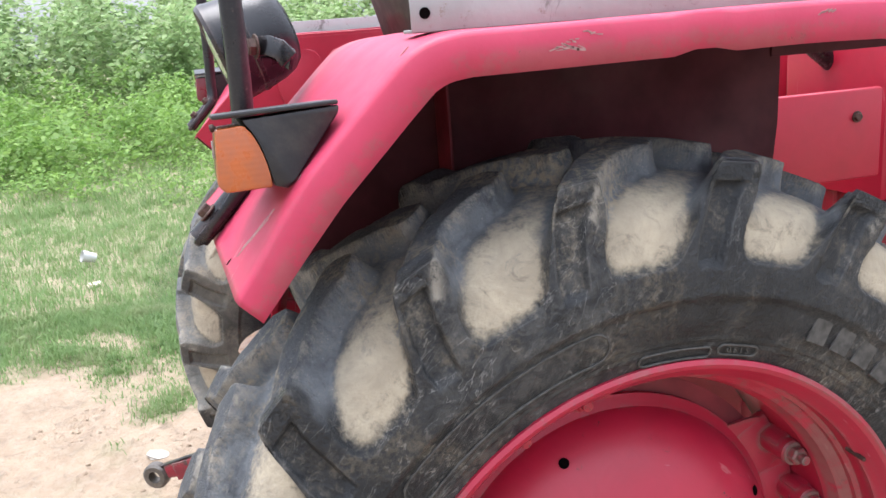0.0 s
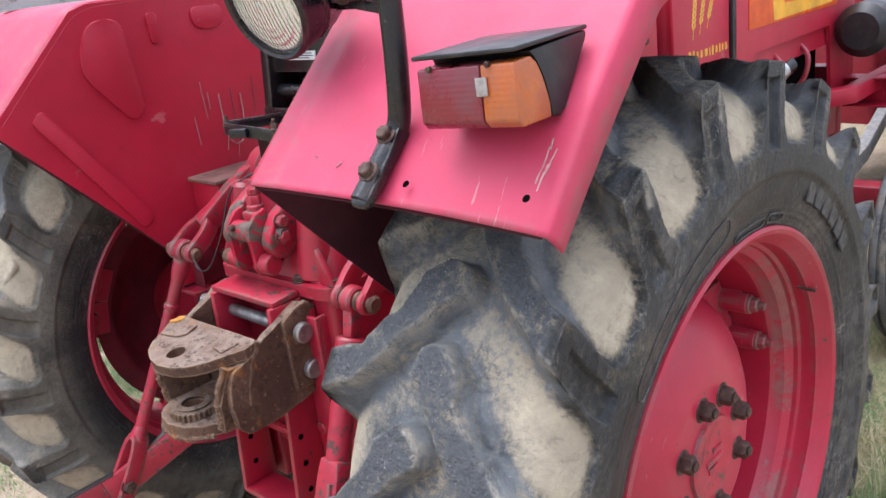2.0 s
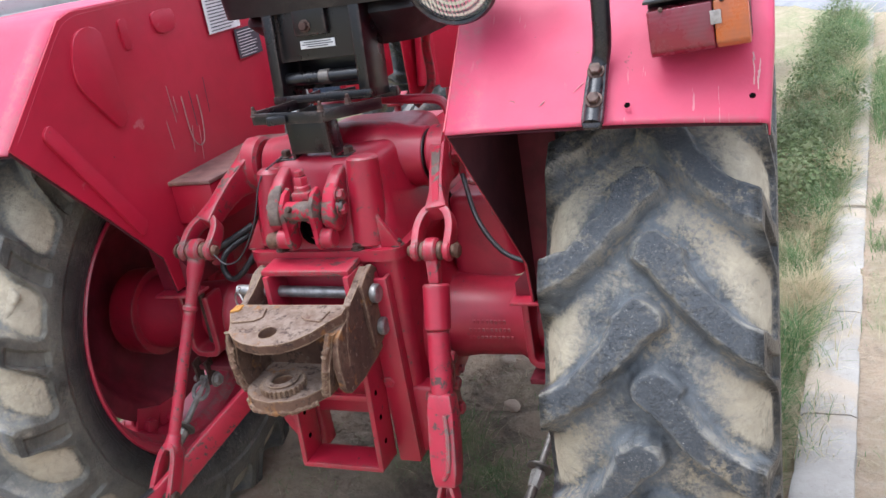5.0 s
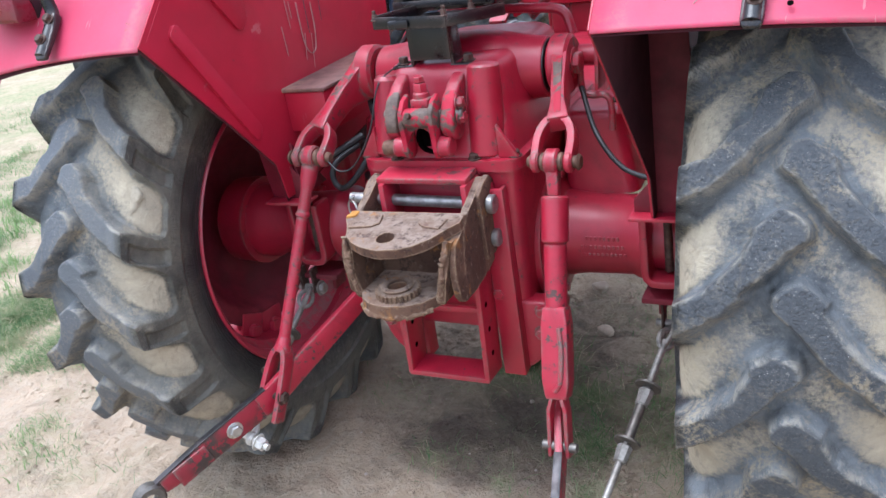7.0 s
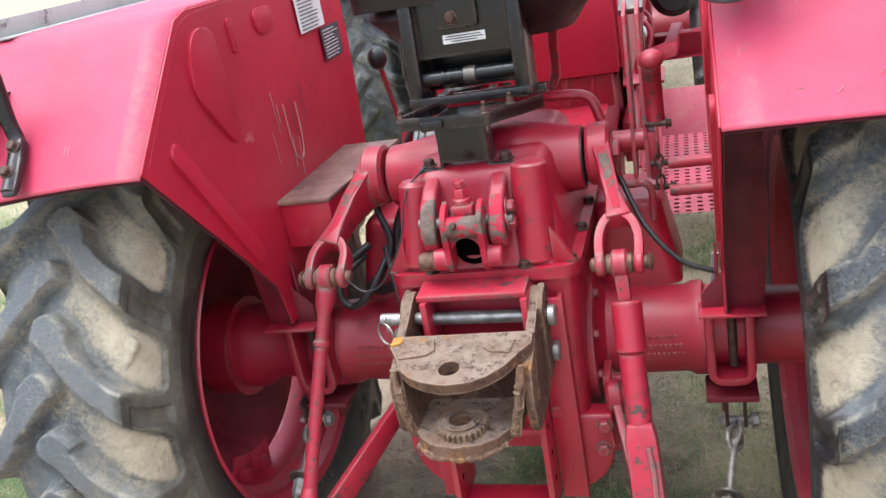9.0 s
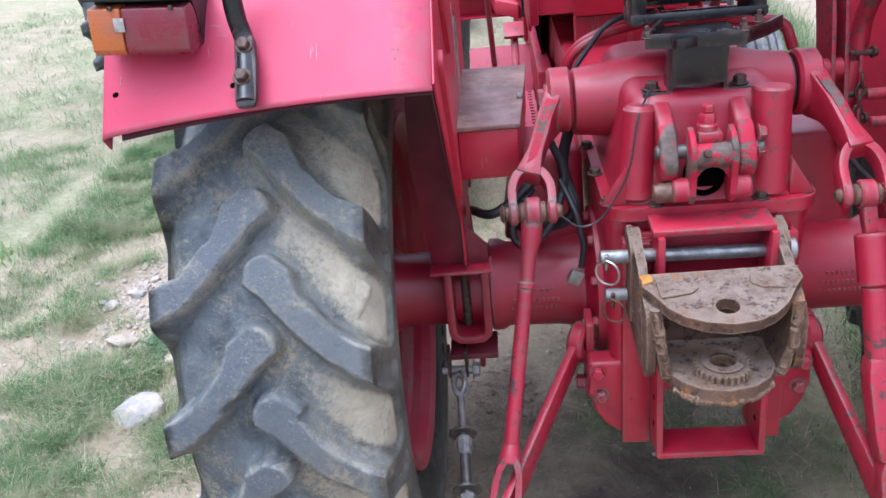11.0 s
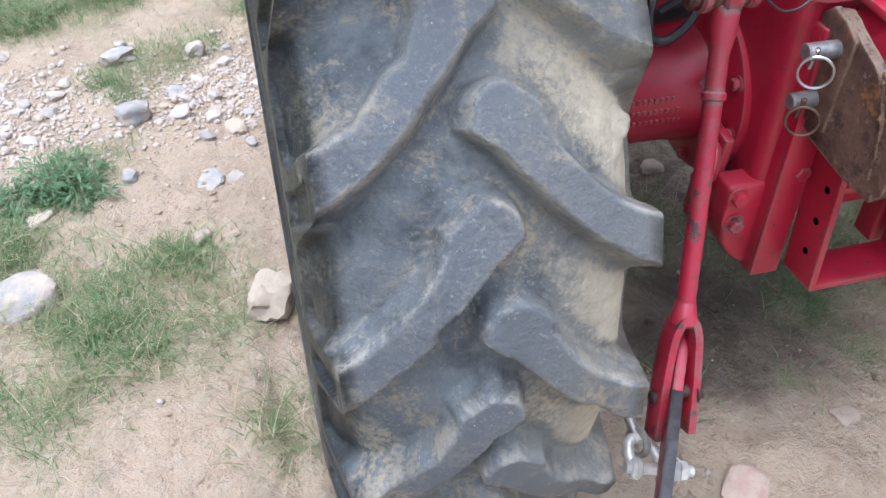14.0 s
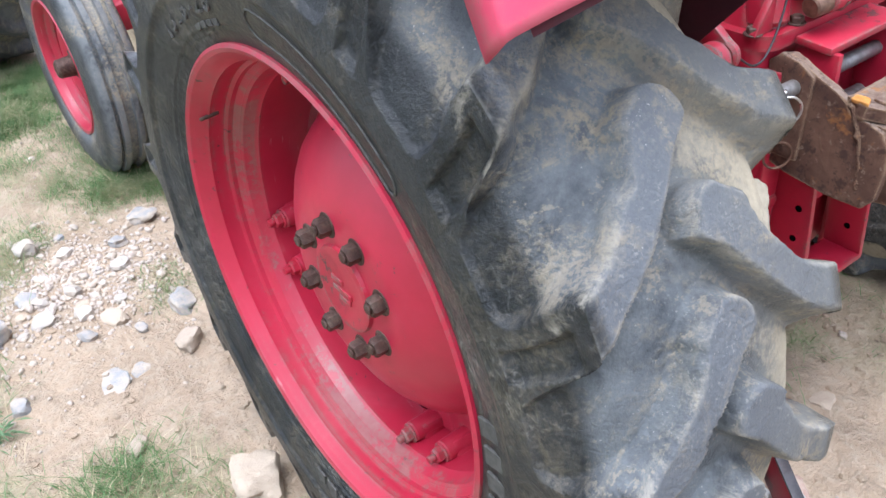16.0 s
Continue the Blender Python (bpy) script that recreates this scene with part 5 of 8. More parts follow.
def front_tyre(bm):
    prof = [(0.055, 0.208), (0.072, 0.225), (0.082, 0.262), (0.083, 0.300), (0.076, 0.336), (0.064, 0.354), (0.052, 0.362), (0.046, 0.364), (0.043, 0.352), (0.036, 0.351), (0.032, 0.368), (0.016, 0.371), (0.012, 0.356), (-0.012, 0.356), (-0.016, 0.371), (-0.032, 0.368), (-0.036, 0.351), (-0.043, 0.352), (-0.046, 0.364), (-0.052, 0.362), (-0.064, 0.354), (-0.076, 0.336), (-0.083, 0.300), (-0.082, 0.262), (-0.072, 0.225), (-0.055, 0.208)]
    return lathe(bm, prof, 80, AXIS_X)


def front_wheel(side):
    bm = B()
    wheel = part("front_wheel", cyl(B(), (-side * 0.10, 0, 0), (side * 0.02, 0, 0), 0.045), RED_CAST, tractor, "ribbed front tyre on a red steel rim")
    wheel.matrix_basis = pose(side * 0.655, 1.90, 0.352, 0, 0, 0)
    me = finish(front_tyre(bm), "tyre", RUBBER, 30)
    w = [0.75 * float(0.25 < math.hypot(q.co.y, q.co.z) < 0.34) for q in me.vertices]
    me.attributes.new("wall", "FLOAT", "POINT").data.foreach_set("value", w)
    me.attributes.new("mud", "FLOAT", "POINT").data.foreach_set("value", [(0.62 if math.hypot(q.co.y, q.co.z) < 0.36 else 0.22) if abs(q.co.x) < 0.06 else (0.40 if math.hypot(q.co.y, q.co.z) > 0.31 else 0.1) for q in me.vertices])
    ty = new("tyre", me)
    ty.parent = wheel
    ty.color = (0.9, 0.9, 0.9, 1)
    tagged(ty, "dusty three-rib front tyre")
    prof = [(0.066, 0.205), (0.074, 0.210), (0.076, 0.218), (0.070, 0.222), (0.064, 0.214), (0.050, 0.205), (0.030, 0.185), (-0.060, 0.180), (-0.060, 0.174), (0.026, 0.178), (0.046, 0.198), (0.058, 0.200)]
    prof.append(prof[0])
    part("rim", lathe(B(), prof, 64, disc_turn(side)), RED_RIM, wheel, "red front rim")
    part("wheel_centre", lathe(B(), [(0.0, 0), (0.0, 0.075), (0.010, 0.085), (0.028, 0.12), (0.030, 0.14), (0.012, 0.165), (-0.002, 0.184), (-0.010, 0.18), (0.0, 0.16), (0.02, 0.13), (0.0, 0.08), (-0.01, 0)], 48, disc_turn(side)), RED_RIM, wheel)
    hub = B()
    lathe(hub, [(0.0, 0.055), (0.03, 0.052), (0.04, 0.034), (0.085, 0.030), (0.092, 0.024), (0.092, 0)], 28, disc_turn(side))
    part("hub", hub, BOLT, wheel, "greasy dark wheel hub")
    for k in range(6):
        a = radians(60 * k + 20)
        nb = B()
        hexbolt(nb, (side * 0.004, 0.068 * math.cos(a), 0.068 * math.sin(a)), (side, 0, 0), 0.011, 0.016, True, 0.006)
        part("wheel_nut", nb, BOLT, wheel)
    return wheel


front_wheel(1)
front_wheel(-1)


# ---- mudguards ----
FENDER_IN, FENDER_OUT = 0.438, 0.900


def fender(side, lift):
    """Folded sheet mudguard with a sloping tail, flat top and turned-down outer edge."""
    path = smooth_path([(-0.508, 1.165, 0), (-0.44, 1.232, 0), (-0.36, 1.310, 0), (-0.318, 1.351, 0), (-0.288, 1.376, 0), (-0.25, 1.389, 0), (-0.18, 1.392, 0), (0.10, 1.393, 0), (0.42, 1.391, 0), (0.66, 1.386, 0)], 12)
    n = len(path)
    cross = [(FENDER_IN, 0.0)] + [(FENDER_IN + (0.876 - FENDER_IN) * k / 8, 0.0015 * math.sin(math.pi * k / 8)) for k in range(1, 9)]
    cross += [(0.892, -0.0005), (0.8985, -0.0025), (0.9015, -0.007), (0.902, -0.020), (0.902, -0.046)]
    t = bmesh.new()
    grid = []
    for i, p in enumerate(path):
        d = (path[min(i + 1, n - 1)] - path[max(i - 1, 0)]).normalized()
        nrm = Vector((-d.y, d.x))
        row = []
        u = max(0.0, 1 - i / (n * 0.16))
        for k, (x, o) in enumerate(cross):
            if k > 8:
                x, o = (x - 0.008 * u, o * (1 - 0.25 * u)) if side > 0 else (x + 0.011 * u, o * (1 - 0.3 * u))
            y, z = p.x + nrm.x * o, p.y + nrm.y * o
            # the tail's corner hangs a little lower outside
            q = max(0.0, (x - FENDER_IN) / 0.46)
            z -= 0.018 * u * q ** 2 if side > 0 else u * (0.003 + 0.037 * q * q)
            y += 0.022 * u * q
            # knocks along the edge
            if k > 8:
                z += 0.010 * math.exp(-((p.x - 0.035) / 0.018) ** 2) * (k - 8) / 5 * (side > 0)
            dent = 0.003 * noise.noise(Vector((x * 4 + side, p.x * 5, 2.0)))
            row.append(t.verts.new((side * x, y, z + lift + dent)))
        grid.append(row)
    for a, b in zip(grid, grid[1:]):
        for k in range(len(cross) - 1):
            t.faces.new((a[k], a[k + 1], b[k + 1], b[k]))
    guard = part("mudguard", join(B(), t), RED_FADED_SKYLIT, tractor, "scratched pinkish-red sheet mudguard", 50)
    sol = guard.modifiers.new("thickness", "SOLIDIFY")
    sol.thickness, sol.offset = 0.0025, -1
    # upright inner wall
    wall = [(-0.505, 1.170), (-0.290, 1.377), (-0.25, 1.3885), (0.40, 1.390), (0.482, 1.375), (0.478, 1.20), (0.450, 0.96), (0.40, 0.80), (-0.12, 0.722), (-0.172, 0.722), (-0.185, 0.815), (-0.30, 0.945)]
    m = Matrix(((0, 0, side, side * (FENDER_IN - 0.004)), (1, 0, 0, 0), (0, 1, 0, lift), (0, 0, 0, 1)))
    inner = part("inner_wall", prism(B(), wall, 0.004, m, 0.0012, 1), RED, guard, "upright red inner mudguard panel")
    # thin dark sheet on the wheel side, the guard's inner shade in its colour
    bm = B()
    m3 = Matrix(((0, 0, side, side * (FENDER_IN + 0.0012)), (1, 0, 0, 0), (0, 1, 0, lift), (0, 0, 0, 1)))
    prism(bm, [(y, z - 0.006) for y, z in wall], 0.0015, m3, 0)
    part("shade_side", bm, GUARD_SHADE, guard, "dark sheet on the panel's wheel side, shade in its colour")
    # second sheet below the top, coloured as dark as the shade there
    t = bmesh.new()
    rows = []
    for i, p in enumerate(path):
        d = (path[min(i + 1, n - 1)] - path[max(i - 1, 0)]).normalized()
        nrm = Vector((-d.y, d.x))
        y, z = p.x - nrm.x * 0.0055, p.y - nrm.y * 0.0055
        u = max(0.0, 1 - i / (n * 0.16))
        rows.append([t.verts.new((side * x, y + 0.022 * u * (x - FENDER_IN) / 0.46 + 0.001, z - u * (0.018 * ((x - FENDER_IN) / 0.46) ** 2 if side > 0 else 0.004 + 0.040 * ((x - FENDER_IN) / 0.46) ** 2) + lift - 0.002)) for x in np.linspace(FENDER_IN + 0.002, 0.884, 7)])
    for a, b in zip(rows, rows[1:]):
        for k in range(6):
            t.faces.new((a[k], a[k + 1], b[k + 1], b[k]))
    part("shade_top", join(B(), t), GUARD_SHADE, guard, "dark sheet under the mudguard, shade in its colour")
    # pressed ribs standing proud of the panel on the driver's side
    rib = Matrix(((0, 0, -side, side * (FENDER_IN - 0.003)), (1, 0, 0, 0), (0, 1, 0, lift), (0, 0, 0, 1)))

    def rounded(pts, r, n=5):
        out = []
        for i in range(len(pts)):
            a, b, c = Vector(pts[i - 1]), Vector(pts[i]), Vector(pts[(i + 1) % len(pts)])
            u, v = (a - b).normalized(), (c - b).normalized()
            k = min(r * 1.6, (a - b).length * 0.45, (c - b).length * 0.45)
            p, q = b + u * k, b + v * k
            for s in range(n + 1):
                w = s / n
                out.append(tuple((1 - w) ** 2 * p + 2 * w * (1 - w) * b + w * w * q))
        return out

    bm = B()
    prism(bm, rounded([(-0.305, 1.255), (-0.262, 1.352), (-0.185, 1.352), (-0.172, 1.150), (-0.205, 1.128)], 0.03), 0.0085, rib, 0.0066, 4)
    part("pressed_panel", bm, RED, guard)
    bm = B()
    prism(bm, rounded([(-0.425, 1.172), (-0.398, 1.195), (-0.208, 0.915), (-0.235, 0.885)], 0.016), 0.0085, rib, 0.0066, 4)
    part("pressed_rib", bm, RED, guard)
    bm = B()
    prism(bm, rounded([(-0.124, 1.352), (-0.096, 1.352), (-0.098, 1.285), (-0.120, 1.285)], 0.012), 0.0058, rib, 0.0042, 4)
    part("pressed_rib", bm, RED, guard)
    bm = B()
    prism(bm, rounded([(-0.015, 1.352), (0.075, 1.352), (0.070, 1.300), (-0.005, 1.300)], 0.02), 0.0066, rib, 0.005, 4)
    part("pressed_panel", bm, RED, guard)
    # rolled seam along the fold
    seam = [(side * (FENDER_IN - 0.003), p.x + 0.006, p.y - 0.012 + lift) for p in path[4:96:6]]
    part("seam", tube(B(), seam, 0.0014, 6), RED, guard)
    # mounting foot
    bm = B()
    box(bm, (side * 0.447, -0.148, 0.7185 + lift * 0.5), (0.118, 0.060, 0.007), bev=0.002)
    part("mounting_foot", bm, RED_CAST, guard)
    # plate across the panel's rear edge, standing on the foot
    bm = B()
    z0 = 0.722 + lift * 0.5
    out = 0.524 if side < 0 else 0.518
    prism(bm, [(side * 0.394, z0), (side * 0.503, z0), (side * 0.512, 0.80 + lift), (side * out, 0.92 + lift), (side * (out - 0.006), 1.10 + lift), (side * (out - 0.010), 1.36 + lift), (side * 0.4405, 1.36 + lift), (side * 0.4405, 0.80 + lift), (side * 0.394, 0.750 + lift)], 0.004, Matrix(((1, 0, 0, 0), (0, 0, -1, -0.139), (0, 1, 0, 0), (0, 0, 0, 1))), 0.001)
    part("stiffener", bm, DARK_RED, guard, "dark red stiffener plate")
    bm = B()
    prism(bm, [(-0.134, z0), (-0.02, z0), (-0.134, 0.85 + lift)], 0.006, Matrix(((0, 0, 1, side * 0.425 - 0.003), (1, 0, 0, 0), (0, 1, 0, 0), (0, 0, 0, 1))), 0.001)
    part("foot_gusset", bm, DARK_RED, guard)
    return guard


guard_r = fender(1, 0.0)
guard_l = fender(-1, 0.022)


def fender_fittings(side, lift, guard):
    nrm = Vector((0, -0.7, 0.715))
    along = Vector((0, 0.715, 0.7))

    def on(x, s, o=0.0):
        """Place on the sloping tail: s metres up from its lower edge, o above the sheet."""
        return Vector((side * x, -0.500, 1.170 + lift)) + along * s + nrm * o

    # tail lamp: wedge housing with a hood, red and amber lenses
    x0, x1 = (0.742, 0.872) if side > 0 else (0.752, 0.886)
    px = 0.0 if side > 0 else 0.024
    yb, zt, zb = -0.466, 1.322 + lift, 1.251 + lift
    if side < 0:
        zt, zb = zt - 0.016, zb - 0.016
    # the lens wraps round the corner and meets the housing in a curve
    curve = []
    for q in range(9):
        w = q / 8
        curve.append(((1 - w) ** 2 * (yb + 0.008) + 2 * w * (1 - w) * (yb + 0.028) + w * w * (yb + 0.033), (1 - w) ** 2 * (zt - 0.004) + 2 * w * (1 - w) * (zt - 0.022) + w * w * zb))
    prof = [(-0.360, zt + 0.002), (-0.362, zt - 0.006), (-0.412, zb + 0.004), (-0.420, zb - 0.004)] + curve[::-1]
    m = Matrix(((0, 0, 1, min(side * x0, side * x1)), (1, 0, 0, 0), (0, 1, 0, 0), (0, 0, 0, 1)))
    lamp = part("tail_lamp", prism(B(), prof, x1 - x0, m, 0.0025), BLACK_PLASTIC, tractor, "black wedge tail lamp with red and amber lens")
    part("hood", box(B(), (side * (x0 + x1) / 2, -0.423, zt + 0.003), (x1 - x0 + 0.005, 0.124, 0.005), (2.0, 0, 0), 0.002), BLACK_PLASTIC, lamp, "dusty black lamp hood")
    mid = x0 + (x1 - x0) * 0.66
    zc, hh = (zt + zb) / 2, (zt - zb) * 0.92
    body = [(yb - 0.017, zt - 0.011), (yb - 0.021, zb + 0.006), (yb - 0.014, zb - 0.002)] + [(y - 0.0012, min(z - 0.001, zt - 0.009)) for y, z in curve[::-1]]
    for name, a, b, mat, label in (("red_lens", x0 + 0.001, mid - 0.0008, RED_LENS, "faded red plastic lens"), ("amber_lens", mid + 0.0008, x1 - 0.0005, AMBER, "amber plastic lens")):
        m = Matrix(((0, 0, 1, min(side * a, side * b)), (1, 0, 0, 0), (0, 1, 0, 0), (0, 0, 0, 1)))
        part(name, prism(B(), body, b - a, m, 0.005, 3), mat, lamp, label)
    turn = Matrix.Translation((side * 0.8, yb, zc))
    lamp.matrix_basis = turn @ Matrix.Rotation(radians(-3.5 * side), 4, "Y") @ turn.inverted()
    for x, z in ((x0 + 0.02, zc + hh * 0.38), (x0 + 0.02, zc - hh * 0.38), (mid + 0.012, zc + hh * 0.38), (mid + 0.012, zc - hh * 0.38)):
        part("lens_screw", cyl(B(), (side * x, yb - 0.0205, z), (side * x, yb - 0.015, z), 0.0032, 0.0032, 12, 0.0008), BOLT, lamp)
    part("sticker", box(B(), (side * (mid + 0.003), yb - 0.0205, zc + 0.004), (0.014, 0.002, 0.018), (-2, 0, 0), 0.0005), STICKER, lamp, "small worn square sticker")
    # bent tube bolted to the tail, rising past the lamp
    bm = B()
    base = on(0.662 + px, -0.012, 0.009)
    pth = [base, on(0.664 + px, 0.04, 0.009), on(0.668 + px, 0.082, 0.013), Vector((side * (0.674 + px), -0.447, 1.275 + lift)), Vector((side * (0.675 + px), -0.443, 1.36 + lift)), Vector((side * (0.674 + px), -0.442, 1.50 + lift)), Vector((side * (0.670 + px), -0.440, 1.78 + lift))]
    tube(bm, pth, 0.0135, 14)
    # flattened, bolted foot of the tube
    flat_bar(bm, [on(0.6615 + px, -0.020, 0.008), on(0.662 + px, -0.008, 0.008), on(0.664 + px, 0.05, 0.009), on(0.667 + px, 0.085, 0.012)], [0.024, 0.032, 0.031, 0.027], [0.010, 0.014, 0.016, 0.022], (1, 0, 0), 0.005)
    post = part("canopy_post", bm, BLACK, tractor, "bent black steel post bolted to the mudguard")
    for s in (0.02, 0.068):
        nb = B()
        hexbolt(nb, on(0.665 + px, s, 0.0200), nrm, 0.0095, 0.008)
        part("bolt", nb, BOLT, post, "rusty hexagon bolt")
    for x, s in ((0.708, 0.020), (0.873, 0.020), (0.748, 0.243), (0.60, 0.25)):
        hb = B()
        lathe(hb, [(0, 0), (0.0008, 0.0045), (0.0008, 0.0)], 12, frame_of(on(x, s, 0.0008), on(x, s, 0.01)))
        part("drilled_hole", hb, VOID, guard)
    # scratches that show the bare metal
    rng = random.Random(7 + side)
    for _ in range(9):
        x, s = rng.uniform(0.5, 0.86), rng.uniform(0.03, 0.27)
        bm = B()
        d = frame_of(on(x, s, 0.0005), on(x, s, 0.01)) @ pose(0, 0, 0, 0, 0, rng.uniform(0, 180))
        t = bmesh.new()
        bmesh.ops.create_cube(t, size=1.0)
        bmesh.ops.scale(t, vec=(rng.uniform(0.004, 0.020), rng.uniform(0.0006, 0.0016), 0.0006), verts=t.verts)
        join(bm, t, d)
        part("scratch", bm, SCUFF, guard)
    # knocks and bare streaks along the outer fold
    for _ in range(18):
        v = rng.random()
        if v < 0.4:
            p = on(rng.uniform(0.868, 0.884), rng.uniform(0.02, 0.28), 0.0)
            ang, tall = 45, rng.uniform(0.012, 0.05)
        else:
            p = Vector((side * 0.902, rng.uniform(-0.25, 0.60), 1.391 + lift - rng.uniform(0.004, 0.030)))
            ang, tall = rng.uniform(-20, 20), rng.uniform(0.010, 0.035)
        bm = B()
        if v < 0.4:
            q = p + nrm * 0.0002
            for _k in range(5):
                box(bm, q, (rng.uniform(0.0005, 0.0018), tall * 0.26, 0.0010), (44.4, 0, rng.uniform(-14, 14)), 0)
                q = q + along * tall * 0.2 + Vector((rng.uniform(-0.0012, 0.0012), 0, 0))
        else:
            q = p
            for _k in range(5):
                box(bm, q, (0.0010, tall * 0.3, rng.uniform(0.0006, 0.0026)), (ang + rng.uniform(-18, 18), 0, 0), 0)
                q = q + Vector((0, tall * 0.22, rng.uniform(-0.0025, 0.0025)))
        part("scrape", bm, SCUFF, guard)
    # flat rail along the top
    bm = B()
    t0 = 1.391 + lift
    box(bm, (side * 0.83, 0.20, t0 + 0.019), (0.004, 0.94, 0.036), (0, 0, 0), 0.001)
    box(bm, (side * 0.812, 0.20, t0 + 0.002), (0.038, 0.94, 0.004), (0, 0, 0), 0.001)
    rail = part("seat_rail", bm, WHITE_BAR, guard, "stained bare aluminium angle rail")
    hb = B()
    cyl(hb, (side * 0.8325, -0.255, t0 + 0.020), (side * 0.8335, -0.255, t0 + 0.020), 0.006, 0.006, 16, 0)
    part("rail_hole", hb, VOID, rail)


fender_fittings(1, 0.0, guard_r)


def guard_support():
    """Dark angle strip added along the inner top edge of the right mudguard, with a hose over it."""
    bm = B()
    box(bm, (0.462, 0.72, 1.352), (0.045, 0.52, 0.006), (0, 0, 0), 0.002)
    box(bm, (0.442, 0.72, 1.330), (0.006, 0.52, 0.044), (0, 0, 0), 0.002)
    part("dark_angle", bm, GUARD_SHADE, guard_r, "dark angle strip under the mudguard")
    part("hose", tube(B(), [(0.50, 0.50, 1.372), (0.50, 0.60, 1.345), (0.492, 0.72, 1.318), (0.485, 0.86, 1.312), (0.47, 0.99, 1.318)], 0.010, 10), CABLE, guard_r, "black corrugated hose")


guard_support()
fender_fittings(-1, 0.022, guard_l)


def work_lamp():
    """Round lamp on a bracket at the inner side of the tail."""
    c = Vector((0.463, -0.430, 1.390))
    d = Vector((0.02, -0.94, -0.33)).normalized()
    m = frame_of(c, c + d) @ Matrix.Scale(0.87, 4)
    lamp = part("work_lamp", lathe(B(), [(-0.092, 0), (-0.092, 0.040), (-0.086, 0.056), (-0.072, 0.068), (-0.050, 0.075), (-0.022, 0.079), (-0.020, 0.0805), (-0.014, 0.0805), (-0.012, 0.079), (0.020, 0.082), (0.026, 0.082), (0.030, 0.078), (0.024, 0.074), (-0.01, 0.066), (-0.01, 0)], 48, m), BLACK, tractor, "round black work lamp facing backwards")
    ob = new("lens", finish(lathe(B(), [(0.012, 0.073), (0.026, 0.0735), (0.033, 0.055), (0.037, 0.03), (0.038, 0), (0.012, 0)], 48), "lens", LAMP_GLASS, 30))
    ob.parent = lamp
    ob.matrix_basis = m
    tagged(ob, "ribbed clear glass lamp lens")
    ring = B()
    lathe(ring, [(0.024, 0.074), (0.033, 0.0735), (0.036, 0.078), (0.030, 0.083), (0.020, 0.083)], 48, m)
    part("bezel", ring, BLACK, lamp)
    bm = B()
    flat_bar(bm, [c + Vector((0.08, 0.02, 0.0)), c + Vector((0.118, 0.034, 0.0)), c + Vector((0.132, 0.046, -0.006)), c + Vector((0.138, 0.056, -0.020))], 0.026, 0.006, (0, 0.3, 1))
    flat_bar(bm, [c + Vector((0.03, 0.055, -0.01)), c + Vector((0.09, 0.05, -0.01)), c + Vector((0.13, 0.06, -0.02))], 0.028, 0.006, (0, 0.2, 1))
    part("lamp_bracket", bm, BLACK, lamp, "bent black steel bracket")
    nb = B()
    hexbolt(nb, c + Vector((0.10, 0.02, 0.0)), (0.2, -1, 0), 0.012, 0.010)
    part("bracket_bolt", nb, BOLT, lamp)


work_lamp()

# ---- rear axle and gearbox ----
def rbox(bm, z0, z1, low, top, r0=0.03, r1=0.03, n=5, rings=6, bulge=0.0):
    """Rounded tapering casting: low and top are (x0, x1, y0, y1) at the two heights."""
    t = bmesh.new()
    loops = []
    for k in range(rings + 1):
        u = k / rings
        q = [a + (b - a) * u for a, b in zip(low, top)]
        r = r0 + (r1 - r0) * u
        z = z0 + (z1 - z0) * u
        x0, x1, y0, y1 = q
        if bulge:
            z = z0 + (z1 - bulge - z0) * u
        loop = []
        for cx, cy, a0 in ((x1 - r, y1 - r, 0), (x0 + r, y1 - r, 90), (x0 + r, y0 + r, 180), (x1 - r, y0 + r, 270)):
            for s in range(n + 1):
                a = radians(a0 + 90 * s / n)
                loop.append(t.verts.new((cx + r * math.cos(a), cy + r * math.sin(a), z)))
        loops.append(loop)
    for a, b in zip(loops, loops[1:]):
        for k in range(len(a)):
            t.faces.new((a[k], a[(k + 1) % len(a)], b[(k + 1) % len(b)], b[k]))
    t.faces.new(loops[0][::-1])
    if bulge:
        # rounded upper edge, ring by ring
        cx, cy = (top[0] + top[1]) / 2, (top[2] + top[3]) / 2
        hx, hy = (top[1] - top[0]) / 2, (top[3] - top[2]) / 2
        last = loops[-1]
        for k in range(1, 6):
            a = radians(18 * k)
            ins, up = bulge * (1 - math.cos(a)), bulge * math.sin(a)
            ring = [t.verts.new((cx + (w.co.x - cx) * (1 - ins / hx), cy + (w.co.y - cy) * (1 - ins / hy), z1 - bulge + up)) for w in last]
            loops.append(ring)
            before = loops[-2]
            for i in range(len(ring)):
                t.faces.new((before[i], before[(i + 1) % len(ring)], ring[(i + 1) % len(ring)], ring[i]))
    t.faces.new(loops[-1])
    return join(bm, t)


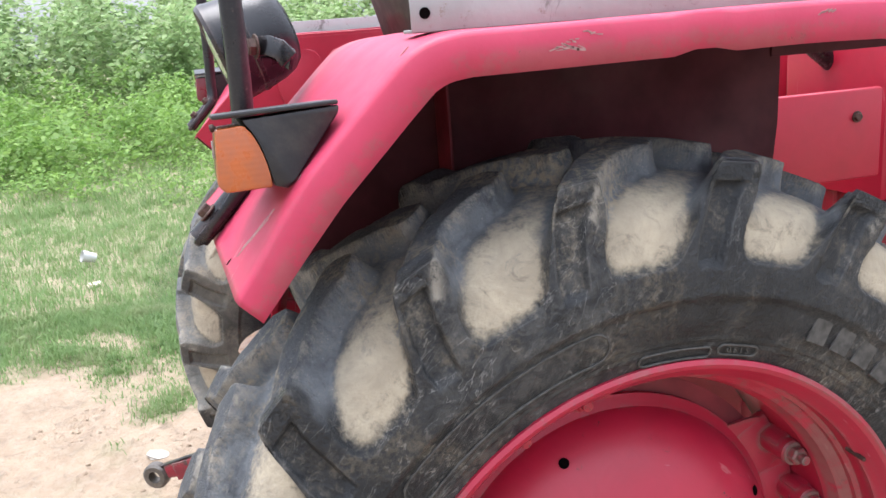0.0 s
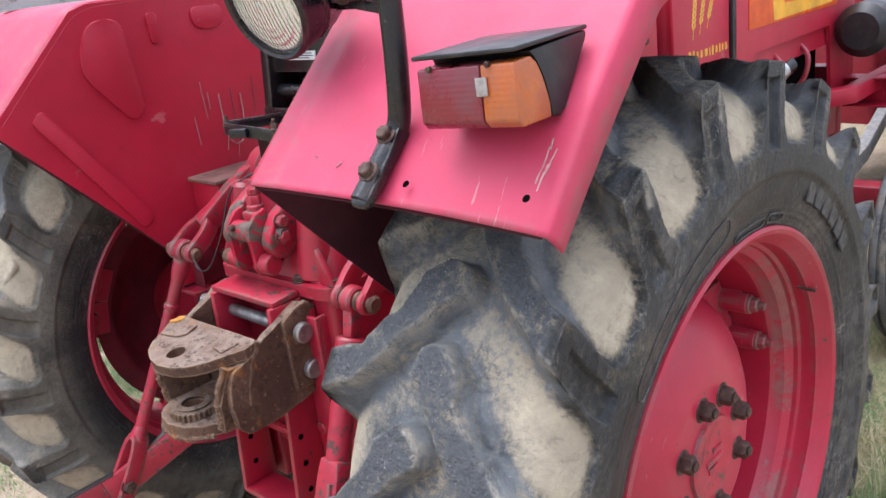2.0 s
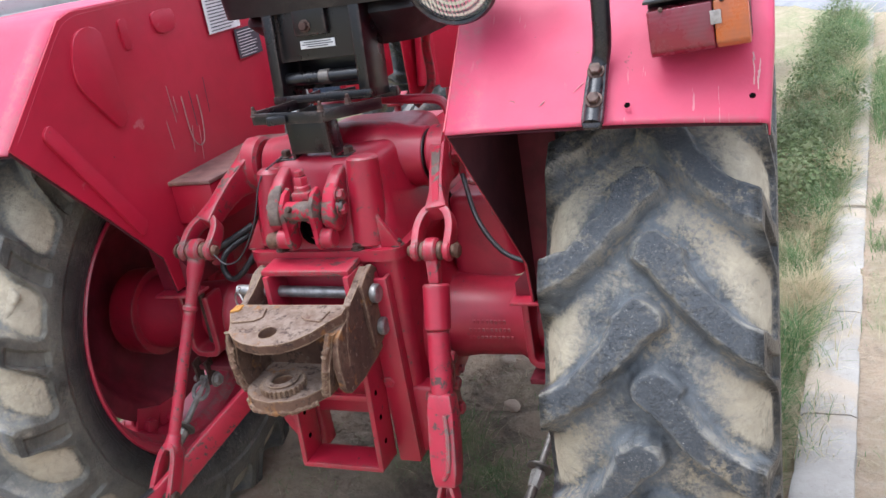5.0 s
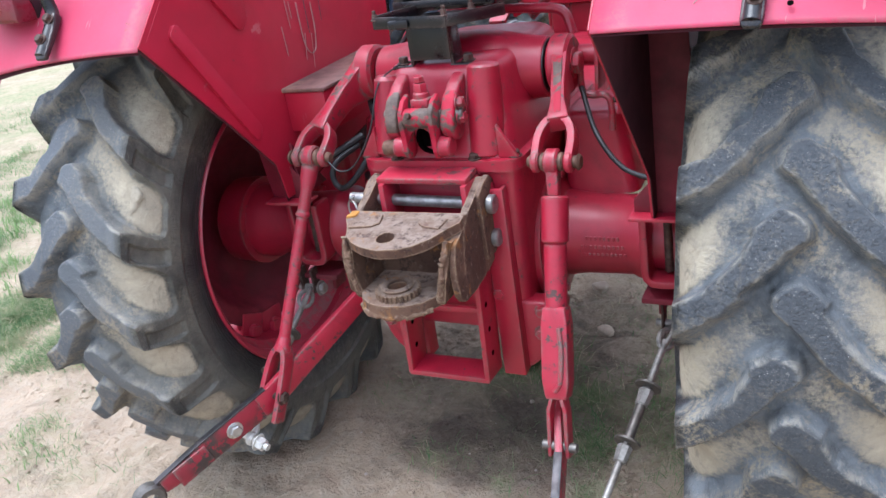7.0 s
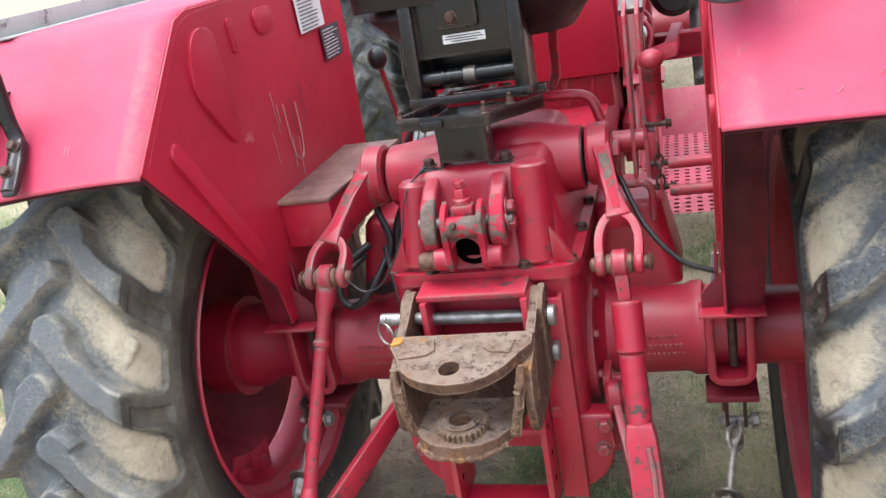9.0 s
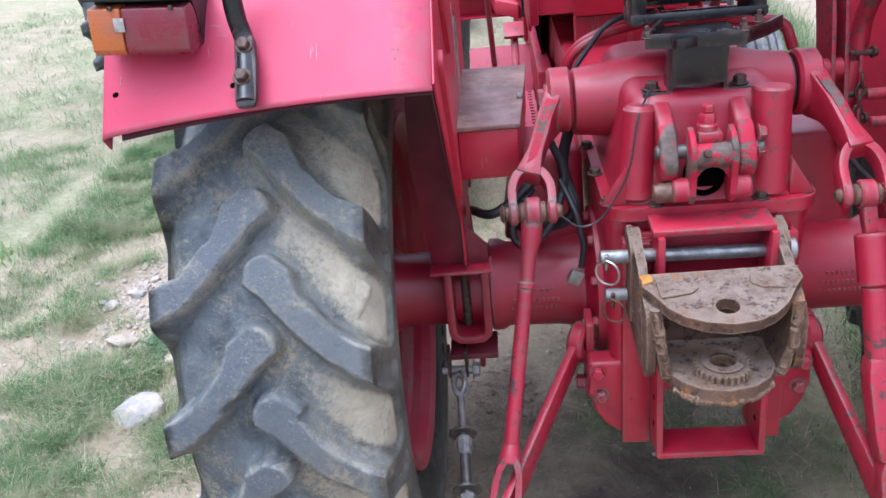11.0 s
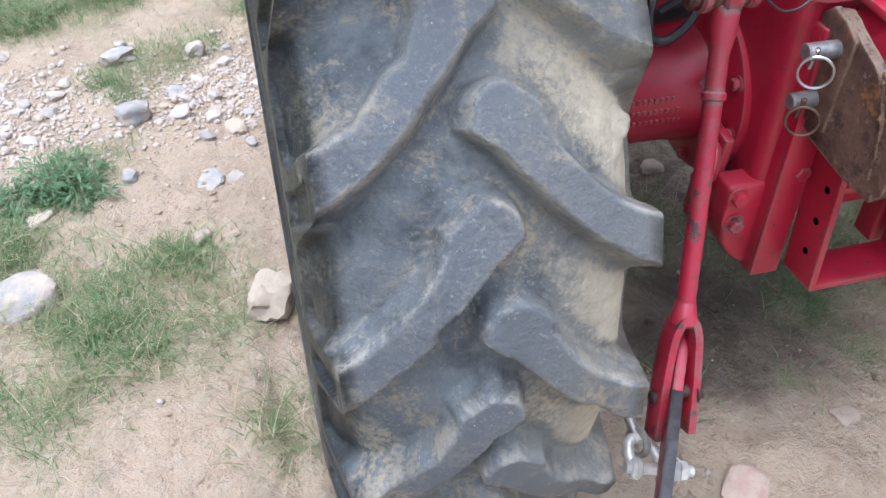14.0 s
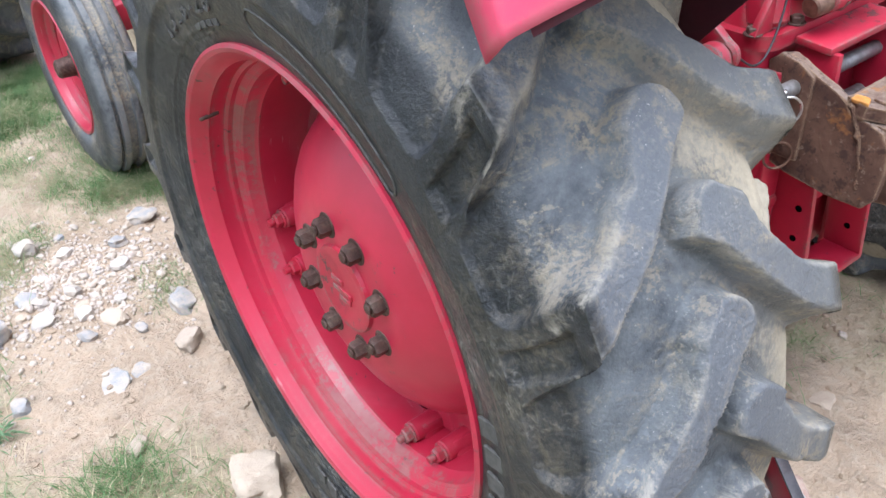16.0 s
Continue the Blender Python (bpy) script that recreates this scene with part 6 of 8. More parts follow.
def gearbox():
    bm = B()
    rbox(bm, 0.455, 0.838, (-0.165, 0.165, -0.205, 0.62), (-0.180, 0.180, -0.212, 0.62), 0.025, 0.025)
    case = part("gearbox", bm, RED_CAST, tractor, "grimy red cast gearbox housing")
    part("oil_pan", rbox(B(), 0.405, 0.47, (-0.10, 0.10, 0.02, 0.55), (-0.165, 0.165, -0.10, 0.60), 0.05, 0.04), RED_CAST, case)
    part("clutch_housing", rbox(B(), 0.42, 0.86, (-0.15, 0.15, 0.60, 1.45), (-0.16, 0.16, 0.60, 1.45), 0.04, 0.05), RED_CAST, case)
    # bolted flange between housing and cover
    bm = B()
    rbox(bm, 0.838, 0.862, (-0.180, 0.190, -0.226, 0.36), (-0.180, 0.190, -0.226, 0.36), 0.04, 0.04, rings=1)
    flange = part("flange", bm, RED_CAST, case)
    for x, y in ((-0.172, -0.195), (0.172, -0.195), (-0.09, -0.214), (0.09, -0.214), (0.178, -0.05), (-0.178, -0.05), (0.178, 0.1), (-0.178, 0.1)):
        nb = B()
        hexbolt(nb, (x, y, 0.862), (0, 0, 1), 0.011, 0.010)
        part("flange_bolt", nb, BOLT, flange)
    # lift cover
    bm = B()
    rbox(bm, 0.860, 1.045, (-0.160, 0.170, -0.208, 0.32), (-0.132, 0.140, -0.165, 0.26), 0.045, 0.05, bulge=0.035, rings=8)
    cyl(bm, (0.108, -0.178, 0.862), (0.112, -0.160, 1.046), 0.040, 0.033, 28, 0.004)
    cyl(bm, (-0.122, -0.180, 0.862), (-0.112, -0.160, 1.030), 0.036, 0.028, 28, 0.008)
    # corner gussets
    for s in (-1, 1):
        prism(bm, [(0, 0), (0.045, 0), (0.0, 0.07)], 0.014, Matrix(((s, 0, 0, s * 0.140), (0, 0, 1, -0.207), (0, 1, 0, 0.862), (0, 0, 0, 1))), 0.003)
    cover = part("lift_cover", bm, RED_CAST, case, "rounded red cast hydraulic lift cover")
    bm = B()
    prof = [(-0.204, 0), (-0.204, 0.058), (-0.199, 0.064), (-0.17, 0.067), (-0.14, 0.071), (-0.11, 0.077), (-0.07, 0.084), (-0.03, 0.087), (0.03, 0.087), (0.07, 0.085), (0.11, 0.079), (0.14, 0.073), (0.17, 0.068), (0.199, 0.065), (0.204, 0.058), (0.204, 0)]
    lathe(bm, prof, 40, Matrix.Translation((-0.01, 0.02, 0.988)) @ AXIS_X)
    part("cross_shaft_tube", bm, RED_CAST, case, "red cast cross-shaft tube")
    for x0, x1 in ((-0.214, -0.205), (0.186, 0.197)):
        part("shaft_seal", cyl(B(), (x0 + 0.003, 0.016, 0.990), (x1 - 0.003, 0.016, 0.990), 0.0590, 0.0590, 32, 0.001), GREASY, case, "black greasy shaft seal")
    for s in (-1, 1):
        bm = B()
        rbox(bm, 0.69, 0.875, (0.19 if s > 0 else -0.36, 0.36 if s > 0 else -0.19, 0.03, 0.26), (0.19 if s > 0 else -0.33, 0.33 if s > 0 else -0.19, 0.05, 0.24), 0.03, 0.03, bulge=0.02)
        part("brake_housing", bm, RED_CAST, case, "grimy red cast brake housing")
    # axle trumpets
    for s in (-1, 1):
        bm = B()
        lathe(bm, [(0.165, 0), (0.165, 0.155), (0.185, 0.155), (0.188, 0.125), (0.205, 0.100), (0.26, 0.092), (0.36, 0.090), (0.375, 0.098), (0.395, 0.098), (0.40, 0.088), (0.50, 0.080), (0.58, 0.078), (0.62, 0.10), (0.66, 0.10), (0.66, 0)], 48, Matrix.Translation((0, 0, AXLE_Z)) @ disc_turn(s))
        ax = part("axle_housing", bm, RED_CAST, case, "red cast axle tube with flange")
        for k in range(10):
            a = radians(36 * k + 10)
            nb = B()
            hexbolt(nb, (s * 0.184, 0.138 * math.cos(a), AXLE_Z + 0.138 * math.sin(a)), (s, 0, 0), 0.010, 0.010)
            part("flange_bolt", nb, RED_CAST, ax)
        # cast lettering as plain bars
        for q, count in enumerate((8, 10, 11)):
            zz = 0.630 - 0.018 * q
            yy = -math.sqrt(max(0.0, 0.0915 ** 2 - (zz - AXLE_Z) ** 2)) + 0.0008
            for j in range(count):
                lb = B()
                box(lb, (s * 0.305 + (j - (count - 1) / 2) * 0.0098, yy, zz), (0.0062, 0.004, 0.010 - 0.0015 * q), (0, 0, 0), 0.001, 1)
                part("cast_letter", lb, RED_CAST, ax)
        # mudguard saddle under the foot
        bm = B()
        # rounded yoke, open in the middle
        u_path = [(0.4785, 0.706), (0.4785, 0.575), (0.4765, 0.560), (0.466, 0.549), (0.4415, 0.547), (0.417, 0.549), (0.4065, 0.560), (0.4045, 0.575), (0.4045, 0.706)]
        flat_bar(bm, [(s * x, -0.10, z) for x, z in u_path], 0.062, 0.017, (0, 1, 0), 0.004)
        saddle = part("axle_saddle", bm, RED_CAST, case)
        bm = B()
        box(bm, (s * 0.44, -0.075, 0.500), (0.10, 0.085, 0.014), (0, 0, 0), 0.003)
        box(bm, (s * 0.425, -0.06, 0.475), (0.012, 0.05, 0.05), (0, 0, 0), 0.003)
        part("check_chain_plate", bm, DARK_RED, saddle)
        part("yoke_bolt", cyl(B(), (s * 0.447, -0.085, 0.56), (s * 0.447, -0.085, 0.70), 0.009), BOLT, saddle)
    # side flange with bolts behind the lift rods
    for s in (-1, 1):
        bm = B()
        box(bm, (s * 0.205, -0.130, 0.50), (0.016, 0.06, 0.19), (6, 0, 0), 0.003)
        brk = part("link_bracket", bm, RED_CAST, case)
        for z in (0.435, 0.50, 0.565):
            nb = B()
            hexbolt(nb, (s * 0.213, -0.135, z), (s, 0, 0), 0.015, 0.016)
            part("bracket_bolt", nb, RED_WORN, brk)
        # rounded lower corner of the casting
        bm = B()
        lobe = [(s * 0.10, 0.53), (s * 0.10, 0.350), (s * 0.130, 0.352), (s * 0.160, 0.363), (s * 0.185, 0.385), (s * 0.204, 0.418), (s * 0.212, 0.460), (s * 0.213, 0.53)]
        prism(bm, lobe if s > 0 else lobe[::-1], 0.050, Matrix(((1, 0, 0, 0), (0, 0, -1, -0.160), (0, 1, 0, 0), (0, 0, 0, 1))), 0.008, 3)
        foot_lobe = part("casting_lobe", bm, RED_CAST, case)
        for x, z in ((0.190, 0.455), (0.196, 0.510)):
            nb = B()
            hexbolt(nb, (s * x, -0.209, z), (0, -1, 0), 0.013, 0.012)
            part("lobe_bolt", nb, RED_WORN, foot_lobe)
    return case


case = gearbox()


def top_link_bracket():
    """Rocker ears on the back of the cover."""
    rock = part("rocker_bracket", cyl(B(), (-0.095, -0.222, 0.962), (0.085, -0.222, 0.962), 0.012), DARK_STEEL, case, "worn red top-link rocker bracket")
    for x in (-0.074, 0.055):
        bm = B()
        pts = [(-0.06, 1.034), (-0.105, 1.040), (-0.150, 1.034), (-0.190, 1.018), (-0.222, 0.994), (-0.243, 0.965), (-0.250, 0.945), (-0.246, 0.925), (-0.234, 0.911), (-0.218, 0.906), (-0.202, 0.911), (-0.190, 0.925), (-0.184, 0.945), (-0.172, 0.968), (-0.12, 0.985), (-0.06, 0.985)]
        prism(bm, pts, 0.030, Matrix(((0, 0, 1, x - 0.015), (1, 0, 0, 0), (0, 1, 0, 0), (0, 0, 0, 1))), 0.007, 3)
        ear = part("ear", bm, RED_WORN, rock)
        bm = B()
        tip = [(-0.205, 1.0085), (-0.2235, 0.9945), (-0.2443, 0.965), (-0.2515, 0.945), (-0.2475, 0.928), (-0.236, 0.928), (-0.222, 0.945), (-0.215, 0.97)]
        prism(bm, tip, 0.0302, Matrix(((0, 0, 1, x - 0.0151), (1, 0, 0, 0), (0, 1, 0, 0), (0, 0, 0, 1))), 0.006, 3)
        part("worn_tip", bm, BARE, ear, "grey worn front of the ear")
    # rocker: two slim legs on a cross tube, with a stop screw
    bm = B()
    leg = [(-0.222, 1.006), (-0.246, 0.998), (-0.266, 0.978), (-0.270, 0.955), (-0.262, 0.925), (-0.266, 0.895), (-0.256, 0.878), (-0.238, 0.874), (-0.222, 0.884), (-0.220, 0.915), (-0.228, 0.945), (-0.216, 0.975)]
    for x in (-0.038, 0.029):
        prism(bm, leg, 0.011, Matrix(((0, 0, 1, x - 0.0055), (1, 0, 0, 0), (0, 1, 0, 0), (0, 0, 0, 1))), 0.003, 2)
    cyl(bm, (-0.036, -0.248, 0.962), (0.027, -0.248, 0.962), 0.020, 0.020, 24, 0.003)
    arch = [(-0.036, 0.930)] + [(-0.0045 - 0.027 * math.cos(q * math.pi / 8), 0.918 + 0.026 * math.sin(q * math.pi / 8)) for q in range(9)] + [(0.027, 0.930), (0.027, 0.964), (-0.036, 0.964)]
    prism(bm, arch, 0.012, Matrix(((1, 0, 0, 0), (0, 0, 1, -0.252), (0, 1, 0, 0), (0, 0, 0, 1))), 0.002)
    part("rocker", bm, BARE, rock, "cast rocker with chipped red paint")
    part("stop_screw", cyl(B(), (-0.018, -0.266, 0.972), (-0.018, -0.275, 0.975), 0.007, 0.006, 14, 0.001), BOLT, rock)
    # black disc painted for the shaded opening behind the rocker
    bm = B()
    lathe(bm, [(0.0, 0.0), (0.0, 0.026), (0.010, 0.029), (0.013, 0.033), (0.004, 0.036), (-0.01, 0.036)], 24, frame_of((-0.006, -0.1975, 0.905), (-0.006, -0.240, 0.912)))
    part("dark_opening", bm, VOID, rock, "dark opening behind the rocker, depth painted black")
    for x0, x1 in ((-0.070, -0.040), (0.031, 0.060)):
        part("rocker_boss", cyl(B(), (x0, -0.243, 0.900), (x1, -0.243, 0.900), 0.021, 0.021, 24, 0.003), RED_WORN, rock)
    bm = B()
    cyl(bm, (-0.100, -0.238, 0.894), (-0.066, -0.241, 0.898), 0.017, 0.019, 20, 0.003)
    part("pin", bm, PIN_RUST, rock, "bare greasy steel pin")
    bm = B()
    box(bm, (-0.006, -0.222, 0.985), (0.040, 0.030, 0.022), (0, 0, 0), 0.004)
    cyl(bm, (-0.008, -0.215, 0.985), (-0.008, -0.215, 1.008), 0.018, 0.017, 24, 0.003)
    hexbolt(bm, (-0.008, -0.215, 1.008), (0, 0, 1), 0.015, 0.018, False)
    hexbolt(bm, (-0.008, -0.215, 1.028), (0, 0, 1), 0.011, 0.012, False)
    part("locknut", bm, RED_WORN, rock)
    for z in (0.985, 0.955):
        nb = B()
        hexbolt(nb, (0.073, -0.222, z), (1, 0, 0), 0.012, 0.012)
        part("ear_bolt", nb, RED_WORN, rock)


top_link_bracket()


def drop_frame():
    """Bolted plate with a hanging frame for the drawbar."""
    bm = B()
    box(bm, (0.0, -0.222, 0.665), (0.250, 0.016, 0.300), (0, 0, 0), 0.003)
    plate = part("rear_plate", bm, RED_CAST, case, "red steel rear plate with bolts")
    for x in (-0.112, 0.112):
        for z in (0.79, 0.56):
            nb = B()
            hexbolt(nb, (x, -0.230, z), (0, -1, 0), 0.014, 0.010)
            part("plate_bolt", nb, RED_CAST, plate)
    for s in (-1, 1):
        bm = B()
        box(bm, (s * 0.126, -0.234, 0.580), (0.052, 0.010, 0.450), (0, 0, 0), 0.003)
        box(bm, (s * 0.146, -0.205, 0.580), (0.010, 0.050, 0.450), (0, 0, 0), 0.003)
        part("side_plate", bm, RED_CAST, plate)
    hang = part("drawbar_frame", box(B(), (0, -0.283, 0.386), (0.196, 0.075, 0.012), (0, 0, 0), 0.002), RED_CAST, case, "hanging red flat-steel drawbar frame")
    for s in (-1, 1):
        bm = B()
        flat_bar(bm, [(s * 0.094, -0.262, 0.835), (s * 0.094, -0.266, 0.62), (s * 0.094, -0.283, 0.381)], 0.075, 0.012, (0, 1, 0))
        bar = part("frame_side", bm, RED_CAST, hang)
        for z in (0.44, 0.50, 0.56):
            hb = B()
            cyl(hb, (s * 0.1005, -0.285, z), (s * 0.1008, -0.285, z), 0.0062, 0.0062, 14, 0)
            part("drilled_hole", hb, VOID, bar)
            hb = B()
            cyl(hb, (s * 0.0878, -0.285, z), (s * 0.0875, -0.285, z), 0.0062, 0.0062, 14, 0)
            part("drilled_hole", hb, VOID, bar)
    part("frame_top", box(B(), (-0.005, -0.258, 0.842), (0.205, 0.062, 0.012), (4, 0, 0), 0.002), RED_WORN, hang)
    part("cross_bar", box(B(), (0, -0.246, 0.520), (0.176, 0.012, 0.014), (0, 0, 0), 0.002), RED_CAST, hang)
    bm = B()
    rbox(bm, 0.47, 0.60, (-0.15, 0.15, -0.17, 0.1), (-0.17, 0.17, -0.20, 0.1), 0.04, 0.04)
    part("sump", bm, RED_CAST, case)


drop_frame()


def corrode(bm, amp=0.0012, edge=0.016, seed=0.0):
    """Splits long edges and pushes the surface in and out like flaking steel."""
    bmesh.ops.triangulate(bm, faces=bm.faces)
    for _ in range(4):
        far = [e for e in bm.edges if e.calc_length() > edge]
        if not far:
            break
        bmesh.ops.subdivide_edges(bm, edges=far, cuts=1)
        bmesh.ops.triangulate(bm, faces=[f for f in bm.faces if len(f.verts) > 3])
    bmesh.ops.recalc_face_normals(bm, faces=bm.faces)
    bm.normal_update()
    for w in bm.verts:
        q = w.co * 55 + Vector((seed, 0, 0))
        w.co += w.normal * amp * (noise.noise(q) + 0.6 * noise.noise(q * 2.7))
    return bm


def crust(pts, r, seed):
    """A lumpy weld or rust crust along a line."""
    rng = random.Random(seed)
    path = smooth_path(pts, 10)
    path = [p + Vector((rng.uniform(-1, 1), rng.uniform(-1, 1), rng.uniform(-1, 1))) * r * 0.22 for p in path]
    bm = tube(B(), path, [r * rng.uniform(0.65, 1.25) for _ in range(len(path))], 10, False)
    return corrode(bm, 0.003, 0.008, seed * 3.1)


def hitch():
    """Rusty towing jaw pinned to the frame: two side plates joined by an upper and a lower tongue."""
    yz = lambda x: Matrix(((0, 0, 1, x), (1, 0, 0, 0), (0, 1, 0, 0), (0, 0, 0, 1)))
    side = [(-0.215, 0.655), (-0.218, 0.700), (-0.219, 0.812), (-0.228, 0.830), (-0.246, 0.836), (-0.264, 0.828), (-0.296, 0.812), (-0.328, 0.799), (-0.346, 0.790), (-0.352, 0.774), (-0.385, 0.768), (-0.408, 0.760), (-0.420, 0.735), (-0.424, 0.700), (-0.418, 0.650), (-0.400, 0.630), (-0.340, 0.628), (-0.270, 0.640)]
    pad = [(-0.213, 0.668), (-0.213, 0.820), (-0.232, 0.836), (-0.262, 0.830), (-0.292, 0.812), (-0.286, 0.668)]
    jaw = part("tow_hitch", corrode(prism(B(), side, 0.016, yz(-0.1395), 0.003, 2)), RUST, tractor, "heavily rusted steel towing jaw with pins")
    part("side_plate", corrode(prism(B(), side, 0.016, yz(0.0995), 0.003, 2), seed=4.0), RUST, jaw, "rusty brown side plate")
    for x in (-0.146, 0.112):
        part("ear_pad", corrode(prism(B(), pad, 0.012, yz(x), 0.003, 2), seed=x * 40), RUST, jaw)
    # upper tongue: broad flat plate with cut corners and a round hole
    cx = -0.018
    tongue = [(-0.139, -0.352), (-0.141, -0.374), (-0.128, -0.394), (-0.108, -0.434), (-0.086, -0.456), (-0.056, -0.471), (-0.018, -0.479), (0.022, -0.473), (0.050, -0.459), (0.076, -0.434), (0.100, -0.394), (0.115, -0.374), (0.114, -0.350), (0.104, -0.341), (0.040, -0.342), (-0.018, -0.343), (-0.080, -0.344), (-0.126, -0.344)]
    top = holed(B(), tongue, (cx, -0.436), 0.0185, 0.021, Matrix.Translation((0, -0.35, 0.776)) @ Matrix.Rotation(radians(9), 4, "X") @ Matrix.Translation((0, 0.35, 0)))
    part("upper_tongue", corrode(top, 0.0008, 0.02, 2.0), RUST, jaw, "rusted upper plate with a round pin hole", 30)
    part("weld_block", corrode(prism(B(), [(-0.118, -0.372), (-0.060, -0.360), (-0.052, -0.392), (-0.066, -0.406), (-0.116, -0.414)], 0.009, Matrix.Translation((0, -0.35, 0.793)) @ Matrix.Rotation(radians(9), 4, "X") @ Matrix.Translation((0, 0.35, 0)), 0.003), 0.001, 0.014, 6.0), RUST, jaw)
    part("weld_block", corrode(prism(B(), [(0.034, -0.362), (0.088, -0.366), (0.082, -0.404), (0.044, -0.398), (0.030, -0.386)], 0.008, Matrix.Translation((0, -0.35, 0.793)) @ Matrix.Rotation(radians(9), 4, "X") @ Matrix.Translation((0, 0.35, 0)), 0.003), 0.001, 0.014, 7.0), RUST, jaw)
    part("rust_bloom", corrode(prism(B(), [(-0.142, -0.350), (-0.122, -0.346), (-0.120, -0.372), (-0.140, -0.378)], 0.008, pose(0, 0, 0.791), 0.003), 0.002, 0.010, 8.0), plain("orange_rust", (0.52, 0.24, 0.05), 0.9, var=0.4, scale=60, bump=0.6), jaw, "bright orange rust corner")
    # lower tongue with a round front, and the toothed ring on it
    low = [(-0.112, -0.330), (-0.112, -0.400), (-0.104, -0.430), (-0.088, -0.456), (-0.062, -0.476), (-0.020, -0.486), (0.024, -0.476), (0.050, -0.456), (0.066, -0.430), (0.076, -0.400), (0.080, -0.330)]
    part("lower_tongue", corrode(holed(B(), low, (cx - 0.002, -0.425), 0.020, 0.024, pose(0, 0, 0.632)), 0.0018, 0.016, 9.0), RUST, jaw, "rusted lower plate", 30)
    pts = []
    for k in range(28):
        for q, r in ((0.0, 0.0405), (0.32, 0.0465), (0.62, 0.0465), (0.85, 0.0405)):
            a = 2 * math.pi * (k + q) / 28
            pts.append((cx + r * math.cos(a), -0.428 + r * math.sin(a)))
    bm = holed(B(), pts, (cx, -0.428), 0.0215, 0.015, pose(0, 0, 0.655))
    part("toothed_ring", bm, RUST, jaw, "rusted toothed steel ring", 30)
    part("ring_collar", lathe(B(), [(0.0, 0.0215), (0.0, 0.032), (0.004, 0.034), (0.006, 0.030), (0.006, 0.0215)], 32, pose(cx, -0.428, 0.670)), RUST, jaw)
    # cheeks that narrow towards the lower plate
    for s, x0, x1 in ((-1, -0.1235, -0.106), (1, 0.0995, 0.074)):
        t = bmesh.new()
        rows = []
        for z, x, yf in ((0.640, x1, -0.430), (0.700, x1 * 0.4 + x0 * 0.6, -0.436), (0.766, x0, -0.414)):
            rows.append([t.verts.new((x + s * a, y, z)) for a, y in ((-0.009, -0.34), (0.009, -0.34), (0.009, yf), (-0.009, yf))])
        for a, b in zip(rows, rows[1:]):
            for k in range(4):
                t.faces.new((a[k], a[(k + 1) % 4], b[(k + 1) % 4], b[k]))
        t.faces.new(rows[0])
        t.faces.new(rows[-1])
        part("cheek", corrode(t, 0.0022, 0.012, s * 5.0), RUST, jaw)
        part("weld_bead", crust([(x0 + s * 0.003, -0.416, 0.770), ((x0 + x1) / 2 + s * 0.003, -0.434, 0.715), (x1 + s * 0.002, -0.430, 0.650)], 0.0075, 11 + s), RUST, jaw, "lumpy rusted weld")
        part("weld_bead", crust([(x0 + s * 0.010, -0.345, 0.798), (x0 + s * 0.013, -0.372, 0.745), (x0 + s * 0.012, -0.390, 0.660)], 0.0055, 21 + s), RUST, jaw, "lumpy rusted weld")
    part("front_crust", crust([(-0.098, -0.442, 0.632), (-0.064, -0.470, 0.630), (-0.020, -0.480, 0.629), (0.026, -0.470, 0.630), (0.060, -0.442, 0.632)], 0.0065, 31), RUST, jaw)
    bm = B()
    box(bm, (-0.018, -0.335, 0.640), (0.210, 0.02, 0.025), (0, 0, 0), 0.004)
    box(bm, (-0.018, -0.328, 0.712), (0.210, 0.012, 0.13), (0, 0, 0), 0.003)
    part("web", corrode(bm, 0.001, 0.02, 12.0), RUST, jaw)
    # through pins
    bm = B()
    cyl(bm, (-0.195, -0.262, 0.790), (0.136, -0.258, 0.782), 0.0125, 0.0125, 20)
    cyl(bm, (0.126, -0.258, 0.782), (0.142, -0.258, 0.782), 0.020, 0.020, 24, 0.003)
    part("upper_pin", bm, PIN_STEEL, jaw, "bright steel hitch pin with rust spots")
    bm = B()
    cyl(bm, (-0.185, -0.248, 0.705), (0.132, -0.248, 0.702), 0.0125, 0.0125, 20)
    cyl(bm, (0.124, -0.248, 0.702), (0.139, -0.248, 0.702), 0.019, 0.019, 24, 0.003)
    part("lower_pin", bm, PIN_STEEL, jaw, "dull steel hitch pin")
    for k, (x, y, z) in enumerate(((-0.184, -0.268, 0.782), (-0.172, -0.258, 0.698))):
        ring = [(x + 0.019 * math.cos(a), y - 0.012 - 0.012 * math.cos(a), z - 0.014 + 0.023 * math.sin(a)) for a in np.linspace(0, 2 * np.pi, 24)]
        clip = B()
        tube(clip, ring, 0.0022, 8, False)
        cyl(clip, (x, y - 0.004, z + 0.018), (x, y + 0.004, z - 0.016), 0.004)
        part("linchpin", clip, STEEL if k == 0 else PIN_RUST, jaw, "linch pin with a wire ring")


hitch()


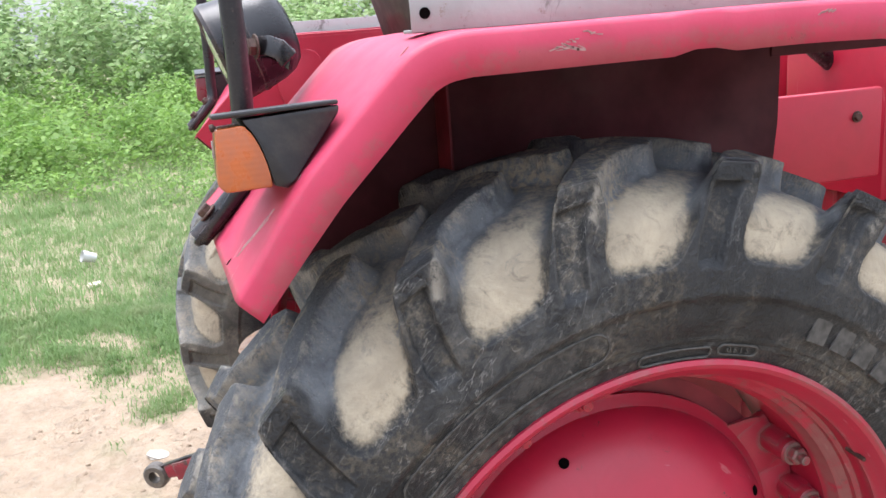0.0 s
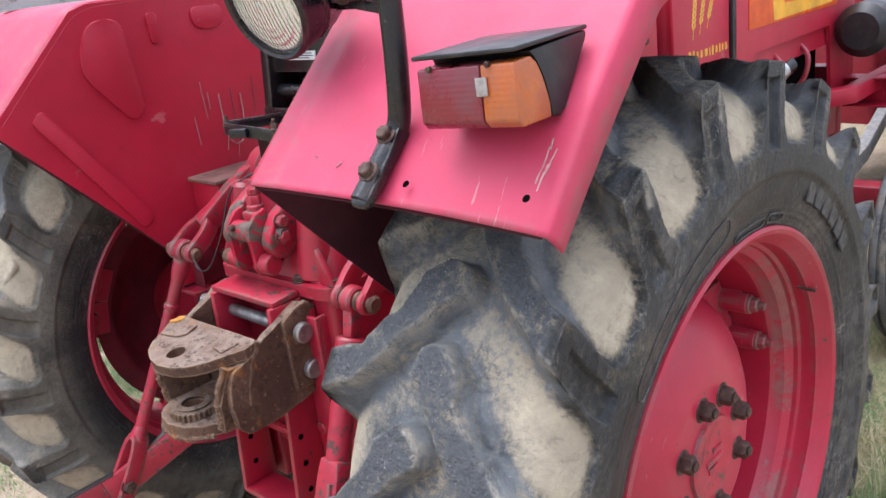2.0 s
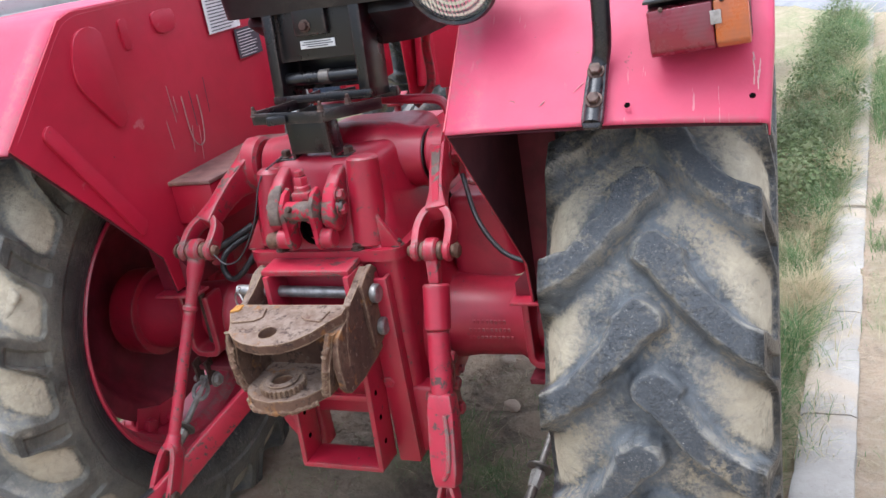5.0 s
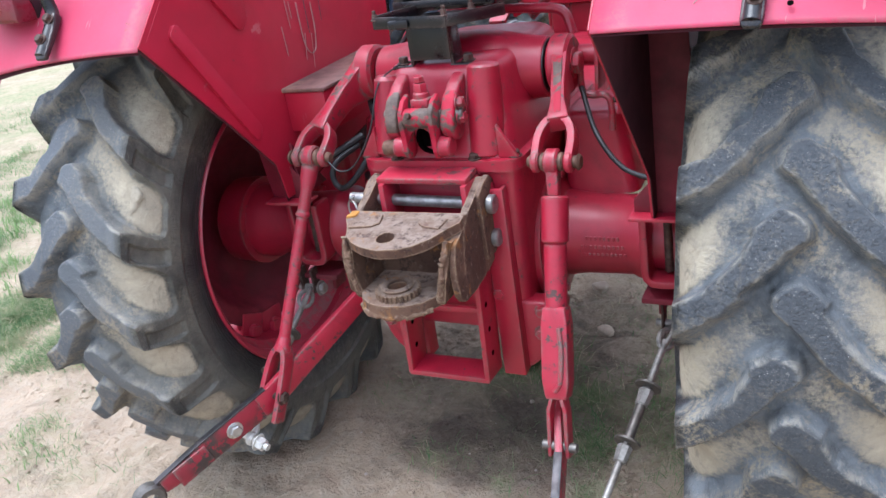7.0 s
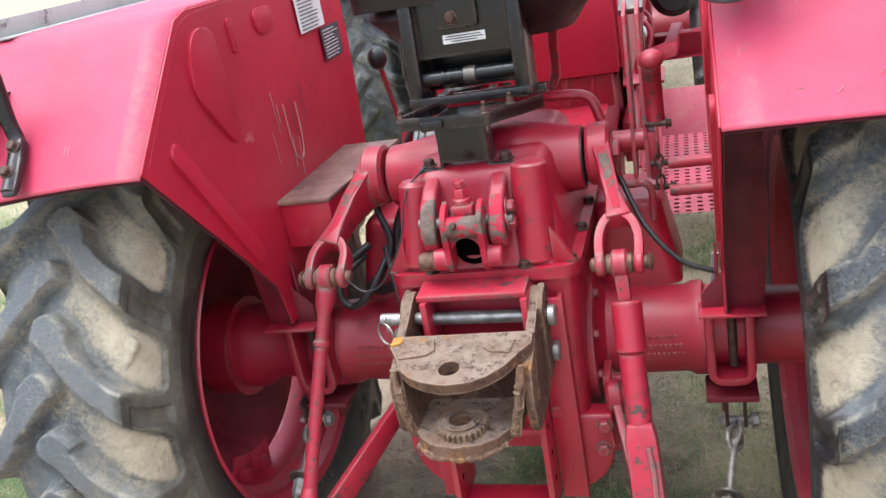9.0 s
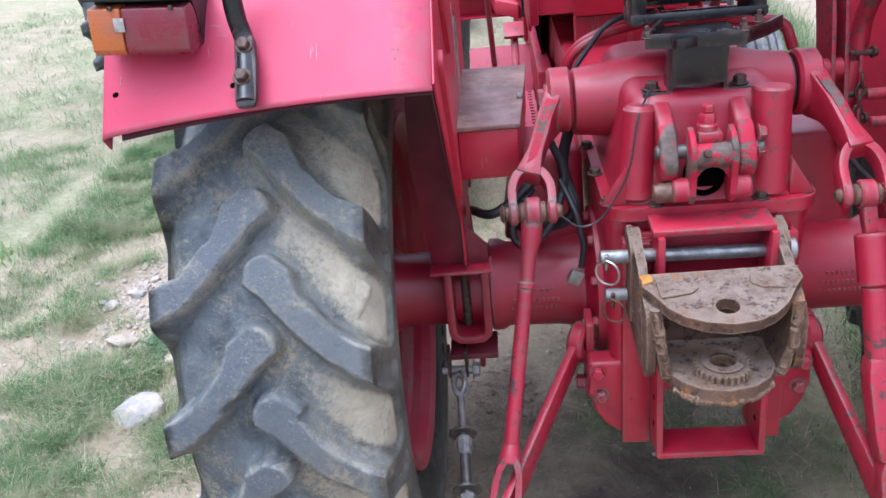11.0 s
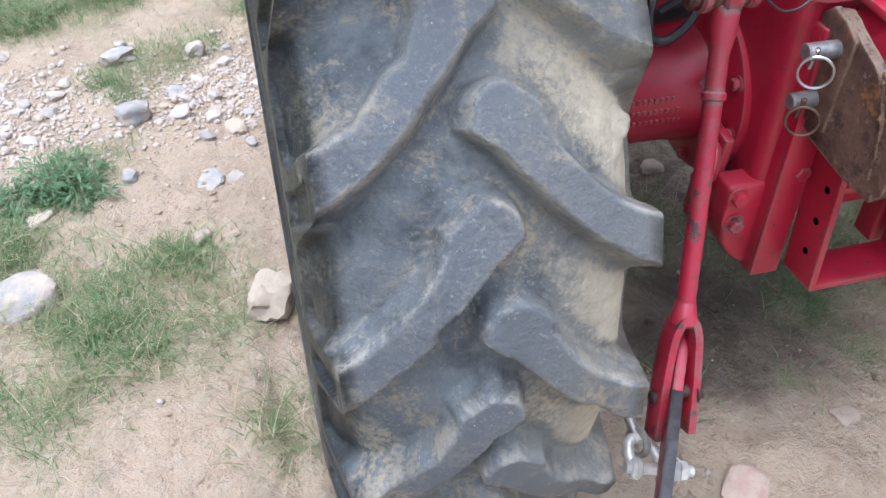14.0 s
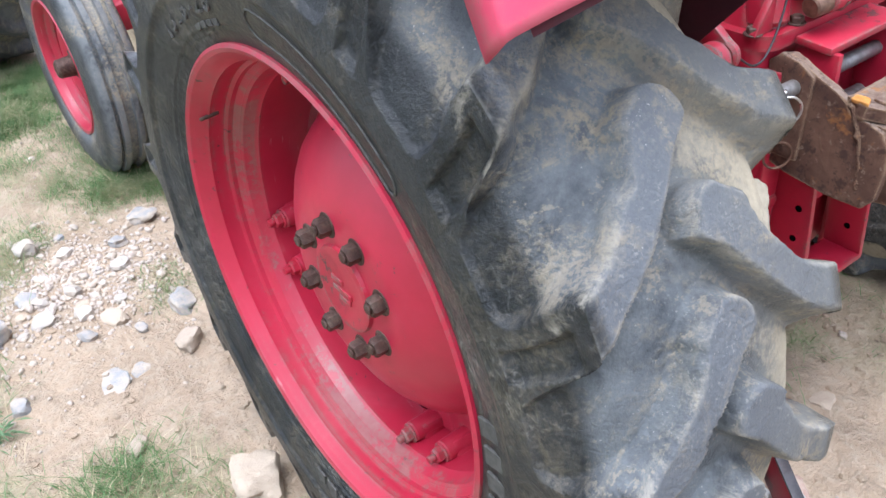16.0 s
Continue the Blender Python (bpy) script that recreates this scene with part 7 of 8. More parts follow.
# ---- lift arms, rods and links ----
def fork(bm, top, mid, gap, long, thick=0.015, wide=0.036):
    """A clevis: one forged loop from top towards mid, opening along x, with an eye on each end."""
    top = Vector(top)
    d = (Vector(mid) - top).normalized()
    n = Vector((1, 0, 0)).cross(d)
    loop = [(-1.0, 1.0), (-1.03, 0.66), (-0.98, 0.40), (-0.72, 0.14), (-0.34, 0.0), (0.0, -0.05), (0.34, 0.0), (0.72, 0.14), (0.98, 0.40), (1.03, 0.66), (1.0, 1.0)]
    path = smooth_path([top + Vector((gap * a, 0, 0)) + d * long * b for a, b in loop], 3)
    flat_bar(bm, path, wide, thick, n, 0.005)
    for s in (-1, 1):
        c = top + Vector((s * gap, 0, 0)) + d * long
        cyl(bm, c - Vector((thick * 0.55, 0, 0)), c + Vector((thick * 0.55, 0, 0)), wide * 0.60, wide * 0.60, 24, 0.004)
    return top + d * long


def lift_arm(s, hub, knee, pin):
    hub, knee, pin = Vector(hub), Vector(knee), Vector(pin)
    bm = B()
    lathe(bm, [(-0.022, 0), (-0.022, 0.056), (-0.016, 0.062), (0.018, 0.062), (0.024, 0.054), (0.024, 0)], 32, Matrix.Translation(hub) @ AXIS_X)
    mid = hub.lerp(knee, 0.55) + Vector((0, 0, 0.012))
    flat_bar(bm, smooth_path([hub, hub.lerp(mid, 0.6), mid, mid.lerp(knee, 0.6), knee + (knee - hub).normalized() * 0.012], 3), list(np.interp(np.linspace(0, 1, 13), [0, 0.3, 0.75, 1], [0.040, 0.030, 0.029, 0.046])), list(np.interp(np.linspace(0, 1, 13), [0, 0.35, 0.75, 1], [0.110, 0.070, 0.050, 0.040])), (1, 0, 0), 0.008)
    arm = part("lift_arm", bm, RED_WORN, tractor, "red cast lift arm with worn paint")
    n_ = (knee - hub).normalized()
    up = Vector((1, 0, 0)).cross(n_)
    up = up if up.z > 0 else -up
    strip = [hub.lerp(knee, 0.24) + up * 0.0505, mid + up * 0.0330, hub.lerp(knee, 0.78) + up * 0.0315, knee + up * 0.0215]
    part("worn_face", flat_bar(B(), strip, [0.020, 0.017, 0.016, 0.014], 0.004, (1, 0, 0), 0.001), BARE, arm, "bare grey strip worn along the arm")
    bm = B()
    end = fork(bm, knee, pin, 0.034, (pin - knee).length)
    part("fork", bm, RED_WORN, arm)
    bm = B()
    cyl(bm, end - Vector((0.052, 0, 0)), end + Vector((0.052, 0, 0)), 0.0125, 0.0125, 18, 0.004)
    cyl(bm, end - Vector((0.024, 0, 0)), end + Vector((0.024, 0, 0)), 0.0185, 0.0185, 20, 0.003)
    cyl(bm, end + Vector((0.050 * s, 0, 0)), end + Vector((0.058 * s, 0, 0)), 0.017, 0.014, 20, 0.003)
    part("fork_pin", bm, PIN_RUST, arm, "rusty brown clevis pin")
    nb = B()
    hexbolt(nb, hub + Vector((s * 0.024, 0, 0)), (s, 0, 0), 0.024, 0.014)
    part("hub_bolt", nb, RED_WORN, arm)
    return end


pin_r = lift_arm(1, (0.222, 0.012, 0.995), (0.262, -0.165, 0.925), (0.262, -0.228, 0.862))
pin_l = lift_arm(-1, (-0.240, 0.000, 1.000), (-0.306, -0.155, 0.915), (-0.306, -0.222, 0.868))


def lift_rods():
    # adjustable rod
    bm = B()
    a = Vector(pin_r)
    cyl(bm, a - Vector((0.014, 0, 0)), a + Vector((0.014, 0, 0)), 0.026, 0.026, 24, 0.004)
    flat_bar(bm, [a, a + Vector((0.003, -0.016, -0.040)), a + Vector((0.005, -0.024, -0.062))], [0.024, 0.024, 0.022], [0.036, 0.024, 0.022], (1, 0, 0), 0.004)
    rod = part("adjustable_lift_rod", bm, RED_WORN, tractor, "thick red adjustable lift rod with levelling sleeve")
    p1, p2, p3, p4 = Vector((0.268, -0.252, 0.800)), Vector((0.271, -0.288, 0.715)), Vector((0.276, -0.335, 0.590)), Vector((0.287, -0.405, 0.430))
    part("sleeve", cyl(B(), p1, p2, 0.0275, 0.0265, 28, 0.004), RED_CAST, rod)
    part("shank", cyl(B(), p2, p3, 0.0225, 0.0225, 24, 0.003), RED_WORN, rod)
    bm = B()
    flat_bar(bm, [p3 + Vector((0, 0.002, 0.01)), p3.lerp(p4, 0.15), p3.lerp(p4, 0.8), p4], [0.046, 0.056, 0.056, 0.044], [0.044, 0.046, 0.046, 0.040], (1, 0, 0), 0.006)
    part("gear_end", bm, RED_WORN, rod)
    bm = B()
    tube(bm, [p3.lerp(p4, 0.12) + Vector((0.012, -0.026, 0)), p3.lerp(p4, 0.4) + Vector((0.016, -0.027, 0)), p3.lerp(p4, 0.72) + Vector((0.012, -0.026, 0)), p3.lerp(p4, 0.85) + Vector((0.0, -0.022, 0))], 0.0055, 8)
    part("weld_ridge", bm, RED_WORN, rod)
    low = Vector((0.292, -0.440, 0.330))
    bm = B()
    for s in (-1, 1):
        flat_bar(bm, [p4 + Vector((s * 0.010, 0, 0.006)), p4 + Vector((s * 0.017, -0.006, -0.02)), low + Vector((s * 0.018, 0, -0.012))], 0.008, 0.034, (1, 0, 0), 0.002)
    part("lower_fork", bm, RED_WORN, rod)
    part("fork_bolt", cyl(B(), low + Vector((-0.036, 0, 0.01)), low + Vector((0.036, 0, 0.01)), 0.010), DARK_STEEL, rod)
    # fixed rod
    a = Vector(pin_l)
    b = Vector((-0.375, -0.398, 0.470))
    bm = B()
    cyl(bm, a - Vector((0.014, 0, 0)), a + Vector((0.014, 0, 0)), 0.027, 0.027, 24, 0.004)
    d = (b - a).normalized()
    tube(bm, [a + d * 0.015, a + d * 0.05, a + d * 0.075, a.lerp(b, 0.5), b], [0.020, 0.019, 0.0135, 0.0135, 0.0135], 16, False)
    cyl(bm, a.lerp(b, 0.28), a.lerp(b, 0.31), 0.0165, 0.0165, 18, 0.003)
    rod2 = part("lift_rod", bm, RED_WORN, tractor, "slim red lift rod with chipped paint")
    low = Vector((-0.395, -0.449, 0.368))
    bm = B()
    # long forged clevis, its prongs reaching past the pin
    reach = (low - b).length + 0.062
    d2 = (low - b).normalized()
    loop = [(-0.026, 1.0), (-0.0245, 0.60), (-0.020, 0.22), (-0.014, 0.075), (-0.006, 0.010), (0.0, 0.0), (0.006, 0.010), (0.014, 0.075), (0.020, 0.22), (0.0245, 0.60), (0.026, 1.0)]
    flat_bar(bm, smooth_path([b + Vector((u, 0, 0)) + d2 * reach * w for u, w in loop], 3), 0.036, 0.0115, Vector((1, 0, 0)).cross(d2), 0.004)
    cyl(bm, b - d2 * 0.028, b + d2 * 0.012, 0.0145, 0.0205, 20, 0.004)
    part("lower_fork", bm, RED_WORN, rod2)
    nb = B()
    cyl(nb, low - Vector((0.038, 0, 0)), low + Vector((0.038, 0, 0)), 0.010)
    hexbolt(nb, low + Vector((0.026, -0.004, 0)), (1, 0, 0), 0.014, 0.010)
    part("fork_bolt", nb, BOLT, rod2)
    # lower links
    for s, pivot, mid, end in ((-1, (-0.225, -0.150, 0.545), (-0.395, -0.449, 0.368), (-0.555, -0.735, 0.270)), (1, (0.215, -0.165, 0.545), (0.292, -0.440, 0.322), (0.345, -0.74, 0.145))):
        pivot, mid, end = Vector(pivot), Vector(mid), Vector(end)
        bm = B()
        side = Vector((0.9, -0.45 * -s, 0)) if s < 0 else Vector((1, 0.15, 0))
        d = (end - pivot).normalized()
        flat_bar(bm, [pivot, pivot.lerp(mid, 0.5), mid, mid.lerp(end, 0.12)], [0.016, 0.016, 0.016, 0.016], [0.046, 0.055, 0.064, 0.063], side, 0.003)
        link = part("lower_link", bm, RED_WORN, tractor, "flat red lower link arm with worn edges")
        bm = B()
        flat_bar(bm, [mid.lerp(end, 0.118), mid.lerp(end, 0.55), end - d * 0.035], [0.0165, 0.016, 0.016], [0.0635, 0.060, 0.036], side, 0.003)
        part("link_end", bm, RED_SCRAPED, link, "scraped dark end of the link arm")
        up = d.cross(side.normalized())
        up = up if up.z > 0 else -up
        sb = B()
        flat_bar(sb, [mid.lerp(end, 0.02) + up * 0.0325, mid.lerp(end, 0.55) + up * 0.0310, end - d * 0.03 + up * 0.020], 0.0172, 0.004, side, 0.001)
        part("worn_edge", sb, SCRAPED_STEEL, link, "dark bare steel edge of the link arm")
        for q in (pivot, end):
            t = B()
            axis = side.normalized()
            lathe(t, [(-0.016, 0.017), (-0.016, 0.030), (-0.010, 0.036), (0.010, 0.036), (0.016, 0.030), (0.016, 0.017), (-0.016, 0.017)], 28, frame_of(q, q + axis))
            part("ball_eye", t, DARK_STEEL if q is end else RED_WORN, link, "bare steel ball eye" if q is end else "")
        nb = B()
        m2 = mid.lerp(end, 0.34)
        off = (side.normalized() if s > 0 else side.normalized()) * 0.008
        hexbolt(nb, m2 + off, off, 0.015, 0.010)
        part("link_bolt", nb, STEEL, link, "bright bolt head")
        # strap under the arm
        sb = B()
        flat_bar(sb, [mid.lerp(end, 0.55) + off * 1.6, mid.lerp(end, 0.8) + off * 1.6], 0.006, 0.05, side, 0.002)
        part("link_plate", sb, RED_SCRAPED, link)


lift_rods()


def check_chain(top, low, group):
    """Turnbuckle stabiliser between axle and lower link."""
    top, low = Vector(top), Vector(low)
    d = (low - top).normalized()
    length = (low - top).length
    bm = B()
    cyl(bm, top + d * length * 0.34, top + d * length * 0.66, 0.0105, 0.0105, 16)
    chain = part("check_chain", bm, DARK_STEEL, tractor, "steel turnbuckle check chain")
    for u in (0.34, 0.62):
        rb = B()
        cyl(rb, top + d * length * u, top + d * (length * u + 0.006), 0.028, 0.028, 24, 0.001)
        part("ring_washer", rb, DARK_STEEL, chain)
        cb = B()
        cyl(cb, top + d * (length * u + 0.012), top + d * (length * u + 0.05), 0.017, 0.014, 8, 0.003)
        part("collar_nut", cb, ZINC, chain)
    for a, b in ((0.10, 0.36), (0.64, 0.93)):
        rb = B()
        tube(rb, [top + d * length * a, top + d * length * b], 0.0075, 12, False)
        part("rod", rb, ZINC, chain)
    side = d.orthogonal().normalized()
    def link_ring(c, s2, r):
        t = []
        for k in range(25):
            u = 2 * math.pi * k / 24
            t.append(c + d * math.cos(u) * r * 1.45 + s2 * math.sin(u) * r)
        return tube(B(), t, 0.0055, 8, False)
    part("chain_link", link_ring(top + d * 0.03, side, 0.017), ZINC, chain)
    part("chain_link", link_ring(top + d * length * 0.09, d.cross(side), 0.017), ZINC, chain)
    part("rod_eye", link_ring(low - d * 0.030, side, 0.013), ZINC, chain)
    across = Vector((0.955, -0.12, -0.27))
    bow = [low + across * u + d * w for u, w in ((0.022, 0.010), (0.023, -0.012), (0.014, -0.030), (0.0, -0.036), (-0.014, -0.030), (-0.023, -0.012), (-0.022, 0.010))]
    part("shackle", tube(B(), bow, 0.0085, 12), ZINC_NEW, chain, "bright zinc shackle")
    nb = B()
    cyl(nb, low - across * 0.038 + d * 0.010, low + across * 0.072 + d * 0.010, 0.0085, 0.0085, 16, 0.001)
    for u in (-0.022, 0.022):
        cyl(nb, low + across * (u - 0.008) + d * 0.010, low + across * (u + 0.008) + d * 0.010, 0.0165, 0.0165, 20, 0.004)
    hexbolt(nb, low + across * 0.040 + d * 0.010, across, 0.0155, 0.018)
    part("shackle_bolt", nb, ZINC_NEW, chain, "bright zinc shackle bolt")
    cb = B()
    for q in (-0.018, 0.018):
        flat_bar(cb, [top + Vector((q, 0, 0.055)), top + Vector((q, 0.004, 0.02)), top + Vector((q, 0, -0.012))], 0.007, 0.030, (1, 0, 0), 0.002)
    part("clevis", cb, BOLT, chain)
    tb = B()
    cyl(tb, top - Vector((0.035, 0, 0)), top + Vector((0.035, 0, 0)), 0.009)
    hexbolt(tb, top + Vector((0.03, 0, 0)), (1, 0, 0), 0.015, 0.012)
    part("top_bolt", tb, ZINC, chain)


check_chain((0.445, -0.075, 0.425), (0.372, -0.50, 0.215), "")
check_chain((-0.475, -0.12, 0.470), (-0.454, -0.505, 0.298), "")


# ---- seat, box, levers ----
def seat():
    bm = B()
    for x in (-0.078, 0.058):
        box(bm, (x, -0.118, 1.040), (0.050, 0.055, 0.008), (0, 0, 0), 0.002)
    flat_bar(bm, [(-0.055, -0.118, 1.042), (-0.052, -0.12, 1.09), (-0.052, -0.125, 1.130)], 0.008, 0.05, (1, 0, 0))
    flat_bar(bm, [(0.038, -0.118, 1.042), (0.036, -0.12, 1.09), (0.036, -0.125, 1.130)], 0.008, 0.05, (1, 0, 0))
    box(bm, (-0.008, -0.146, 1.092), (0.094, 0.008, 0.075), (0, 0, 0), 0.002)
    base = part("seat_base", bm, BLACK, tractor, "black painted steel seat bracket")
    for x in (-0.085, 0.066):
        nb = B()
        hexbolt(nb, (x, -0.125, 1.044), (0, 0, 1), 0.0115, 0.012)
        part("base_bolt", nb, BOLT, base)
    tray = part("seat_tray", box(B(), (-0.025, -0.185, 1.141), (0.165, 0.005, 0.024), (0, 2, 0), 0.001), BLACK, base)
    part("tray_bar", box(B(), (0.02, 0.03, 1.135), (0.225, 0.020, 0.020), (0, 0, 0), 0.003), BLACK, tray)
    part("tray_rail", flat_bar(B(), [(-0.104, -0.184, 1.148), (-0.060, -0.075, 1.145), (-0.055, 0.02, 1.145)], 0.006, 0.022, (1, 0, 0), 0.001), BLACK, tray)
    part("tray_rail", flat_bar(B(), [(0.056, -0.184, 1.140), (0.105, -0.135, 1.138), (0.142, -0.085, 1.136)], 0.006, 0.024, (1, 0, 0), 0.001), BLACK, tray)
    part("tray_plate", box(B(), (0.0, -0.10, 1.128), (0.13, 0.15, 0.004), (0, 0, 0), 0.001), BLACK, tray)
    part("tray_catch", box(B(), (-0.045, -0.194, 1.140), (0.040, 0.016, 0.018), (0, 0, 20), 0.003), BLACK, tray)
    for x, y in ((-0.104, -0.180), (0.052, -0.180), (0.09, -0.13)):
        nb = B()
        hexbolt(nb, (x, y, 1.148), (0, 0, 1), 0.007, 0.010, True, 0.008)
        part("tray_bolt", nb, BOLT, tray)
    # suspension tower leaning forward
    lean = Matrix.Translation((0.0, -0.030, 1.140)) @ Matrix.Rotation(radians(-6), 4, "X")
    t = B()
    for x in (-0.100, 0.106):
        box(t, (x, 0.0, 0.155), (0.026, 0.10, 0.31), (0, 0, 0), 0.004)
    box(t, (0.003, -0.030, 0.205), (0.186, 0.008, 0.23), (0, 0, 0), 0.002)
    box(t, (0.003, -0.047, 0.012), (0.236, 0.008, 0.016), (0, 0, 0), 0.002)
    box(t, (0.003, 0.035, 0.165), (0.19, 0.006, 0.28), (0, 0, 0), 0.002)
    bm = join(B(), t, lean)
    tower = part("suspension_frame", bm, BLACK, base, "black seat suspension frame")
    t = B()
    cyl(t, (-0.09, -0.02, 0.052), (0.095, -0.02, 0.052), 0.014)
    part("roller", join(B(), t, lean), BLACK, tower)
    t = B()
    cyl(t, (-0.008, -0.02, 0.052), (0.018, -0.02, 0.052), 0.0165)
    part("roller_clip", join(B(), t, lean), DARK_STEEL, tower)
    t = B()
    box(t, (0.0, -0.040, 0.200), (0.078, 0.022, 0.120), (0, 0, 0), 0.005)
    box(t, (0.012, -0.052, 0.262), (0.050, 0.012, 0.060), (0, 0, 0), 0.004)
    part("adjuster", join(B(), t, lean), BLACK, tower)
    t = B()
    hexbolt(t, (-0.010, -0.051, 0.160), (0, -1, 0), 0.010, 0.009)
    part("adjuster_bolt", join(B(), t, lean), BOLT, tower)
    t = B()
    box(t, (0.006, -0.0355, 0.122), (0.082, 0.003, 0.017), (0, 0, 0), 0.0005)
    lab = part("maker_label", join(B(), t, lean), LABEL, tower, "white maker's label with small print")
    for q, (w, z) in enumerate(((0.066, 0.1265), (0.074, 0.122), (0.05, 0.1175))):
        t = B()
        box(t, (0.006, -0.0375, z), (w, 0.001, 0.0018), (0, 0, 0), 0)
        part("print_line", join(B(), t, lean), INK, lab)
    # cushion
    bm = B()
    rbox(bm, 1.235, 1.345, (-0.16, 0.19, 0.05, 0.36), (-0.215, 0.245, -0.02, 0.375), 0.08, 0.09, bulge=0.035)
    part("seat_cushion", bm, BLACK_PLASTIC, base, "black vinyl seat pan")
    bm = B()
    rbox(bm, 1.335, 1.66, (-0.21, 0.23, -0.06, 0.03), (-0.19, 0.20, -0.15, -0.08), 0.035, 0.035, bulge=0.02)
    part("seat_back", bm, BLACK_PLASTIC, base, "black vinyl seat backrest")


seat()


def tool_box():
    bm = B()
    m = Matrix(((1, 0, 0, -0.434), (0, 1, 0, -0.10), (0, 0, 1, 0.888), (0, 0, 0, 1)))
    prism(bm, [(0, 0), (0.112, 0.0), (0.140, 0.40), (0, 0.40)], 0.096, m, 0.004)
    b = part("tool_box", bm, RED, tractor, "small red sheet-metal tool box")
    bm = B()
    m.translation = Vector((-0.437, -0.106, 0.985))
    prism(bm, [(0, 0), (0.120, 0.0), (0.148, 0.41), (0, 0.41)], 0.010, m, 0.003)
    part("lid", bm, plain("rusted_lid", (0.20, 0.105, 0.090), 0.5, 0.1, var=0.4, scale=18, dust=0.8, dustcol=(0.48, 0.31, 0.22)), b, "rust-stained brown tool box lid")
    part("lid_catch", box(B(), (-0.312, 0.06, 0.990), (0.012, 0.03, 0.02), (0, 0, 0), 0.002), DARK_STEEL, b)


tool_box()


def levers():
    # hydraulic quadrant beside the right mudguard
    bm = B()
    m = Matrix(((0, 0, 1, 0.283), (1, 0, 0, 0), (0, 1, 0, 0), (0, 0, 0, 1)))
    pts = [(0.02, 0.93), (0.10, 0.93), (0.15, 1.10), (0.20, 1.22), (0.16, 1.26), (0.10, 1.24), (0.06, 1.10)]
    prism(bm, pts, 0.008, m, 0.002)
    m2 = m.copy()
    m2.translation.x = 0.308
    prism(bm, pts, 0.008, m2, 0.002)
    quad = part("lever_quadrant", bm, RED_WORN, tractor, "red hydraulic lever quadrant")
    part("quadrant_stop", box(B(), (0.299, 0.174, 1.246), (0.05, 0.05, 0.014), (20, 0, 0), 0.003), DARK_STEEL, quad)
    bm = B()
    tube(bm, [(0.333, 0.05, 1.03), (0.333, 0.045, 1.09), (0.334, 0.02, 1.14), (0.336, 0.003, 1.165)], 0.018, 18)
    ball(bm, (0.336, 0.0, 1.168), 0.024, 3, (1, 1, 0.8))
    part("control_lever", bm, RED_WORN, quad, "thick red control lever")
    for k, (x, y, z) in enumerate(((0.395, 0.03, 0.954), (0.36, 0.0, 0.908))):
        bm = B()
        cyl(bm, (0.350, y, z), (0.437, y, z), 0.011)
        part("cross_rod", bm, RED_WORN, quad)
    bm = B()
    cyl(bm, (0.225, 0.06, 1.00), (0.33, 0.06, 1.00), 0.022)
    box(bm, (0.325, 0.055, 0.97), (0.02, 0.04, 0.10), (0, 0, 0), 0.004)
    part("pivot_tube", bm, RED_CAST, quad)
    part("bent_rod", tube(B(), [(0.253, 0.03, 1.00), (0.253, 0.03, 0.935), (0.272, 0.03, 0.918), (0.300, 0.03, 0.918), (0.314, 0.03, 0.900), (0.314, 0.03, 0.84)], 0.0075, 10), RED_WORN, quad)
    part("lever_fork", flat_bar(B(), [(0.333, 0.045, 1.05), (0.334, 0.035, 0.99), (0.335, 0.02, 0.88)], 0.006, 0.022, (1, 0, 0), 0.001), RED_WORN, quad)
    for z in (1.035, 0.955, 0.905):
        nb = B()
        cyl(nb, (0.312, 0.035, z), (0.358, 0.035, z), 0.006, 0.006, 12)
        hexbolt(nb, (0.352, 0.035, z), (1, 0, 0), 0.009, 0.008)
        part("lever_bolt", nb, BOLT, quad)
    ring = []
    for q in range(5):
        c = Vector((0.334, 0.022, 0.985 - 0.021 * q))
        pts = [c + Vector((0.008 * math.cos(a) * (q % 2), 0.008 * math.cos(a) * (1 - q % 2), 0.014 * math.sin(a))) for a in np.linspace(0, 2 * math.pi, 17)]
        part("chain_link", tube(B(), pts, 0.0026, 6, False), BOLT, quad)
    # gear lever by the left mudguard
    bm = B()
    tube(bm, [(-0.355, 0.60, 0.70), (-0.362, 0.55, 0.95), (-0.370, 0.500, 1.135)], 0.007, 10)
    lev = part("gear_lever", bm, RED_WORN, tractor, "thin red gear lever with black knob")
    bm = B()
    ball(bm, (-0.372, 0.492, 1.165), 0.026, 3, (1, 1, 1.2))
    part("knob", bm, BLACK_PLASTIC, lev, "black plastic knob")
    bm = B()
    tube(bm, [(0.07, 0.26, 1.05), (0.115, 0.27, 1.10), (0.125, 0.25, 1.20), (0.15, 0.22, 1.24)], 0.011, 12)
    part("gear_lever", bm, RED_WORN, tractor, "bent red gear lever")
    # pipes over the cover
    bm = B()
    tube(bm, [(0.02, 0.15, 1.095), (0.12, 0.10, 1.10), (0.20, 0.10, 1.09), (0.225, 0.09, 1.04)], 0.011, 10)
    part("hydraulic_pipe", bm, RED_CAST, tractor, "bent red hydraulic pipe")
    for q in range(2):
        bm = B()
        tube(bm, [(-0.215, 0.13 + 0.03 * q, 0.97), (-0.205, 0.12 + 0.03 * q, 1.045), (-0.15, 0.12 + 0.03 * q, 1.085), (-0.05, 0.15 + 0.03 * q, 1.098), (0.06, 0.17 + 0.03 * q, 1.100)], 0.0085, 10)
        part("hydraulic_pipe", bm, RED_WORN, tractor, "bent red hydraulic pipe")
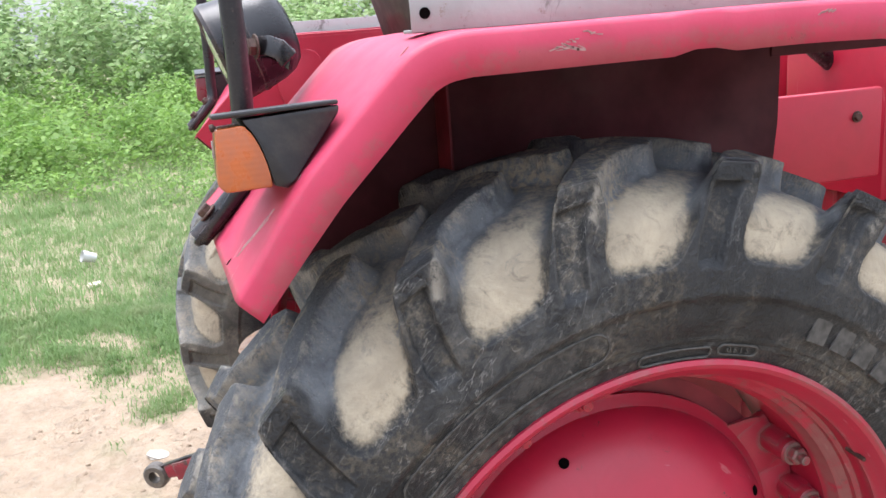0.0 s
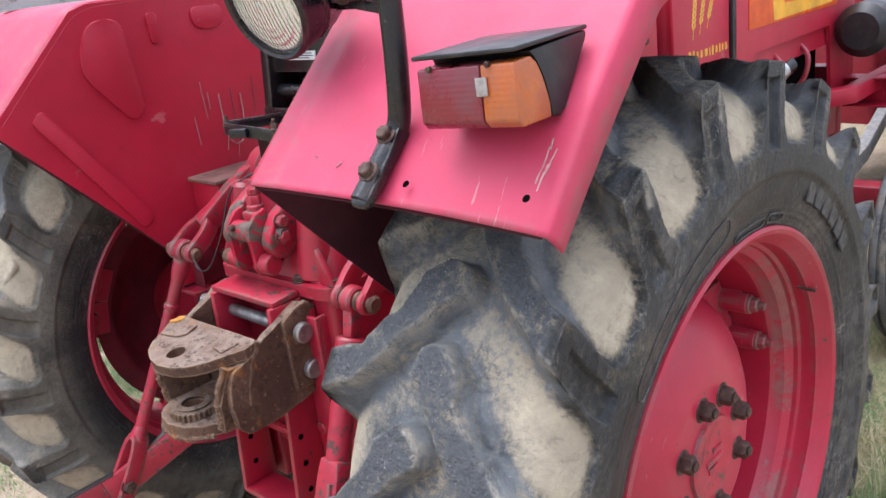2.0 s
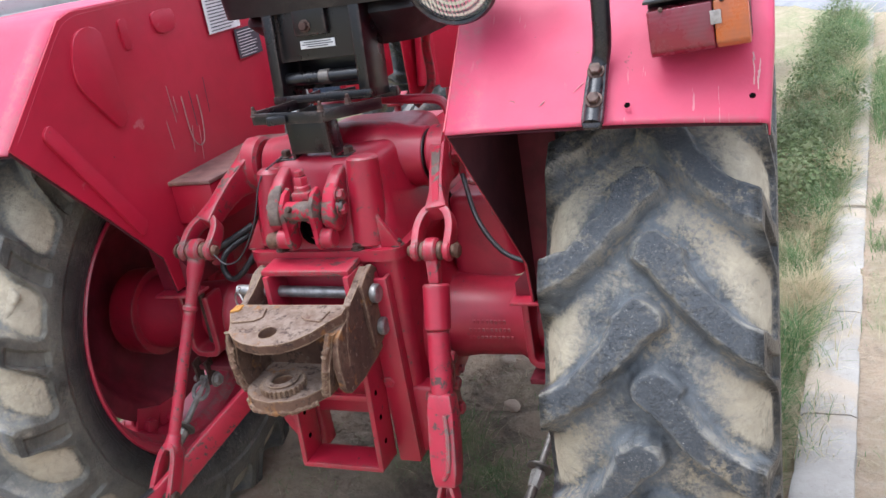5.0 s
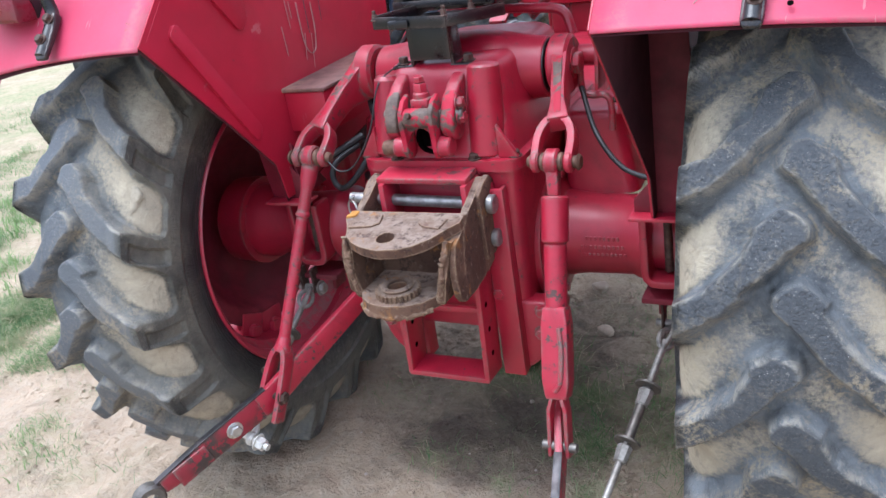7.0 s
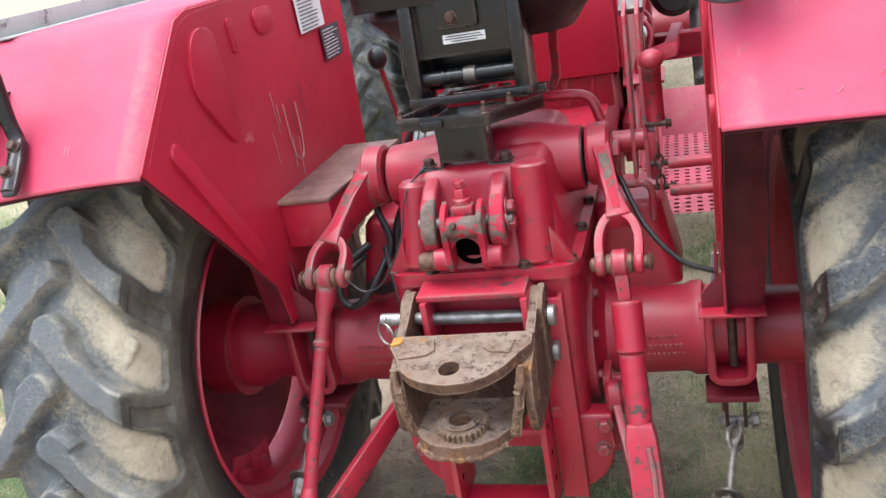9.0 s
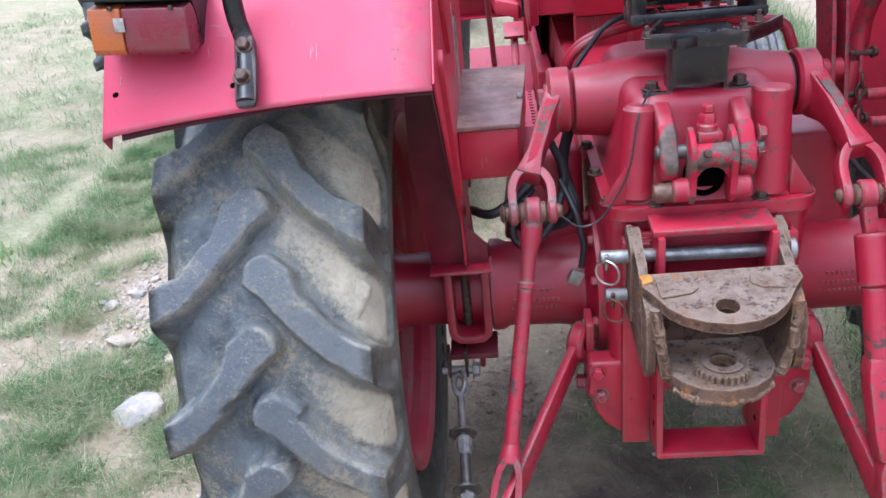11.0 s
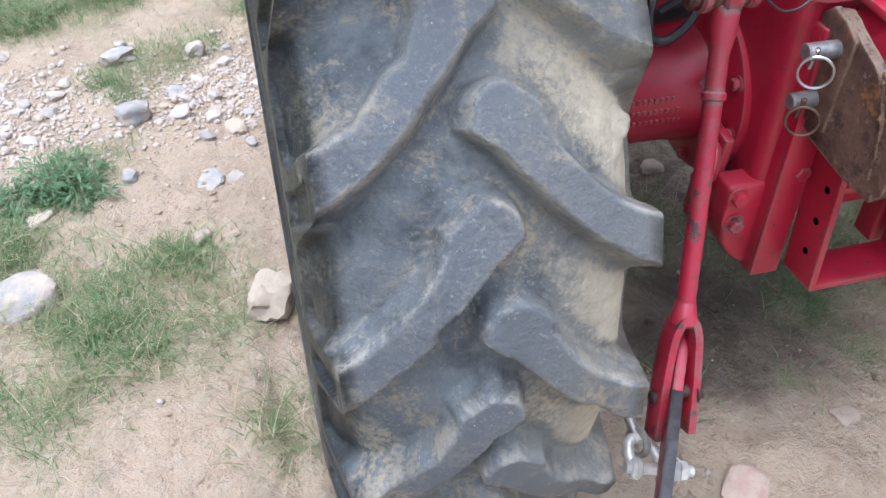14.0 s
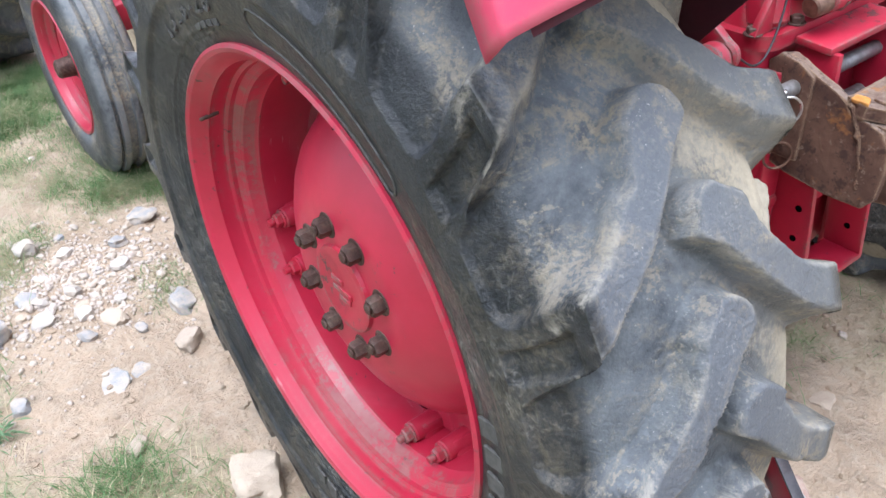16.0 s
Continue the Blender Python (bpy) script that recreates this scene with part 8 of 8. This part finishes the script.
    part("cable", tube(B(), [(-0.225, 0.06, 0.92), (-0.222, 0.07, 1.00), (-0.17, 0.09, 1.075), (-0.12, 0.10, 1.12), (-0.02, 0.13, 1.13)], 0.0055, 8), CABLE, tractor, "thin black cable over the lift cover")
    part("cable", tube(B(), [(-0.265, 0.04, 1.00), (-0.262, 0.0, 0.93), (-0.235, -0.03, 0.86), (-0.258, -0.06, 0.80), (-0.30, -0.05, 0.765)], 0.008, 8), CABLE, tractor, "black rubber-covered cable")
    bm = B()
    tube(bm, [(0.255, 0.02, 0.94), (0.30, -0.05, 0.86), (0.36, -0.09, 0.80), (0.425, -0.10, 0.775)], 0.0055, 10)
    part("cable", bm, CABLE, tractor, "black corrugated cable")
    bm = B()
    tube(bm, [(-0.20, 0.10, 0.95), (-0.235, 0.02, 0.86), (-0.22, -0.06, 0.79), (-0.28, -0.02, 0.74), (-0.34, 0.05, 0.72)], 0.012, 10)
    part("cable", bm, CABLE, tractor, "black rubber-covered cable")
    bm = B()
    tube(bm, [(-0.085, -0.13, 1.050), (-0.118, -0.19, 1.02), (-0.140, -0.222, 0.93), (-0.185, -0.236, 0.858), (-0.225, -0.240, 0.842), (-0.258, -0.232, 0.862)], 0.0018, 8)
    part("wire", bm, CABLE, tractor, "thin loose black wire")
    bm = B()
    tube(bm, [(-0.245, -0.04, 0.850), (-0.222, -0.09, 0.805), (-0.213, -0.105, 0.765), (-0.208, -0.110, 0.735), (-0.214, -0.112, 0.692)], 0.0062, 10)
    lead = part("cable", bm, CABLE, tractor, "black rubber-covered cable with connector")
    part("connector", box(B(), (-0.226, -0.114, 0.672), (0.027, 0.015, 0.030), (0, 25, 0), 0.003), ZINC, lead, "grey plastic connector")
    part("cable", tube(B(), [(-0.24, -0.05, 0.835), (-0.265, -0.095, 0.790), (-0.290, -0.108, 0.762), (-0.318, -0.108, 0.746), (-0.338, -0.104, 0.755), (-0.344, -0.10, 0.782), (-0.334, -0.085, 0.808), (-0.30, -0.03, 0.83)], 0.0075, 10), CABLE, tractor, "looped black rubber-covered cable")
    part("cable", tube(B(), [(-0.425, -0.03, 0.795), (-0.385, -0.08, 0.805), (-0.345, -0.07, 0.822), (-0.29, -0.02, 0.85)], 0.0095, 10), CABLE, tractor, "thick black rubber-covered cable")
    bm = B()
    tube(bm, [(0.425, -0.07, 0.80), (0.42, -0.06, 0.74), (0.416, -0.05, 0.70)], 0.007, 8)
    part("stay_rod", bm, WHITE_BAR, tractor)


levers()


def stickers():
    x = -(FENDER_IN - 0.0095)
    for name, y0, y1, z0, z1, mat, rows, ink, label in (("warning_sticker", 0.192, 0.335, 1.288, 1.46, LABEL, 13, INK, "white printed warning sticker"), ("data_plate", 0.300, 0.415, 1.205, 1.282, INK, 9, LABEL, "black printed data plate")):
        m = Matrix(((0, 0, 1, x), (1, 0, 0, 0), (0, 1, 0, 0), (0, 0, 0, 1)))
        st = part(name, prism(B(), [(y0, z0), (y1, z0), (y1, min(z1, 1.40)), (y0, min(z1, 1.40))], 0.0015, m, 0), mat, guard_l, label)
        hgt = min(z1, 1.40) - z0
        rng = random.Random(3)
        for q in range(rows):
            bm = B()
            zz = z0 + hgt * (q + 0.8) / (rows + 0.8)
            w = (y1 - y0) * rng.uniform(0.55, 0.85)
            box(bm, (x + 0.0022, y0 + (y1 - y0) * 0.08 + w / 2, zz), (0.001, w, hgt * 0.022), (0, 0, 0), 0)
            part("print_line", bm, ink, st)
    # scrapes where the seat rubs
    rng = random.Random(5)
    for _ in range(7):
        y, z = rng.uniform(-0.06, 0.12), rng.uniform(1.03, 1.17)
        bm = B()
        box(bm, (x - 0.0005, y, z), (0.0012, rng.uniform(0.0008, 0.0018), rng.uniform(0.03, 0.09)), (rng.uniform(-14, 4), 0, 0), 0)
        part("scrape", bm, SCUFF if rng.random() < 0.5 else INK, guard_l)
    loop = [(x - 0.001, 0.02, 1.17), (x - 0.001, 0.022, 1.08), (x - 0.001, 0.04, 1.045), (x - 0.001, 0.065, 1.05), (x - 0.001, 0.078, 1.10), (x - 0.001, 0.08, 1.16)]
    part("worn_loop", tube(B(), loop, 0.0016, 6), SCUFF, guard_l)


stickers()


# ---- platform, bonnet and front ----
def platform():
    perf = paint_red("worn_footboard_paint", (0.40, 0.050, 0.085), (0.33, 0.038, 0.065), chip=0.60, dirt=0.8, dustcol=(0.33, 0.20, 0.16), wear=0.4, rough=0.5, coat=0.0)
    for s in (-1, 1):
        # drilled sheet: each cell a square round an eight-sided hole
        bm = B()
        pitch, r = 0.030, 0.0085
        ring = [(math.cos(math.pi * q / 4), math.sin(math.pi * q / 4)) for q in range(8)]
        for a in range(7):
            for b in range(24):
                cx, cy = s * 0.345 + (a - 3) * pitch, 0.86 + (b - 11.5) * pitch
                low, high = [], []
                for u, w in ring:
                    k = 0.5 * pitch / max(abs(u), abs(w))
                    low.append(bm.verts.new((cx + u * k, cy + w * k, 0.663)))
                    high.append((bm.verts.new((cx + u * r, cy + w * r, 0.663)), bm.verts.new((cx + u * r, cy + w * r, 0.658))))
                for q in range(8):
                    n = (q + 1) % 8
                    bm.faces.new((low[q], low[n], high[n][0], high[q][0]))
                    bm.faces.new((high[q][0], high[n][0], high[n][1], high[q][1]))
        bmesh.ops.remove_doubles(bm, verts=bm.verts, dist=0.0002)
        box(bm, (s * 0.345, 1.30, 0.72), (0.21, 0.006, 0.17), (-35, 0, 0), 0.002)
        plat = part("footboard", bm, perf, tractor, "worn pinkish perforated steel footboard")
        bm = B()
        box(bm, (s * 0.45, 0.86, 0.645), (0.012, 0.74, 0.035), (0, 0, 0), 0.002)
        box(bm, (s * 0.30, 0.62, 0.64), (0.28, 0.03, 0.03), (0, 0, 0), 0.002)
        part("board_edge", bm, RED_CAST, plat)
    for x, y in ((0.30, 0.98), (0.24, 0.98), (-0.30, 0.98)):
        bm = B()
        tube(bm, [(x, 0.80, 0.70), (x, 0.92, 0.84), (x, 0.98, 0.92)], 0.012, 10)
        ped = part("pedal", bm, RED_WORN, tractor, "red foot pedal")
        part("pedal_pad", box(B(), (x, 0.97, 0.925), (0.06, 0.07, 0.012), (25, 0, 0), 0.003), RED_WORN, ped)


platform()


def bonnet():
    bm = B()
    rbox(bm, 0.955, 1.40, (-0.245, 0.245, 1.00, 2.35), (-0.215, 0.215, 1.02, 2.30), 0.04, 0.06, bulge=0.05)
    hood = part("bonnet", bm, RED, tractor, "red bonnet side panels and top")
    # dash and battery cover behind the bonnet
    bm = B()
    box(bm, (0.04, 0.955, 1.135), (0.33, 0.05, 0.36), (0, 0, 0), 0.008)
    part("dash_panel", bm, RED, hood, "flat red panel below the dash")
    bm = B()
    box(bm, (0.03, 0.985, 0.90), (0.30, 0.05, 0.10), (0, 0, 0), 0.006)
    for x in (-0.06, 0.04, 0.12):
        box(bm, (x, 0.965, 0.90), (0.014, 0.03, 0.12), (0, 0, 0), 0.002)
    part("clutch_housing_web", bm, RED_CAST, hood)
    for s in (-1, 1):
        # lower side cover reaching back along the tank
        bm = B()
        m = Matrix(((0, 0, s, s * 0.246), (1, 0, 0, 0), (0, 1, 0, 0), (0, 0, 0, 1)))
        prism(bm, [(0.515, 1.03), (0.865, 1.03), (0.865, 1.216), (0.515, 1.216)], 0.022, m, 0.006)
        cov = part("side_cover", bm, RED, hood, "small flat red side cover")
        nb = B()
        hexbolt(nb, (s * 0.268, 0.80, 1.16), (s, 0, 0), 0.009, 0.006)
        part("cover_screw", nb, BOLT, cov)
        bm = B()
        prism(bm, [(0.975, 0.915), (1.300, 0.905), (1.302, 1.30), (0.965, 1.30)], 0.010, m, 0.005)
        pan = part("side_panel", bm, RED, hood, "red bonnet side panel with gold decal")
        # wheat ears
        for k, (y, z, a) in enumerate(((1.075, 1.175, 10), (1.115, 1.185, 18), (1.160, 1.195, 24))):
            bm = B()
            for q in range(9):
                uu = q / 8
                cy, cz = y + math.sin(radians(a)) * uu * 0.11, z + math.cos(radians(a)) * uu * 0.11 - 0.045
                if q < 2:
                    box(bm, (s * 0.2565, cy, cz), (0.0015, 0.0025, 0.016), (-a, 0, 0), 0)
                else:
                    for g in (-1, 1):
                        mm = Matrix.Translation((s * 0.2565, cy + g * 0.006, cz)) @ Matrix.Rotation(radians(-a + g * -28), 4, "X")
                        t = bmesh.new()
                        bmesh.ops.create_icosphere(t, subdivisions=1, radius=1.0)
                        bmesh.ops.scale(t, vec=(0.001, 0.0048, 0.0105), verts=t.verts)
                        join(bm, t, mm)
            part("wheat_decal", bm, GOLD, pan, "gold wheat-ear decal")
        # lettering of the name as plain bars
        yy = 1.045
        for w, h in ((0.018, 0.034), (0.014, 0.034), (0.018, 0.022), (0.018, 0.022), (0.026, 0.022), (0.008, 0.024), (0.016, 0.030), (0.018, 0.022), (0.012, 0.028), (0.012, 0.022), (0.018, 0.022)):
            bm = B()
            box(bm, (s * 0.2565, yy + w / 2, 1.078), (0.0015, w * 0.62, h * 0.9), (0, 0, 0), 0)
            part("decal_bar", bm, GOLD, pan)
            yy += w + 0.006
        # black seam strip
        bm = B()
        box(bm, (s * 0.254, 1.318, 1.12), (0.020, 0.026, 0.46), (0, 0, 0), 0.003)
        part("rubber_strip", bm, BLACK_PLASTIC, hood)
        # front side frame with open engine bay behind
        bm = B()
        prism(bm, [(1.335, 0.80), (1.40, 0.80), (1.46, 1.03), (2.10, 1.03), (2.13, 0.72), (2.36, 0.72), (2.36, 1.33), (1.335, 1.33)], 0.014, m, 0.005)
        part("front_panel", bm, RED, hood, "red front side panel framing the engine bay")
        bm = B()
        prism(bm, [(1.42, 1.10), (2.15, 1.09), (2.19, 1.13), (2.19, 1.33), (1.42, 1.33)], 0.004, Matrix(((0, 0, s, s * 0.259), (1, 0, 0, 0), (0, 1, 0, 0), (0, 0, 0, 1))), 0.001)
        dec = part("flame_decal", bm, ORANGE_DECAL, hood, "orange and yellow flame decal with white stripe")
        bm = B()
        prism(bm, [(1.60, 1.105), (2.1, 1.105), (2.13, 1.140), (1.68, 1.150), (1.66, 1.33), (1.56, 1.33)], 0.001, Matrix(((0, 0, s, s * 0.2632), (1, 0, 0, 0), (0, 1, 0, 0), (0, 0, 0, 1))), 0)
        part("yellow_flame", bm, YELLOW, dec)
        bm = B()
        prism(bm, [(1.70, 1.165), (2.08, 1.160), (2.10, 1.178), (1.72, 1.185), (1.71, 1.33), (1.69, 1.33)], 0.001, Matrix(((0, 0, s, s * 0.2645), (1, 0, 0, 0), (0, 1, 0, 0), (0, 0, 0, 1))), 0)
        part("white_stripe", bm, WHITE, dec)
        # black sheet added for the shade in the engine bay
        bm = B()
        box(bm, (s * 0.196, 1.78, 0.90), (0.004, 0.72, 0.36), (0, 0, 0), 0.001)
        part("bay_shade", bm, VOID, hood)
    # engine lumps
    eng = part("engine", rbox(B(), 0.55, 0.98, (-0.18, 0.18, 1.40, 2.05), (-0.16, 0.16, 1.40, 2.05), 0.03, 0.03), RED_CAST, tractor, "red engine block with pipes")
    for s in (-1, 1):
        for k in range(2):
            bm = B()
            y = 1.62 + 0.22 * k
            tube(bm, [(s * 0.17, y, 0.80), (s * 0.25, y + 0.02, 0.86), (s * 0.27, y + 0.03, 0.95), (s * 0.22, y + 0.05, 1.0)], 0.009, 10)
            part("fuel_pipe", bm, RED_CAST, eng)
        bm = B()
        cyl(bm, (s * 0.215, 1.66, 0.90), (s * 0.235, 1.80, 0.935), 0.030, 0.030, 20)
        part("fuel_filter", bm, BLACK, eng)
        part("filter_band", cyl(B(), (s * 0.2235, 1.72, 0.915), (s * 0.2285, 1.755, 0.9237), 0.032, 0.032, 20), STEEL, eng, "bright metal filter band")
    bm = B()
    cyl(bm, (0.36, 2.10, 1.0), (0.36, 2.58, 1.0), 0.095, 0.095, 32, 0.03)
    part("air_filter", bm, BLACK_PLASTIC, eng, "round black air cleaner")
    # front frame and axle
    bm = B()
    for s in (-1, 1):
        box(bm, (s * 0.20, 1.75, 0.66), (0.05, 1.1, 0.14), (0, 0, 0), 0.006)
    box(bm, (0, 2.32, 0.70), (0.45, 0.08, 0.30), (0, 0, 0), 0.01)
    fr = part("front_frame", bm, RED_CAST, tractor, "red front support frame")
    bm = B()
    box(bm, (0, 1.90, 0.47), (1.05, 0.09, 0.09), (0, 0, 0), 0.01)
    for s in (-1, 1):
        cyl(bm, (s * 0.56, 1.90, 0.36), (s * 0.56, 1.90, 0.62), 0.035)
        tube(bm, [(s * 0.56, 1.90, 0.40), (s * 0.60, 1.905, 0.36), (s * 0.66, 1.915, 0.352)], 0.035, 14)
    part("front_axle", bm, RED_CAST, tractor, "red front axle beam")
    # open box-section cross bar and side arms
    for s in (-1, 1):
        bm = B()
        flat_bar(bm, [(s * 0.24, 2.02, 0.77), (s * 0.33, 2.12, 0.775), (s * 0.36, 2.50, 0.79)], 0.05, 0.06, (1, 0, 0), 0.004)
        part("side_bar", bm, RED, fr, "red tubular side bar")
        for z, w in ((0.705, 0.006), (0.807, 0.006)):
            part("cross_bar_flange", box(B(), (s * 0.45, 2.30, z), (0.38, 0.09, w), (0, 0, 0), 0.001), RED, fr)
        part("cross_bar_web", box(B(), (s * 0.45, 2.342, 0.756), (0.38, 0.006, 0.096), (0, 0, 0), 0.001), RED, fr)
    bm = B()
    cyl(bm, (0.02, 0.95, 1.25), (0.02, 0.62, 1.50), 0.022)
    col = part("steering_column", bm, BLACK, tractor, "black steering column with wheel")
    m = frame_of((0.02, 0.60, 1.515), (0.02, 0.55, 1.553))
    ring = [m @ Vector((0.20 * math.cos(a), 0.20 * math.sin(a), 0)) for a in np.linspace(0, 2 * np.pi, 49)]
    part("steering_wheel", tube(B(), ring, 0.014, 10, False), BLACK_PLASTIC, col)


bonnet()


# ---- other machines parked ahead ----
LINK_GREY = plain("dull_grey_paint", (0.27, 0.27, 0.27), 0.55, var=0.4, scale=40, dust=0.4)


def parked_tractor(x, y, turn, body, label, scale=1.08, half=0.69, link=0.30):
    """A tractor standing ahead, mostly hidden: wheels, axle, mudguards and links."""
    at = pose(x, y, 0, 0, 0, turn)
    other = thing("parked_tractor", label, "tractor", "parked tractors", at)
    rim_m = plain("grey_rim", (0.10, 0.10, 0.11), 0.5, 0.3, dust=0.4)
    for s in (-1, 1):
        w = part("rear_wheel", lathe(B(), [(0.05, 0), (0.05, 0.2), (0.0, 0.30), (-0.02, 0.34), (-0.06, 0.34), (-0.06, 0)], 40, disc_turn(s)), rim_m, other, "large dark lugged wheel")
        w.matrix_basis = Matrix.Translation((s * half, 0, 0.60 * scale)) @ Matrix.Diagonal((scale, scale, scale, 1))
        ty = new("tyre", TYRE_FAR)
        ty.parent = w
        ty.matrix_basis = pose(0, 0, 0, 7 * s, 0, 0)
        ty.color = (0.9, 0.9, 0.9, 1)
        prof = [(0.150, 0.366), (0.162, 0.3785), (0.152, 0.3845), (0.143, 0.366), (0.108, 0.3565), (0.076, 0.333), (-0.076, 0.333), (-0.143, 0.366), (-0.162, 0.3785), (-0.150, 0.364), (-0.082, 0.331), (0.070, 0.328), (0.141, 0.360)]
        part("rim", lathe(B(), prof + prof[:1], 64, disc_turn(s)), rim_m, w)
        bm = B()
        arc = [(s * half, -0.82 * math.cos(a) * 1.0, 0.67 + 0.80 * math.sin(a)) for a in np.linspace(0.6, 2.6, 14)]
        flat_bar(bm, arc, 0.42, 0.008, (1, 0, 0), 0.002)
        part("mudguard", bm, body, other)
        if s < 0:
            continue
        bm = B()
        flat_bar(bm, [(link - 0.06, -0.25, 0.50), (link, -0.65, 0.42), (link + 0.02, -1.10, 0.35)], 0.05, 0.07, (1, 0, 0), 0.008)
        lk = part("lower_link", bm, LINK_GREY, other, "pale grey lower link arm")
        bm = B()
        lathe(bm, [(-0.03, 0.02), (-0.03, 0.05), (0.03, 0.05), (0.03, 0.02), (-0.03, 0.02)], 24, Matrix.Translation((link + 0.022, -1.15, 0.342)) @ AXIS_X)
        part("ball_eye", bm, LINK_GREY, lk)
    bm = B()
    cyl(bm, (-0.6, 0, 0.67), (0.6, 0, 0.67), 0.12)
    rbox(bm, 0.45, 1.05, (-0.20, 0.20, -0.25, 1.6), (-0.18, 0.18, -0.2, 1.6), 0.04, 0.04)
    part("gearbox", bm, body, other)
    bm = B()
    rbox(bm, 1.0, 1.45, (-0.26, 0.26, 1.0, 2.5), (-0.24, 0.24, 1.0, 2.45), 0.05, 0.08, bulge=0.05)
    part("bonnet", bm, body, other)
    for s in (-1, 1):
        fw = B()
        front_tyre(fw)
        f = part("front_wheel", fw, RUBBER_EDGE, other)
        f.matrix_basis = pose(s * 0.70, 2.0, 0.37)
    return other


parked_tractor(-1.98, 3.78, 2, plain("dark_blue_paint", (0.03, 0.04, 0.07), 0.4), "dark parked tractor with big dusty tyres", 1.08, 0.52, -0.08)
parked_tractor(-0.05, 3.32, -3, plain("dull_red_paint", (0.30, 0.02, 0.03), 0.45), "parked red tractor with big dusty tyres")


def mud_patch():
    """Dried smear of clay on the left drive tyre, between two bars."""
    rng = np.random.default_rng(5)
    m = frame_of((-0.607, -0.5055, 0.873), (-0.50, -1.0, 1.14))
    for dx, dy, r in ((0, 0, 0.036), (0.026, 0.012, 0.020)):
        t = bmesh.new()
        rings = []
        for q, (f, h) in enumerate(((1.0, -0.006), (0.93, 0.003), (0.7, 0.006), (0.35, 0.005), (0.0, 0.004))):
            ring = []
            for k in range(28 if f else 1):
                a = 2 * math.pi * k / 28
                w = r * f * (1 + 0.22 * noise.noise(Vector((math.cos(a) * 1.4 + dx * 90, math.sin(a) * 1.4, 3))))
                ring.append(t.verts.new((dx + w * math.cos(a) * 1.1, dy + w * math.sin(a), h * 0.6 + 0.0003 * rng.normal())))
            rings.append(ring)
        for a, b in zip(rings, rings[1:]):
            for k in range(28):
                t.faces.new(list(dict.fromkeys((a[k], a[(k + 1) % 28], b[(k + 1) % len(b)], b[k % len(b)]))))
        part("mud_patch", join(B(), t, WHEEL_L.matrix_basis.inverted() @ m), DRY_MUD, WHEEL_L, "pale dried mud smear on the tyre", 60)


mud_patch()
